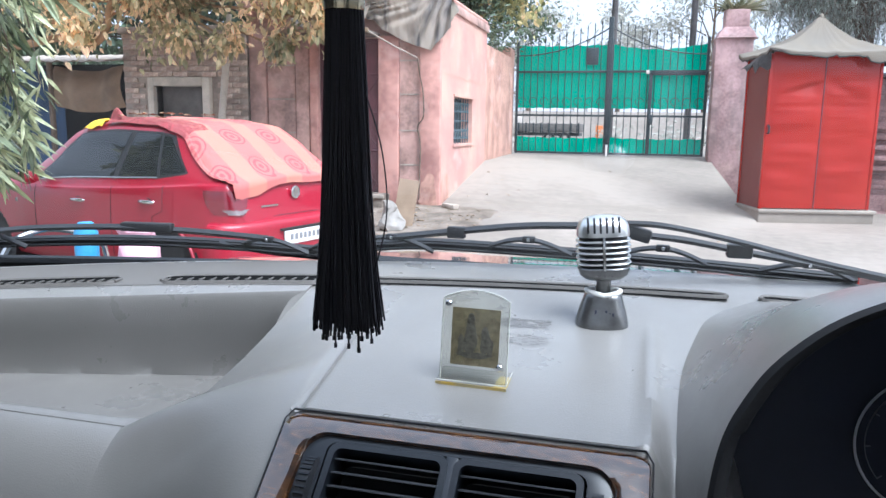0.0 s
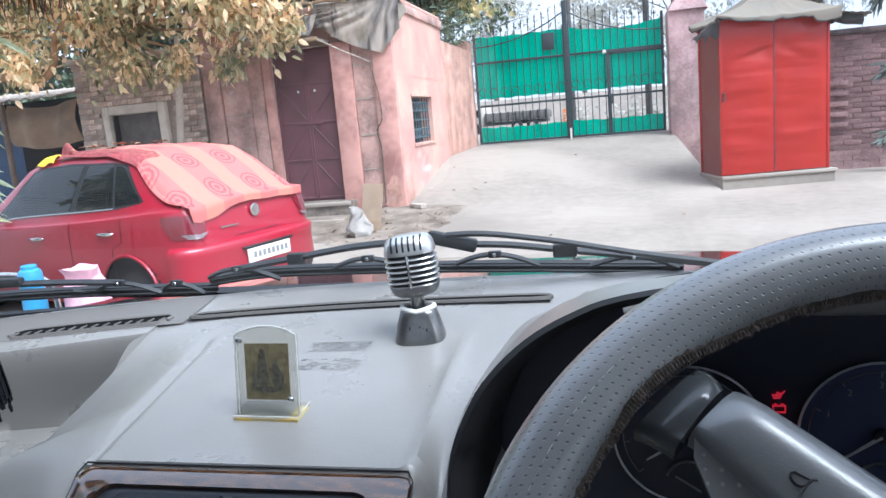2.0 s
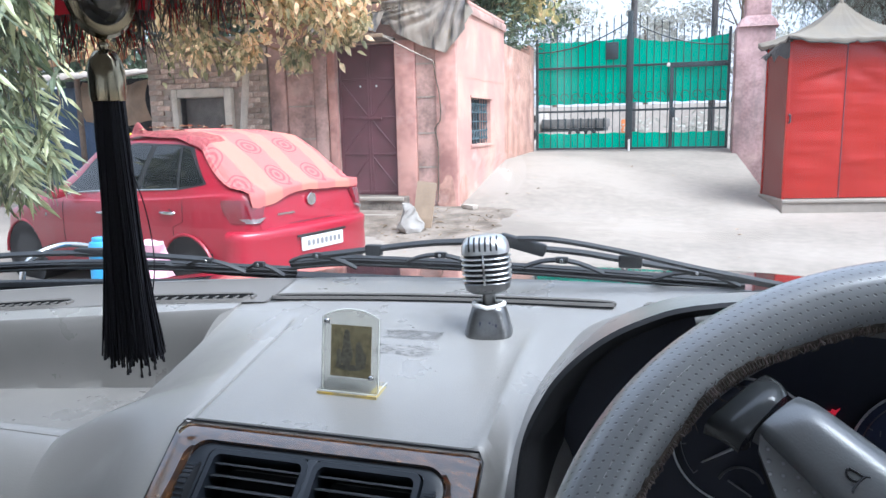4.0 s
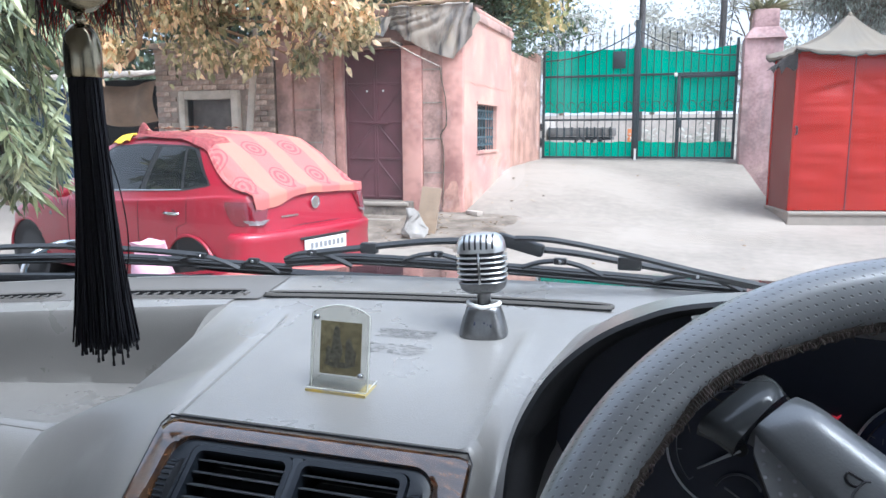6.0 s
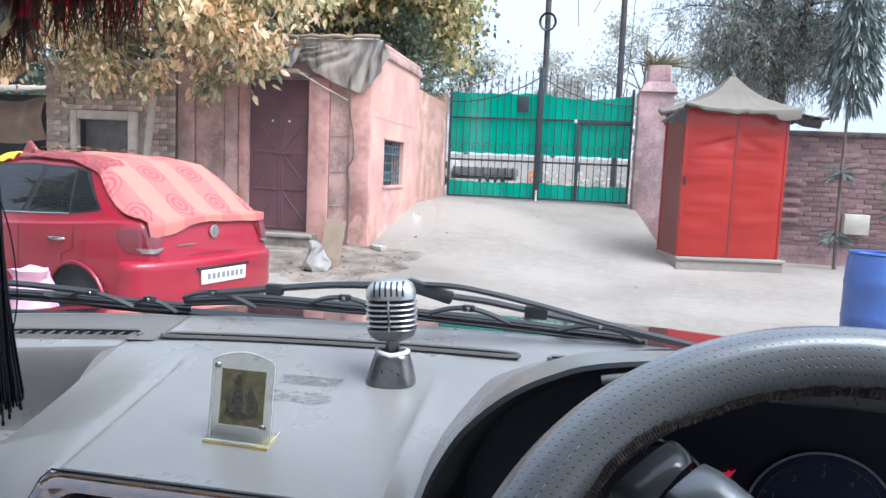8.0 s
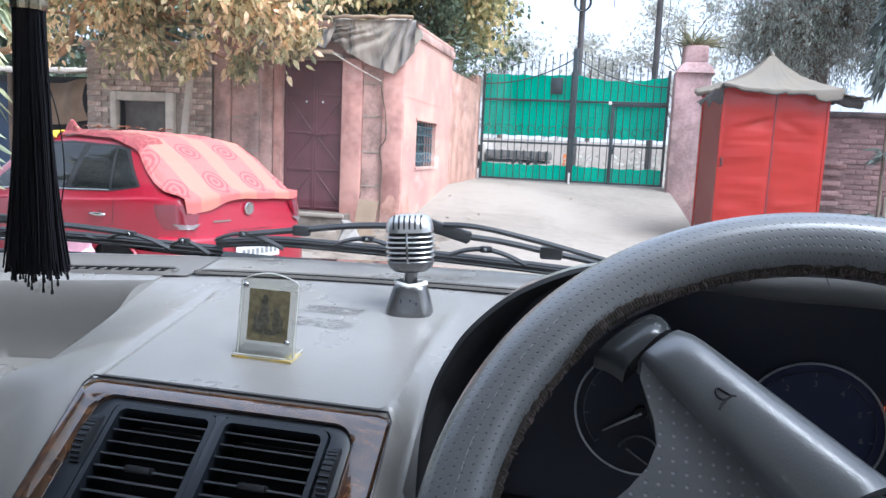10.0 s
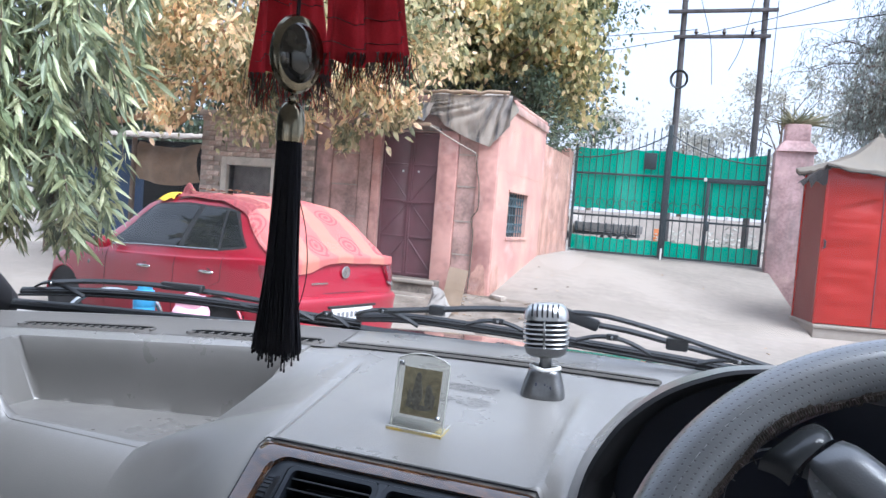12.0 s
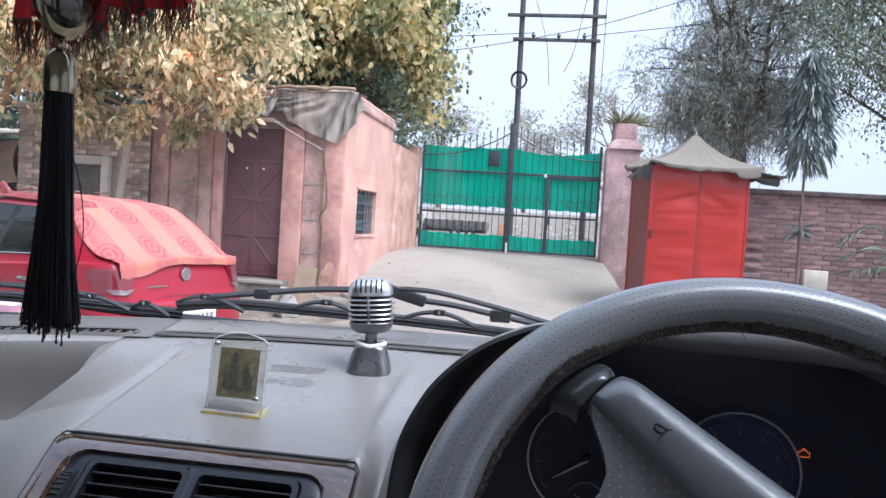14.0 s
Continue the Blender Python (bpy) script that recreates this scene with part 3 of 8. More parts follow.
LEAF_M = mat("blue_green_mast_leaf", (0.12, 0.145, 0.13), 0.35, vary=0.3, scale=2, fine=20, bump=0.0, island=0.5, thin=0.15)
LEAF_SPIKE = mat("dry_spiky_leaf", (0.26, 0.25, 0.15), 0.7, vary=0.3, scale=3, bump=0.0, island=0.5, thin=0.2)
# far foliage: air haze painted into a pale grey leaf colour
LEAF_FAR = mat("haze_painted_leaf", (0.43, 0.42, 0.37), 0.9, vary=0.2, scale=0.4, bump=0.0, island=0.2, thin=0.3)
LEAF_DRY = mat("dry_fallen_leaf", (0.27, 0.18, 0.1), 0.8, vary=0.3, scale=6, bump=0.0, island=0.4)
WHITE = mat("off_white_paint", (0.66, 0.65, 0.62), 0.85, vary=0.1, scale=2, fine=20, bump=0.1)
SACK = mat("white_woven_sack", (0.31, 0.285, 0.26), 0.8, vary=0.22, scale=12, fine=100, bump=0.5, dist=0.006)
CARD = mat("brown_board", (0.33, 0.24, 0.165), 0.9, vary=0.15, scale=6, bump=0.1)
BLUE_DRUM = mat("blue_plastic_drum", (0.02, 0.07, 0.28), 0.4, vary=0.2, scale=5, fine=60, bump=0.1)
BLUE_PALE = mat("sky_blue_plastic", (0.06, 0.28, 0.5), 0.4, vary=0.15, bump=0.05)
PINK_BAG = mat("pale_pink_plastic", (0.72, 0.4, 0.48), 0.6, vary=0.15, scale=15, bump=0.4, dist=0.01)
ORANGE = mat("orange_paint", (0.6, 0.2, 0.06), 0.7, vary=0.2, bump=0.1)


# ---- the vehicle we sit in ----
def vent_line(x):
    """Where the demister slots run, along the foot of the windscreen."""
    return 0.86 - 0.19 * (x - 0.1) ** 2


def deck(y):
    return 1.287 + 0.15 * (y - 0.75)


RIM_X = ((0.604, -0.45), (0.612, -0.434), (0.628, -0.393), (0.655, -0.374), (0.72, -0.356), (0.79, -0.338), (0.9, -0.338))
RIM_Z = ((0.604, 1.186), (0.612, 1.19), (0.628, 1.202), (0.655, 1.222), (0.72, 1.253), (0.79, 1.29), (0.9, 1.309))


def table(knots, y):
    return float(np.interp(y, [k[0] for k in knots], [k[1] for k in knots]))


def tray_back(x):
    """The foot line of the tray's back wall."""
    return 0.685 + 0.276 * (x + 0.715)


TRAY = [(-0.727, 0.682), (-0.338, 0.789), (-0.356, 0.72), (-0.364, 0.685), (-0.374, 0.655), (-0.393, 0.628), (-0.413, 0.616), (-0.434, 0.61), (-0.46, 0.607), (-0.76, 0.603)]


def inside_tray(x, y):
    """Signed distance to the tray's outline: positive inside."""
    best, odd = 9.0, False
    for i, (ax, ay) in enumerate(TRAY):
        bx, by = TRAY[(i + 1) % len(TRAY)]
        dx, dy = bx - ax, by - ay
        t = max(0, min(1, ((x - ax) * dx + (y - ay) * dy) / (dx * dx + dy * dy)))
        best = min(best, math.hypot(x - ax - t * dx, y - ay - t * dy))
        if (ay > y) != (by > y) and x < (bx - ax) * (y - ay) / (by - ay) + ax:
            odd = not odd
    return best if odd else -best


def passenger_face(y):
    """The rounded face below the tray, steeper the lower it goes."""
    d = max(0.0, 0.606 - y)
    return 1.186 - (0.35 * d + 8.5 * d * d if d < 0.13 else 0.189 + 2.56 * (d - 0.13))


def dash_height(x, y):
    top = deck(y)
    front = min(top, 1.2535 - (0.545 - y) * math.tan(radians(40)) - 0.006) if y < 0.545 else top
    s = 0.565 - y
    right = top - 0.45 * (s + math.sqrt(s * s + 0.0009)) - 0.12 * max(0.0, x - 0.06) * (1 - smooth01(0.66, 0.8, y))
    right -= 0.3 * smooth01(0.1, 0.17, x) * (1 - smooth01(0.54, 0.7, y))
    right -= 0.006 * math.exp(-(((x - 0.066) / 0.011) ** 2)) * (1 - smooth01(0.55, 0.64, y))
    b = smooth01(0.044, 0.068, x)
    z = front * (1 - b) + right * b
    if x < -0.236:
        z = top - 2.8 * max(0.0, 0.62 - y) ** 2
        rim = table(RIM_X, y)
        low = table(RIM_Z, y) if y > 0.606 else passenger_face(y)
        e = min(1.0, max(0.0, (-0.238 - x) / (-0.238 - rim)))
        soft = smooth01(0.55, 0.606, y)
        z = z + (min(low, z) - z) * (soft * e ** 1.5 + (1 - soft) * e * e * (3 - 2 * e))
        up = max(smooth01(-0.05, -0.015, y - tray_back(x)), smooth01(0.68, 0.715, -x - 0.35 * (y - 0.682)) * smooth01(0.585, 0.64, y))
        z += (top - z) * up * (x < rim)
        if -0.8 < x < -0.3 and 0.58 < y < 0.82:
            z += (1.181 - z) * smooth01(0.0, 0.009 + 0.02 * (1 - smooth01(0.622, 0.66, y)), inside_tray(x, y))
    z += 0.005 * math.exp(-(((x - 0.05) / 0.006) ** 2)) * smooth01(0.5, 0.56, y) * (1 - smooth01(0.7, 0.8, y))
    z -= 0.0055 * math.exp(-(((x + 0.231 + 0.07 * (y - 0.55)) / 0.0055) ** 2)) * smooth01(0.5, 0.55, y) * (1 - smooth01(0.74, 0.79, y))
    if -0.226 < x < 0.043 and y < 0.541:
        z -= 0.09 * smooth01(0.0, 0.006, min(x + 0.226, 0.043 - x)) * smooth01(0.0, 0.004, 0.541 - y)
    return z


dashboard = thing("dashboard", (-0.1, 0.6, 1.0), "grey grained car dashboard with deep tray and wood trim", "dashboard", kind="structure")
def spread(knots, n):
    """Steps between knots, closer together at the marked ones."""
    out = []
    for (a, b), steps in zip(zip(knots, knots[1:]), n):
        out += [a + (b - a) * (0.5 - 0.5 * math.cos(math.pi * k / steps)) for k in range(steps)]
    return out + [knots[-1]]


ROWS_AT, COLS_AT = spread([0, 1, 2, 3], (90, 60, 60)), spread([0, 1, 2, 3], (120, 60, 230))
rows = []
for v in ROWS_AT:
    row = []
    for u in COLS_AT:
        x, y = -0.5, 0.65
        for _ in range(5):
            back, end, rim = min(0.789, tray_back(x)), vent_line(x) + 0.075, table(RIM_X, min(0.79, y))
            ends = (0.33, 0.606, back, end)
            k = min(2, int(v))
            y = ends[k] + (ends[k + 1] - ends[k]) * (v - k)
            sides = (-0.93, rim, -0.238, 0.72)
            k = min(2, int(u))
            x = sides[k] + (sides[k + 1] - sides[k]) * (u - k)
        z = dash_height(x, y)
        if x < -0.33 and 0.0 < tray_back(x) - y < 0.02 and 0.61 < y:
            y += 0.03 * min(1.0, max(0.0, (deck(y) - z) / (deck(y) - 1.181))) * smooth01(0.0, 0.04, table(RIM_X, y) - x) * smooth01(0.0, 0.006, tray_back(x) - y) * (1 - smooth01(0.012, 0.02, tray_back(x) - y))
        row.append((x, y, z))
    rows.append(row)
rows.insert(0, [(x, y - 0.03, z - 0.4) for x, y, z in rows[0]])
part("deck", M().grid(rows), DASH, dashboard, "grey grained dashboard top with recessed tray", smooth=60)


def slot(name, x0, x1, w, rim, label, frame_mat, teeth=0):
    """A slot along the foot of the windscreen: flat black floor painting its dark depth, raised rounded rim, short
    teeth.
    """
    n = 28
    floor, lip = [], []
    for k in range(n + 1):
        x = x0 + (x1 - x0) * k / n
        y = vent_line(x)
        e = min(1.0, min(k, n - k) / 1.5 + 0.25)
        floor.append([(x, y + d * w * e, deck(y + d * w) + 0.0022) for d in (-1, 0, 1)])
        row = []
        for side in (-1, 1):
            for d, h in ((0.0, 0.002), (0.15, 0.0038), (0.6, 0.004), (1.0, 0.0004)):
                dy = side * (w * e + d * rim)
                row.append((x, y + dy, deck(y + dy) + h))
        lip.append(row)
    vent = part(name, M().grid(floor), SLOT_BLACK, dashboard, label, smooth=0)
    for a, tag in ((0, "front_rim"), (4, "back_rim")):
        part(tag, M().grid([r[a:a + 4] for r in lip]), frame_mat, vent, smooth=60)
    for x, d in ((x0, -1), (x1, 1)):
        y = vent_line(x)
        part("end_rim", M().box((x - 0.0022, y - w * 0.6, deck(y)), (x + 0.0022, y + w * 0.6, deck(y) + 0.0036), bevel=0.0008), frame_mat, vent)
    for k in range(teeth):
        x = x0 + (x1 - x0) * (k + 0.5) / teeth
        y = vent_line(x)
        part("vent_tooth", M().box((x - 0.0009, y - w, deck(y) + 0.0012), (x + 0.0009, y + w * 0.2, deck(y) + 0.0034)), frame_mat, vent)
    return vent


# thin overlay on the deck that carries this painted shade
strip = []
for k in range(41):
    x = -0.93 + 0.625 * k / 40
    y = vent_line(x)
    strip.append([(x, y + d, deck(y + d) + 0.0006) for d in (-0.016, -0.013, 0.0, 0.03, 0.07)])
part("demister_strip", M().grid(strip), DASH_BROWN, dashboard, "matt brown-grey overlay below the windscreen, darkened for weaker light", smooth=60)
slot("demister_vent", -0.77, -0.58, 0.0105, 0.0035, "black slotted demister vent", DASH_BROWN, 16)
slot("demister_vent", -0.525, -0.33, 0.0105, 0.0035, "black slotted demister vent", DASH_BROWN, 14)
slot("defrost_slot", -0.302, 0.13, 0.0045, 0.003, "long dark windscreen slot with raised lip", DASH_BROWN)
# flat strip on the deck; the groove's shade is only its black colour
groove = [[(x, vent_line(x) + d, deck(vent_line(x) + d) + 0.0009) for d in (-0.0125, -0.0078)] for x in [-0.302 + 0.432 * k / 24 for k in range(25)]]
part("slot_groove", M().grid(groove), SLOT_BLACK, dashboard, "thin black strip painting a shaded groove along the slot", smooth=0)
slot("small_vent", 0.165, 0.3, 0.0055, 0.0035, "small dark side demister slot", DASH_BROWN)

# wood trim and the twin air vents: a face leaning back 40 degrees
FACE = Matrix.Translation((-0.092, 0.543, 1.2545)) @ Matrix.Rotation(radians(40), 4, "X") @ Matrix.Scale(1.038, 4, (1, 0, 0))


def on_face(x, d, h):
    """A place on the trim face: across, down the slope, out of it."""
    return FACE @ Vector((x, -d, h))


def face_ring(outer, inner, h0, h1, rx, crown=False):
    """A frame between two rounded rectangles (x0, x1, d0, d1)."""

    def loop(r, rad):
        x0, x1, d0, d1 = r
        pts = []
        for cx, cd, a0 in ((x1 - rad, d0 + rad, 0), (x0 + rad, d0 + rad, 90), (x0 + rad, d1 - rad, 180), (x1 - rad, d1 - rad, 270)):
            for k in range(7):
                a = radians(a0 + 15 * k)
                pts.append((cx + rad * math.cos(a), cd - rad * math.sin(a)))
        return pts

    o, i = loop(outer, rx[0]), loop(inner, rx[1])
    mid_o = [(x * 0.97 + 0.03 * xi, d * 0.9 + 0.1 * di) for (x, d), (xi, di) in zip(o, i)]
    m = M()
    m.grid([[on_face(x, d, h0) for x, d in o], [on_face(x, d, h1 * 0.8) for x, d in o], [on_face(x, d, h1) for x, d in mid_o], [on_face(x, d, h1) for x, d in i], [on_face(x, d, h0 - 0.006) for x, d in i]], closed=True)
    if crown:
        lean = [max(0.0, math.sin(radians(a0 + 15 * k))) ** 0.7 for a0 in (0, 90, 180, 270) for k in range(7)]
        mid = lambda f: [(x + (xi - x) * f, d + (di - d) * f) for (x, d), (xi, di) in zip(o, i)]
        m = M().grid([[on_face(x, d, h * q + g * (1 - q)) for (x, d), q in zip(mid(f), lean)] for f, h, g in ((0.0, -0.014, -0.01), (0.0, -0.004, -0.002), (0.06, -0.0032, 0.002), (0.35, 0.0002, 0.004), (0.72, 0.0045, 0.0045), (0.84, 0.0048, 0.0045), (0.92, 0.0055, 0.003), (1.0, 0.001, 0.0), (1.0, -0.014, -0.014))], closed=True)
    return m


trim = part("wood_trim", face_ring((-0.138, 0.138, 0.0, 0.19), (-0.112, 0.112, 0.02, 0.172), -0.01, 0.006, (0.012, 0.018), True), WOOD, dashboard, "glossy dark burl wood trim panel")
part("trim_edge", M().tube([on_face(x, d, -0.001) for x, d in ((-0.139, 0.19), (-0.139, 0.008), (-0.134, -0.001), (0.134, -0.001), (0.139, 0.008), (0.139, 0.19))], 0.0009, 6), BLACK, trim)
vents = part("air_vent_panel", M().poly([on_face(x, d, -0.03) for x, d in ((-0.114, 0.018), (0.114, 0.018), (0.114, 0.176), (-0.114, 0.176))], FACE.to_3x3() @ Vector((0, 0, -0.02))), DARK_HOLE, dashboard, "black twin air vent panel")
for x0, x1 in ((-0.09, -0.006), (0.006, 0.09)):
    part("vent_surround", face_ring((x0 - 0.004, x1 + 0.004, 0.024, 0.155), (x0 + 0.001, x1 - 0.001, 0.029, 0.150), -0.026, 0.003, (0.008, 0.006)), VENT, vents)
    for k in range(11):
        d = 0.036 + 0.0108 * k
        m = M().box((x0 + 0.002, -0.0007, -0.012), (x1 - 0.002, 0.0007, 0.002), FACE @ Matrix.Translation((0, -d, -0.002)) @ Matrix.Rotation(radians(24), 4, "X"), bevel=0.0005)
        part("vent_slat", m, SLAT, vents)
    cx = (x0 + x1) / 2
    part("slat_knob", M().box((cx - 0.0115, -0.0028, -0.006), (cx + 0.0115, 0.0028, 0.0045), FACE @ Matrix.Translation((0, -0.0792, 0.0)) @ Matrix.Rotation(radians(24), 4, "X"), bevel=0.0022), BLACK, vents)
part("vent_bezel", face_ring((-0.1135, 0.1135, 0.0185, 0.176), (-0.096, 0.096, 0.024, 0.158), -0.004, 0.0015, (0.016, 0.008)), VENT, vents)
part("vent_bezel", M().box((-0.0045, -0.155, -0.006), (0.0045, -0.024, 0.0025), FACE, bevel=0.001), VENT, vents)
for s in (-1, 1):
    wheel_m = M().lathe([(0.013, -0.0048), (0.0145, -0.004), (0.0145, 0.004), (0.013, 0.0048)], FACE @ Matrix.Translation((s * 0.1035, -0.06, -0.004)) @ Matrix.Rotation(radians(90), 4, "Y") @ Matrix.Scale(1.6, 4, (0, 1, 0)), 40)
    tw = part("thumb_wheel", wheel_m, RUBBER, vents, "ribbed vent thumb wheel")
    for k in range(12):
        a = radians(20 + 12 * k)
        c = on_face(s * 0.1035, 0.06 - 0.0236 * math.cos(a), -0.004 + 0.0148 * math.sin(a))
        part("wheel_rib", M().box((-0.0042, -0.0008, -0.0008), (0.0042, 0.0008, 0.001), Matrix.Translation(c) @ FACE.to_3x3().to_4x4()), VENT, tw)

# instrument binnacle
ARCH = spline([Vector((x, 0, z)) for x, z in [(0.094, 1.15), (0.093, 1.2), (0.0945, 1.25), (0.101, 1.29), (0.115, 1.32), (0.13, 1.341), (0.154, 1.364), (0.18, 1.38), (0.21, 1.391), (0.28, 1.402), (0.36, 1.406), (0.44, 1.402), (0.52, 1.388), (0.57, 1.364), (0.6, 1.32), (0.615, 1.25), (0.615, 1.15)]], 65)
for p in ARCH:
    p.x -= 0.009 * (1 - smooth01(0.12, 0.26, p.x))
    p.z += 0.005 * smooth01(1.25, 1.36, p.z) * (1 - smooth01(0.2, 0.34, p.x))
rows = []
for k in range(25):
    t = k / 24
    row = []
    for i, p in enumerate(ARCH):
        s = i / 64
        bx = 0.35 + (p.x - 0.35) * 1.06
        flank = 1 - smooth01(0.095, 0.15, p.x)
        by = 0.52 + 0.36 * math.sin(math.pi * min(1, max(0, s * 1.25 - 0.12))) ** 0.8
        bz = min(p.z, dash_height(bx, by) + 0.0004 * flank - 0.003 * (1 - flank))
        e = t * t * (3 - 2 * t)
        fall = flank * (1 - (1 - t) ** 1.4) + (1 - flank) * (0.15 * t + 0.85 * e)
        row.append((p.x + (bx - p.x) * t, 0.5 + (by - 0.5) * t, p.z + (bz - p.z) * fall))
    rows.append(row)
binnacle = thing("instrument_binnacle", (0.35, 0.55, 1.15), "grey hooded instrument binnacle with black inner lip", "dashboard", kind="structure")
part("hood", M().grid(rows), DASH, binnacle, smooth=80)
inner = []
for dy, k in ((0.0, 0.0), (-0.004, 0.003), (-0.002, 0.008), (0.012, 0.013), (0.1, 0.022)):
    inner.append([(p.x + (0.35 - p.x) * k / 0.26, 0.5 + dy, p.z - k * (0.7 if p.z > 1.3 else 0.0)) for p in ARCH])
part("inner_lip", M().grid(inner), DASH_DARK, binnacle, "black inner shroud", smooth=60)
lip = [(p.x, 0.497, p.z - 0.01) for p in ARCH[32:52]]
part("visor_lip", M().tube(lip, [0.003 + 0.011 * smooth01(0, 7, min(i, len(lip) - 1 - i)) for i in range(len(lip))], 12), HOOD_LIP, binnacle, "dark grey lip under the hood", smooth=80)

part("knee_panel", M().box((0.085, 0.6, 0.8), (0.63, 0.62, 1.17)), DASH_DARK, binnacle)
cluster = thing("instrument_cluster", (0.34, 0.6, 1.16), "black instrument cluster with two round dials", "instrument panel")
part("backing", M().poly([(0.35 + (p.x - 0.35) * 0.95, 0.604, 1.2 + (p.z - 1.2) * 0.9) for p in ARCH], (0, 0.01, 0)), DIAL, cluster)


def ring(cx, cz, r, w, y, n=64, a0=0, a1=360):
    m = M()
    rr = []
    for rad, yy in ((r - w, y), (r - w / 2, y - 0.002), (r, y)):
        rr.append([(cx + rad * math.cos(radians(a0 + (a1 - a0) * k / n)), yy, cz + rad * math.sin(radians(a0 + (a1 - a0) * k / n))) for k in range(n + 1)])
    return m.grid(rr)


def spot(cx, cz, r, y, n=40):
    return M().poly([(cx + r * math.cos(2 * math.pi * k / n), y, cz + r * math.sin(2 * math.pi * k / n)) for k in range(n)], (0, 0.002, 0))


def dial(cx, cz, face, needle, numbers):
    g = part("dial", spot(cx, cz, 0.053, 0.601), face, cluster, "round dial with thin silver ring")
    part("dial_ring", ring(cx, cz, 0.0552, 0.002, 0.5985), RING, g, "thin silver ring")
    part("dial_ring", ring(cx, cz, 0.0475, 0.0008, 0.5998, a0=-40, a1=220), MARK, g)
    for k in range(9):
        a = radians(220 - 260 * k / 8)
        c, s = math.cos(a), math.sin(a)
        part("tick", M().tube([(cx + c * 0.0432, 0.5998, cz + s * 0.0432), (cx + c * 0.0475, 0.5998, cz + s * 0.0475)], 0.0005, 4), MARK, g)
    for k, text in numbers:
        a = radians(220 - 260 * k / 8)
        cu = bpy.data.curves.new("number", "FONT")
        cu.body, cu.size, cu.align_x, cu.align_y, cu.extrude = text, 0.0068, "CENTER", "CENTER", 0.0002
        tmp = bpy.data.objects.new("number", cu)
        me = bpy.data.meshes.new_from_object(tmp)
        me.transform(Matrix.Translation((cx + 0.0375 * math.cos(a), 0.5996, cz + 0.0375 * math.sin(a))) @ Matrix.Rotation(radians(90), 4, "X"))
        bpy.data.objects.remove(tmp)
        me.materials.clear()
        part("number", me, MARK, g)
    a = radians(needle)
    part("needle", M().tube([(cx, 0.597, cz), (cx + 0.036 * math.cos(a), 0.597, cz + 0.036 * math.sin(a))], [0.0016, 0.0007], 6), NEEDLE, g, "pale needle")
    part("needle_hub", M().lathe([(0.006, 0.0), (0.005, 0.003)], Matrix.Translation((cx, 0.599, cz)) @ Matrix.Rotation(radians(90), 4, "X"), 20), BLACK, g)
    part("small_scale", ring(cx, cz - 0.038, 0.0185, 0.0022, 0.5985, a0=20, a1=160), MARK, g)
    part("small_needle", M().tube([(cx - 0.01, 0.597, cz - 0.032), (cx + 0.008, 0.597, cz - 0.044)], 0.0008, 5), MARK, g)


dial(0.38, 1.263, LCD, 214, [(2, "1"), (3, "2"), (4, "3"), (5, "4"), (6, "5"), (7, "6")])
dial(0.25, 1.261, DIAL, 212, [])
lamp = part("oil_telltale", M().poly([(x, 0.601, z) for x, z in ((0.309, 1.2925), (0.312, 1.2925), (0.3125, 1.2945), (0.3155, 1.2935), (0.318, 1.2955), (0.3155, 1.2915), (0.3145, 1.2895), (0.310, 1.2895))], (0, 0.002, 0)), RED_LAMP, cluster, "lit red oil lamp")
lamp = part("battery_telltale", M().box((0.3095, 0.601, 1.2785), (0.3185, 0.603, 1.2793)).box((0.3095, 0.601, 1.2835), (0.3185, 0.603, 1.2843)).box((0.3095, 0.601, 1.2785), (0.3103, 0.603, 1.2843)).box((0.3177, 0.601, 1.2785), (0.3185, 0.603, 1.2843)).box((0.3107, 0.601, 1.2843), (0.3127, 0.603, 1.2853)).box((0.3152, 0.601, 1.2843), (0.3172, 0.603, 1.2853)), RED_LAMP, cluster, "lit red battery lamp")
part("brake_telltale", ring(0.3185, 1.268, 0.0035, 0.0008, 0.601, 24), RED_LAMP, cluster, "lit red brake lamp")
part("engine_telltale", M().tube([(x, 0.601, z) for x, z in ((0.431, 1.283), (0.431, 1.2875), (0.4335, 1.2875), (0.434, 1.2892), (0.437, 1.2892), (0.4385, 1.2875), (0.4405, 1.2875), (0.4405, 1.283), (0.431, 1.283))], 0.0005, 5).box((0.4345, 0.6005, 1.2892), (0.4365, 0.6015, 1.2905)).box((0.429, 0.6005, 1.2845), (0.431, 0.6015, 1.2862)), AMBER_LAMP, cluster, "lit amber engine lamp")
part("fuel_telltale", spot(0.348, 1.245, 0.0012, 0.601, 12), AMBER_LAMP, cluster)

# steering wheel
WC, WR, WT = Vector((0.334, 0.306, 1.2885)), 0.1852, 0.0181
tilt, turn = 0.729, 0.0
ax = Vector((math.sin(turn) * math.cos(tilt), -math.cos(turn) * math.cos(tilt), math.sin(tilt)))
across = Vector((math.cos(turn), math.sin(turn), 0))
upward = ax.cross(across)
WHEEL = Matrix((
    (across.x, upward.x, ax.x, WC.x),
    (across.y, upward.y, ax.y, WC.y),
    (across.z, upward.z, ax.z, WC.z),
    (0, 0, 0, 1)))
wheel = thing("steering_wheel", WC, "grey steering wheel in a worn perforated leatherette cover", "steering wheel")


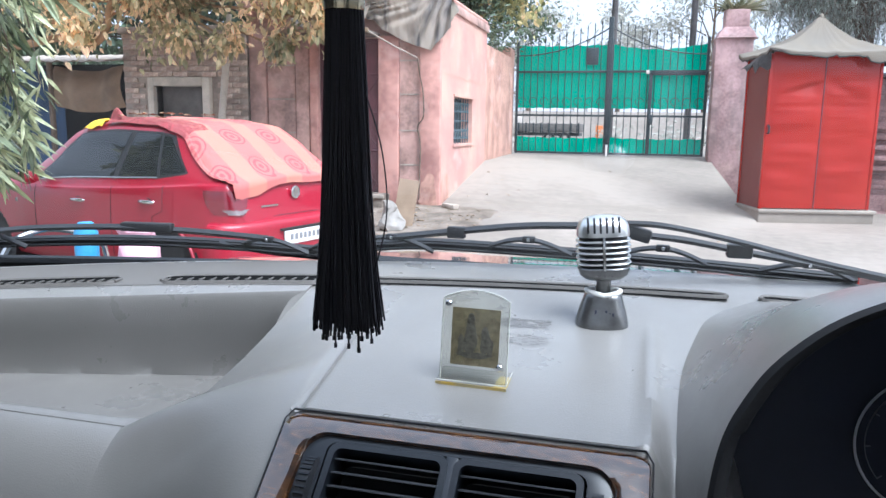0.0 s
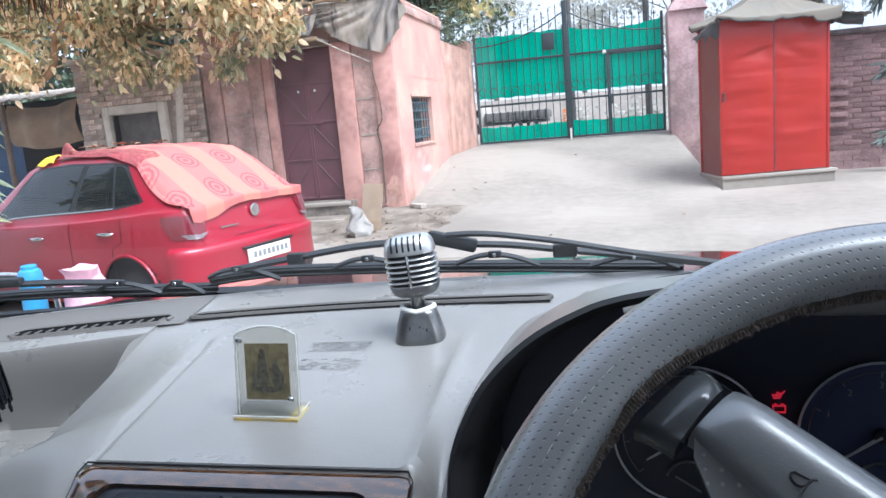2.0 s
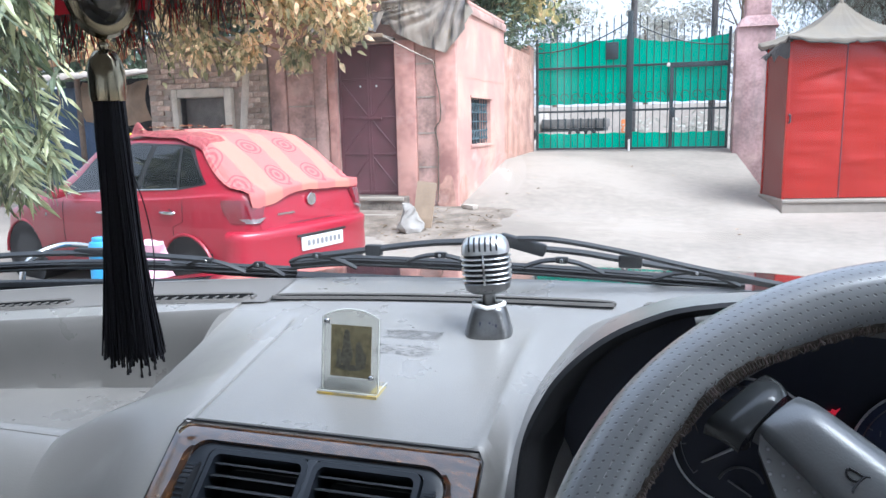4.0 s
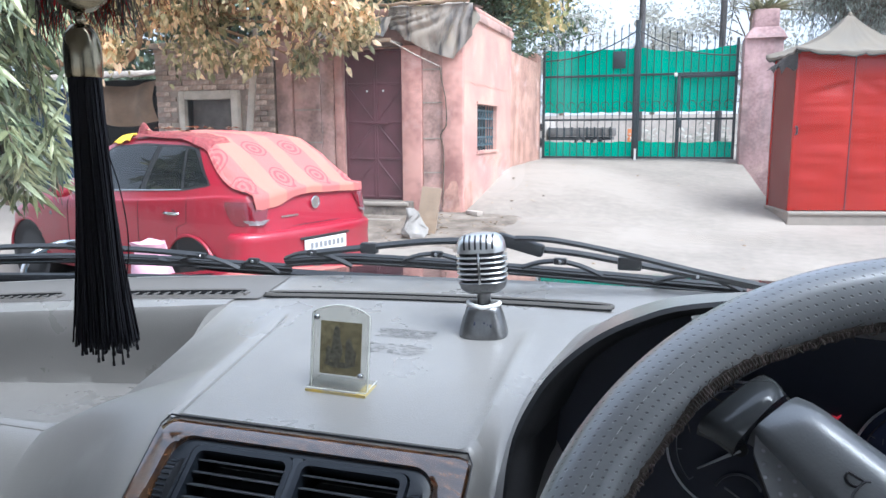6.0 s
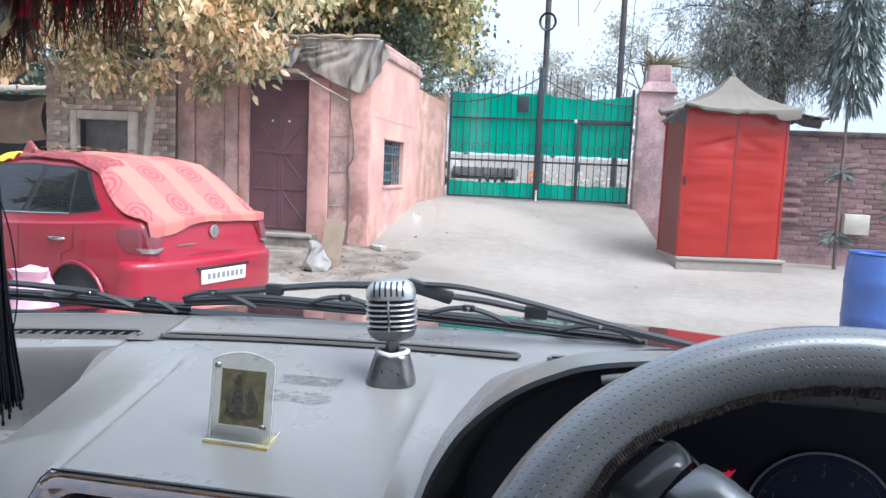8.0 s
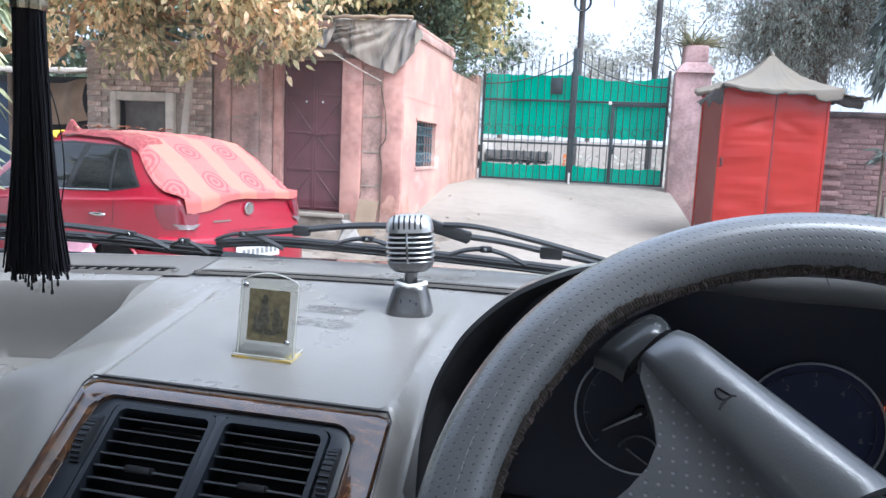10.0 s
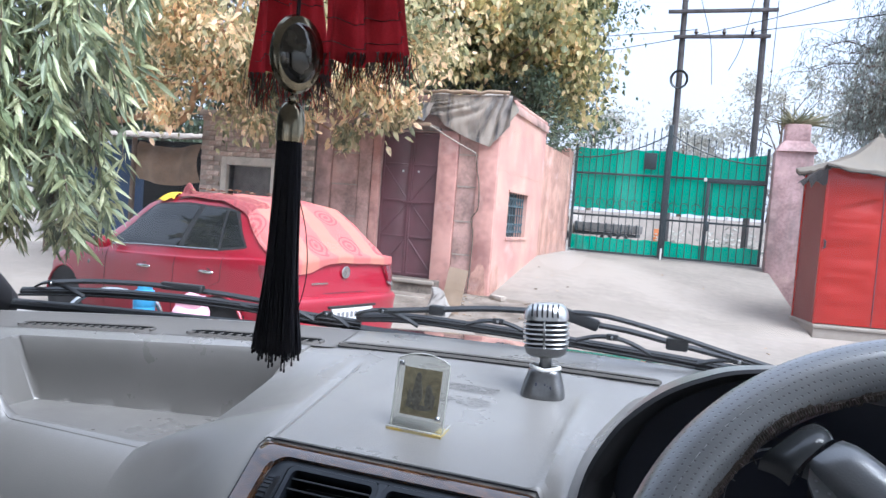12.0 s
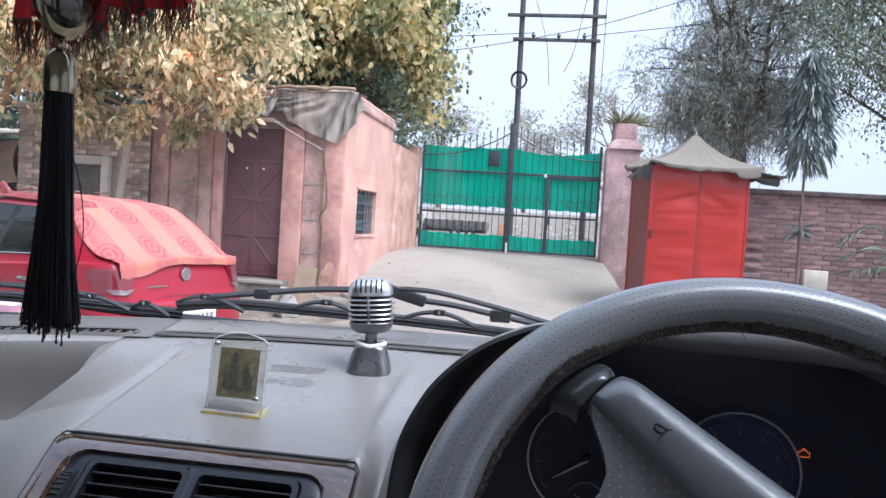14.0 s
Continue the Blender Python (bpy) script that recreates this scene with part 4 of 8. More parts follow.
def rim_mesh(R, r, a0, a1, n, k, dots):
    m, vs, uv = M(), [], []
    for i in range(n + 1):
        a = radians(a0 + (a1 - a0) * i / n)
        for j in range(k + 1):
            b = 2 * math.pi * j / k + math.pi
            rad = R + r * math.cos(b)
            vs.append(WHEEL @ Vector((rad * math.cos(a), rad * math.sin(a), r * math.sin(b))))
            uv.append((i / n * (a1 - a0) / 360 * dots[0] + 0.5 * j / k * dots[1], j / k * dots[1]))
    rows = [vs[i * (k + 1):(i + 1) * (k + 1)] for i in range(n + 1)]
    m.grid(rows)
    m.uv = uv
    return m


part("rim_cover", rim_mesh(WR, WT, 0, 360, 160, 28, (270, 26)), COVER, wheel, "grey perforated cover worn pale", smooth=80)
def band_at(a):
    """How far up the inner side of the rim the sewn band lies."""
    return 0.1 + 0.34 * math.exp(-((a - 132) / 9.0) ** 4) + 0.06 * noise.noise((a * 0.09, 0, 3))


def on_rim(a, b, lift):
    r = WT + lift
    return WHEEL @ Vector(((WR - r * math.cos(b)) * math.cos(radians(a)), (WR - r * math.cos(b)) * math.sin(radians(a)), r * math.sin(b)))


rows = []
for i in range(361):
    fray = 0.12 * noise.noise((i * 0.21, 1, 0)) + 0.1 * noise.noise((i * 0.9, 4, 0))
    rows.append([on_rim(i, band_at(i) + s * (0.2 + fray), h) for s, h in ((-1.2, -0.001), (-0.9, 0.0012), (0.0, 0.0016), (0.85, 0.0012), (1.0, -0.0008))])
part("stitched_edge", M().grid(rows), STITCH, wheel, "frayed brown stitched seam", smooth=80)
knit = M()
for i in range(620):
    a = 40 + 190 * i / 619
    near = math.exp(-((a - 132) / 11.0) ** 4)
    b = band_at(a) + 0.16 * (1 - near) * noise.noise((i * 0.13, 9, 1))
    w = 0.2 * near + (1 - near) * (0.13 + 0.22 * abs(noise.noise((i * 0.9, 7, 0))))
    da = (0.25 + 1.4 * (1 - near) * noise.noise((i * 1.3, 2, 2))) * (1 if i % 2 else -1)
    lift = 0.0019 + (0.0006 + 0.0012 * (1 - near)) * noise.noise((i * 2.1, 5, 1))
    knit.tube([on_rim(a - da, b - w, lift - 0.0006), on_rim(a, b, lift + 0.0004), on_rim(a + da, b + w, lift - 0.0006)], [0.0003, 0.00055, 0.0003], 5)
part("knit_band", knit, THREAD_BROWN, wheel, "knitted brown thread edging", smooth=80, kind="stuff")
m = M()
for i in range(150):
    a = rng.uniform(40, 230)
    b = band_at(a) + 0.18
    c = on_rim(a, b, 0.0006)
    e = on_rim(a + rng.gauss(0, 1.2), b + rng.uniform(0.02, 0.2), 0.001)
    m.tube([c, e], [0.0003, 0.00012], 4, cap=False)
for i in range(26):
    a = rng.uniform(60, 215)
    c = on_rim(a, band_at(a) - 0.2, 0.0006)
    e = c + WHEEL.to_3x3() @ Vector((-0.0035 * math.cos(radians(a)) + rng.gauss(0, 0.002), -0.0035 * math.sin(radians(a)) + rng.gauss(0, 0.002), rng.gauss(0, 0.002)))
    m.tube([c, e], [0.0004, 0.00015], 4, cap=False)
part("loose_threads", m, STITCH, wheel, kind="stuff")
seam_pts = [WHEEL @ Vector(((WR - 0.002) * math.cos(radians(a)), (WR - 0.002) * math.sin(radians(a)), WT * 0.992)) for a in range(128, 215, 2)]
wear = M()
for a in range(0, len(seam_pts) - 1):
    wear.tube([seam_pts[a], seam_pts[a].lerp(seam_pts[a + 1], rng.uniform(0.35, 0.8))], 0.0002, 5)
part("wear_line", wear, WORN, wheel, "pale worn stitching along the cover", kind="stuff")


def wheel_loft(name, right, left, heights, material, label, ridge=0.0):
    """A padded bar between two edges drawn on the wheel's plane."""
    prof = [(0.0, -0.02), (0.0, -0.012), (0.05, -0.0075), (0.13, -0.0035), (0.23, -0.001), (0.36, ridge), (0.6, ridge), (0.86, 0.0), (0.96, -0.003), (1.0, -0.008), (1.0, -0.02)]
    rows = []
    for k in range(17):
        t = k / 16
        a, b = Vector(right[0]).lerp(Vector(right[1]), t), Vector(left[0]).lerp(Vector(left[1]), t)
        h = heights(t)
        rows.append([WHEEL @ Vector((*a.lerp(b, s), h + dz)) for s, dz in prof])
    m = M().grid(rows)
    n = len(prof)
    m.f += [tuple(range(n))[::-1], tuple(range(len(rows) * n - n, len(rows) * n))]
    return part(name, m, material, wheel, label, smooth=50)


def round_end(t, top, dip):
    return top - dip * (1 - min(1.0, t / 0.12)) ** 2


sp = wheel_loft("spoke", ((-0.0797, 0.1213), (0.008, 0.048)), ((-0.102, 0.0995), (-0.03, 0.026)), lambda t: round_end(t, 0.018 + 0.008 * t, 0.006), SPOKE, "dark grey padded spoke", 0.0012)
wheel_loft("spoke", ((0.102, -0.0995), (0.03, -0.026)), ((0.0825, -0.1185), (-0.004, -0.044)), lambda t: round_end(t, 0.018 + 0.008 * t, 0.006), SPOKE, "dark grey padded spoke", 0.0012)
wheel_loft("spoke_end", ((-0.0925, 0.137), (-0.0848, 0.1225)), ((-0.1245, 0.105), (-0.1085, 0.093)), lambda t: 0.001 + 0.0105 * math.sin(1.9 * t), GLOSSY_GREY, "smooth polished spoke end", 0.0015)
wheel_loft("spoke_end", ((0.1245, -0.105), (0.1085, -0.093)), ((0.0925, -0.137), (0.0848, -0.1225)), lambda t: 0.001 + 0.0105 * math.sin(1.9 * t), GLOSSY_GREY, "smooth polished spoke end", 0.0015)
HORN = WHEEL @ Matrix.Translation((-0.0645, 0.0775, 0.0224)) @ Matrix.Rotation(radians(139), 4, "Z") @ Matrix.Diagonal((-0.78, 0.78, 0.78, 1))
bowl = [HORN @ Vector((0.0042 * math.cos(radians(a)) - 0.001, 0.0036 * math.sin(radians(a)) - 0.0015, 0)) for a in range(-20, 200, 20)]
part("horn_mark", M().tube([HORN @ Vector(p) for p in ((0.0045, 0.0075, 0), (0.0035, 0.005, 0), (0.003, 0.0, 0), (0.0036, -0.0045, 0), (0.0055, -0.0062, 0))], 0.0006, 5).tube(bowl, 0.0006, 5).tube([HORN @ Vector((-0.005, -0.0025, 0)), HORN @ Vector((0.003, -0.004, 0))], 0.0006, 5), BLACK, sp, "embossed horn symbol")
hub_m = M().lathe([(0.036, -0.03), (0.046, -0.02), (0.047, 0.004), (0.042, 0.015), (0.03, 0.022), (0.006, 0.0245)], WHEEL, 40)
part("hub_pad", hub_m, SPOKE, wheel, "dark grey padded hub")
outline = [(-0.101, 0.09), (-0.0975, 0.079), (-0.0935, 0.067), (-0.092, 0.056), (-0.096, 0.044), (-0.104, 0.033), (-0.122, 0.014), (-0.145, -0.01), (-0.145, -0.05), (-0.03, -0.06), (0.0, 0.0), (-0.045, 0.042), (-0.1, 0.099)]
web = M().poly([WHEEL @ Vector((x, y, 0.0085)) for x, y in outline], WHEEL.to_3x3() @ Vector((0, 0, -0.003)))
part("web_back", M().poly([WHEEL @ Vector((x * 0.985, y * 0.985, 0.0055)) for x, y in outline], WHEEL.to_3x3() @ Vector((0, 0, -0.012))), DASH_DARK, wheel)
web.uv = [((WHEEL.inverted() @ Vector(p)).x * 165, (WHEEL.inverted() @ Vector(p)).y * 165) for p in web.v]
part("perforated_web", web, WEB, wheel, "dark perforated lower panel")
part("column_shroud", M().tube([WC + Vector((0, 0.03, -0.03)), WC + Vector((0, 0.14, -0.12)), WC + Vector((0, 0.3, -0.22))], [0.045, 0.06, 0.065], 20), DASH_DARK, wheel)

# windscreen, cabin shell and bonnet
cabin = thing("vehicle_cabin", (0, -0.6, 0.5), "grey cabin shell around the front seats", "vehicle", kind="structure")
rows = []
for i in range(9):
    t = i / 8
    z = 1.292 + 0.5 * t
    rows.append([(x, 0.902 + (1.35 - z) / 0.83 - 0.16 * (x - 0.1) ** 2 * (1 - 0.5 * t) - 0.02, z) for x in [-0.97 + 1.95 * k / 24 for k in range(25)]])
glass = part("windscreen", M().grid(rows), GLASS, cabin, "clear raked windscreen", smooth=80)
glass.visible_shadow = False
part("cowl_seal", M().tube([(x, y + 0.006, z) for x, y, z in rows[0]], 0.009, 8), RUBBER, cabin, "black rubber windscreen seal")
for s, col in ((-1, 0), (1, 24)):
    path = [r[col] for r in rows]
    part("windscreen_pillar", M().tube([(x - s * 0.01, y - 0.015, z) for x, y, z in path], [0.035] * len(path), 10), DASH_DARK, cabin, "dark windscreen pillar")
front_top = rows[-1]
roof_rows = [[(x, y - 0.01, z + 0.0) for x, y, z in front_top]]
for yy, dz in ((0.0, 0.03), (-0.3, 0.06), (-0.8, 0.08), (-1.3, 0.07), (-1.65, 0.05)):
    roof_rows.append([(x * 0.9, yy, z + dz * (1 - (x / 1.0) ** 2)) for x, y, z in front_top])
upper = [[(x, y, z + 0.03) for x, y, z in r] for r in roof_rows]
# out of view: side panes added to steer light on to dash and wheel
for s in (-1, 1):
    part("side_window", M().box((s * 0.9 - 0.004, -0.88, 1.12), (s * 0.9 + 0.004, 0.66, 2.0)), TINTED if s < 0 else TINTED_PALE, cabin, "unseen front side window, tinted to shape the cabin light", smooth=0)
    part("rear_side_window", M().box((s * 0.9 - 0.004, -1.54, 1.12), (s * 0.9 + 0.004, -0.96, 1.98)), REAR_GLASS, cabin, "unseen clear rear side window", smooth=0)
part("roof", M().grid(roof_rows).grid(upper), HEADLINER, cabin, "unseen headliner, pale to bounce light", smooth=60)
for s in (-1, 1):
    part("door_panel", M().box((s * 0.9 - 0.05, -0.9, 0.5), (s * 0.9 + 0.05, 0.62, 1.12), bevel=0.02), CABIN_TRIM, cabin)
    part("door_panel", M().box((s * 0.9 - 0.05, -1.6, 0.5), (s * 0.9 + 0.05, -0.92, 1.12), bevel=0.02), CABIN_TRIM, cabin)
    part("door_pillar", M().box((s * 0.88 - 0.03, -0.96, 1.1), (s * 0.88 + 0.03, -0.88, 1.99), bevel=0.01), CABIN_TRIM, cabin)
    part("door_pillar", M().box((s * 0.88 - 0.03, -1.62, 1.1), (s * 0.88 + 0.03, -1.54, 1.96), bevel=0.01), CABIN_TRIM, cabin)
part("rear_panel", wall_with_hole("y", -1.66, 0.06, -0.95, 0.95, 0.5, 2.05, (-0.75, 0.75, 1.15, 1.85)), CABIN_TRIM, cabin)
part("rear_window", M().box((-0.75, -1.634, 1.15), (0.75, -1.626, 1.85)), REAR_GLASS, cabin, "clear rear window", smooth=0)
for s in (-1, 1):
    part("kick_panel", M().box((s * 0.93 - 0.03, 0.6, 0.5), (s * 0.93 + 0.03, 0.9, 1.27)), CABIN_TRIM, cabin)
part("pillar_trim", M().tube([(-0.93, 0.81, 1.285), (-0.9, 0.755, 1.318), (-0.86, 0.66, 1.375), (-0.845, 0.58, 1.44), (-0.84, 0.4, 1.6), (-0.83, 0.2, 1.8)], [0.03, 0.034, 0.04, 0.045, 0.05, 0.05], 12), DASH_DARK, cabin, "dark windscreen pillar trim")
part("cabin_floor", M().box((-0.95, -1.6, 0.42), (0.95, 0.7, 0.5)), CABIN_TRIM, cabin)
part("bulkhead", M().box((-0.92, 0.7, 0.5), (0.92, 0.74, 1.12)), CABIN_TRIM, cabin)
rows = []
for k in range(22):
    t = k / 21
    row = []
    for j in range(25):
        x = -0.9 + 1.8 * j / 24
        y = (0.985 - 0.16 * (x - 0.1) ** 2) * (1 - t) + (2.0 - 0.22 * x * x) * t
        z = 1.268 - 0.01 * t - 0.12 * t * t - 0.1 * t ** 6 - 0.05 * abs(x) ** 3
        row.append((x, y, z))
    rows.append(row)
for s in (-1, 1):
    part("wing", M().poly([(s * 0.9, 0.85, 0.45), (s * 0.9, 1.95, 0.45), (s * 0.9, 1.84, 1.0), (s * 0.9, 0.9, 1.21)], (-s * 0.03, 0, 0)), BONNET, cabin, "dark painted wing", smooth=0)
    for y in (1.45, -1.15):
        part("road_wheel", M().lathe([(0.2, -0.11), (0.31, -0.11), (0.33, -0.07), (0.33, 0.07), (0.31, 0.11), (0.2, 0.11)], Matrix.Translation((s * 0.8, y, 0.33)) @ Matrix.Rotation(radians(90), 4, "Y"), 32), RUBBER, cabin)
part("nose", M().poly([(-0.9, 1.82, 0.45), (0.9, 1.82, 0.45), (0.9, 1.82, 1.0), (-0.9, 1.82, 1.0)], (0, 0.03, 0)), BONNET, cabin, "dark painted nose", smooth=0)
part("bonnet", M().grid(rows), BONNET, cabin, "glossy dark bonnet", smooth=60)


# wipers on the glass
def wiper(blade, arm, joints, heel, label):
    w = thing("windscreen_wiper", heel, label, "wiper", group="windscreen wipers")
    b = spline(blade, 30)
    bl = part("blade", M().ribbon(b, 0.004, 0.0065), RUBBER, w, "black rubber wiper blade")
    part("blade_spine", M().ribbon([p + Vector((0, 0.002, 0.005)) for p in b], 0.006, 0.0026), RUBBER, bl)
    part("blade_lip", M().ribbon([p + Vector((0, -0.004, -0.0045)) for p in b], 0.002, 0.003), RUBBER, bl)
    part("arm", M().ribbon(spline(arm, 24), 0.007, 0.0045), RUBBER, w, "black steel wiper arm")
    for i, (c, reach) in enumerate(joints):
        c = Vector(c)
        j = part("bridge", M().ribbon(spline([c + Vector((-reach, 0.012, -0.012)), c + Vector((-reach * 0.5, 0.004, -0.003)), c, c + Vector((reach * 0.5, 0.006, -0.006)), c + Vector((reach, 0.014, -0.018))], 12), 0.006, 0.0032), RUBBER, w)
        part("joint", M().box((-0.008, -0.004, -0.0042), (0.008, 0.004, 0.0042), Matrix.Translation(c), bevel=0.002), RUBBER, j)
        part("rivet", M().lathe([(0.0025, 0), (0.002, 0.001)], Matrix.Translation(c + Vector((0, -0.0055, 0))) @ Matrix.Rotation(radians(90), 4, "X"), 10), CHROME, j)
    return w


right_wiper = wiper(
    [(-0.315, 0.901, 1.328), (-0.232, 0.903, 1.336), (-0.125, 0.914, 1.334), (-0.012, 0.924, 1.33), (0.095, 0.932, 1.325), (0.185, 0.937, 1.32), (0.278, 0.938, 1.316)],
    [(0.005, 0.871, 1.373), (0.035, 0.883, 1.365), (0.085, 0.89, 1.36), (0.145, 0.903, 1.349), (0.217, 0.915, 1.337), (0.4, 0.94, 1.305)],
    [((-0.264, 0.885, 1.346), 0.05), ((-0.094, 0.897, 1.35), 0.05), ((0.062, 0.905, 1.347), 0.05), ((0.222, 0.918, 1.335), 0.05)], (0.2, 0.94, 1.3), "black windscreen wiper parked across the driver's side")
part("yoke", M().ribbon(spline([(-0.264, 0.885, 1.346), (-0.181, 0.88, 1.358), (-0.095, 0.872, 1.37), (0.0, 0.869, 1.375)], 16), 0.008, 0.0045), RUBBER, right_wiper)
part("yoke_joint", M().box((-0.011, -0.006, -0.007), (0.011, 0.006, 0.007), Matrix.Translation((-0.18, 0.88, 1.357)), bevel=0.002), RUBBER, right_wiper)
part("yoke_joint", M().box((-0.014, -0.008, -0.008), (0.014, 0.008, 0.008), Matrix.Translation((0.145, 0.903, 1.349)), bevel=0.003), RUBBER, right_wiper)
part("adapter", M().box((-0.028, -0.007, -0.0075), (0.03, 0.007, 0.0075), Matrix.Translation((0.018, 0.872, 1.371)) @ Matrix.Rotation(radians(14), 4, "Y"), bevel=0.003), RUBBER, right_wiper)
part("upper_arm", M().ribbon(spline([(0.014, 0.866, 1.379), (0.061, 0.868, 1.378), (0.139, 0.889, 1.362), (0.24, 0.91, 1.338), (0.4, 0.94, 1.306)], 18), 0.006, 0.004), RUBBER, right_wiper)
left_wiper = wiper(
    [(-0.87, 0.797, 1.314), (-0.75, 0.816, 1.324), (-0.62, 0.845, 1.328), (-0.497, 0.875, 1.325), (-0.376, 0.904, 1.318), (-0.314, 0.916, 1.315)],
    [(-0.5, 0.87, 1.328), (-0.425, 0.906, 1.312), (-0.292, 0.93, 1.306), (-0.162, 0.95, 1.301)],
    [((-0.8, 0.795, 1.336), 0.05), ((-0.43, 0.873, 1.336), 0.05), ((-0.36, 0.893, 1.329), 0.03)], (-0.3, 0.94, 1.29), "black windscreen wiper parked across the passenger side")
part("yoke", M().ribbon(spline([(-0.8, 0.795, 1.337), (-0.724, 0.8, 1.346), (-0.629, 0.817, 1.35), (-0.574, 0.832, 1.348), (-0.511, 0.848, 1.345), (-0.43, 0.873, 1.337)], 18), 0.008, 0.0042), RUBBER, left_wiper)
part("adapter", M().box((-0.035, -0.007, -0.006), (0.035, 0.007, 0.006), Matrix.Translation((-0.58, 0.832, 1.35)) @ Matrix.Rotation(radians(8), 4, "Z"), bevel=0.003), RUBBER, left_wiper)
part("arm_cover", M().ribbon([(-0.36, 0.925, 1.305), (-0.26, 0.94, 1.301), (-0.14, 0.955, 1.298)], 0.02, 0.008), RUBBER, left_wiper)
part("arm_bolt", M().lathe([(0.005, 0), (0.004, 0.003)], Matrix.Translation((-0.158, 0.943, 1.301)) @ Matrix.Rotation(radians(60), 4, "X"), 12), CHROME, left_wiper)

# ---- things on the dashboard ----
mz = deck(0.75) - 0.001
mic = thing("microphone_ornament", (0.0, 0.765, mz), "silver retro microphone air freshener standing on the dashboard", "ornament")
MIC = Matrix.Translation((0.002, 0.766, mz)) @ Matrix.Rotation(radians(6), 4, "Z")
part("base", M().lathe([(0.0255, 0), (0.0262, 0.002), (0.026, 0.006), (0.0225, 0.02), (0.0195, 0.029), (0.0185, 0.0325), (0.017, 0.034), (0.0145, 0.0335), (0.013, 0.03)], MIC, 48, 1.0, 0.78, 3.0), PEWTER, mic, "smoky pewter base with a dark bar mark")
part("base_foot", M().lathe([(0.0255, -0.001), (0.0262, 0.0005), (0.025, 0.001)], MIC, 40, 1.0, 0.78, 3.0), BLACK, mic)
for k in range(6):
    x = -0.0085 + 0.0034 * k
    part("mark_bar", M().box((x, -0.0192, 0.0125), (x + 0.0022, -0.0176, 0.0125 + (0.006 if k in (0, 3) else 0.0038)), MIC @ Matrix.Rotation(radians(-4), 4, "X"), bevel=0.0004), DIAL, mic)
part("collar", M().tube([MIC @ Vector((0.0165 * math.cos(a), 0.0125 * math.sin(a), 0.0335 + 0.003 * abs(math.cos(a)))) for a in [2 * math.pi * k / 32 for k in range(33)]], 0.0028, 8), WHITE, mic, "pale worn collar ring", smooth=80)
part("neck", M().lathe([(0.0075, 0.024), (0.0072, 0.046), (0.0095, 0.05)], MIC, 20), PEWTER, mic)
HEAD = MIC @ Matrix.Translation((0, 0, 0.0485)) @ Matrix.Rotation(radians(-4), 4, "Y") @ Matrix.Diagonal((1.1, 1.1, 1.0, 1.0))
part("core", M().lathe([(0.013, 0.002), (0.0205, 0.008), (0.0222, 0.03), (0.0205, 0.052), (0.014, 0.059)], HEAD, 40, 1.0, 0.8, 2.8), BLACK, mic)
part("chin", M().lathe([(0.011, 0.0), (0.0165, 0.0012), (0.0215, 0.0055), (0.0235, 0.0125), (0.0228, 0.0135), (0.02, 0.0135)], HEAD, 48, 1.0, 0.8, 2.8), PEWTER, mic)
for k in range(5):
    z = 0.0165 + 0.0056 * k
    part("grille_rib", M().lathe([(0.021, z), (0.0242, z + 0.0004), (0.0246, z + 0.0012), (0.0242, z + 0.002), (0.021, z + 0.0024)], HEAD, 48, 1.0, 0.8, 2.8), SATIN, mic)
part("crown", M().lathe([(0.021, 0.0445), (0.0236, 0.0448), (0.0236, 0.049), (0.0228, 0.0545), (0.0205, 0.0595), (0.016, 0.0628), (0.009, 0.0642), (0.001, 0.0645)], HEAD, 48, 1.0, 0.8, 2.8), SATIN, mic, "satin slotted crown")
CROWN = ((0.0236, 0.0445), (0.0236, 0.049), (0.0228, 0.0545), (0.0205, 0.0595), (0.016, 0.0628), (0.009, 0.0642))
for k in range(6):
    x = -0.0135 + 0.0054 * k
    line = []
    for r, z in CROWN[1:5]:
        if r > abs(x) * 1.03:
            line.append(HEAD @ Vector((x, -0.8 * (r ** 2.8 - abs(x) ** 2.8) ** (1 / 2.8) + 0.0002, z)))
    part("crown_slot", M().tube(spline(line, 10), 0.0012, 6), BLACK, mic, "dark crown slot")
part("front_bar", M().box((-0.0013, -0.0208, 0.012), (0.0013, -0.0188, 0.046), HEAD, bevel=0.0005), CHROME, mic)
for k in range(9):
    a = radians(200 + 17.5 * k)
    part("chin_dot", M().lathe([(0.0009, 0), (0.0006, 0.0006)], HEAD @ Matrix.Translation((0.0218 * math.cos(a), 0.0178 * math.sin(a), 0.0055)), 8), BLACK, mic)

fz = deck(0.6)
FR = Matrix.Translation((-0.098, 0.61, fz + 0.001)) @ Matrix.Rotation(radians(-2), 4, "Z")
LEAN = FR @ Matrix.Translation((0, 0.0, 0.003)) @ Matrix.Rotation(radians(-8), 4, "X")
frame_thing = thing("photo_frame", (-0.098, 0.605, fz), "small clear acrylic frame with a gold print on the dashboard", "photo frame")


def plaque(w, h, rise, y0, y1):
    pts = [(-w / 2, 0), (w / 2, 0), (w / 2, h - rise)]
    pts += [(w / 2 - w * k / 12, h - rise + rise * math.sin(math.pi * k / 12) ** 0.8) for k in range(1, 12)]
    pts += [(-w / 2, h - rise)]
    return M().poly([LEAN @ Vector((x, y0, z)) for x, z in pts], LEAN.to_3x3() @ Vector((0, y1 - y0, 0)))


for y0 in (0.0, 0.0042):
    p = part("acrylic_sheet", plaque(0.0585, 0.0785, 0.008, y0, y0 + 0.003), ACRYLIC, frame_thing, "clear arched acrylic sheet", smooth=20)
    p.visible_shadow = False
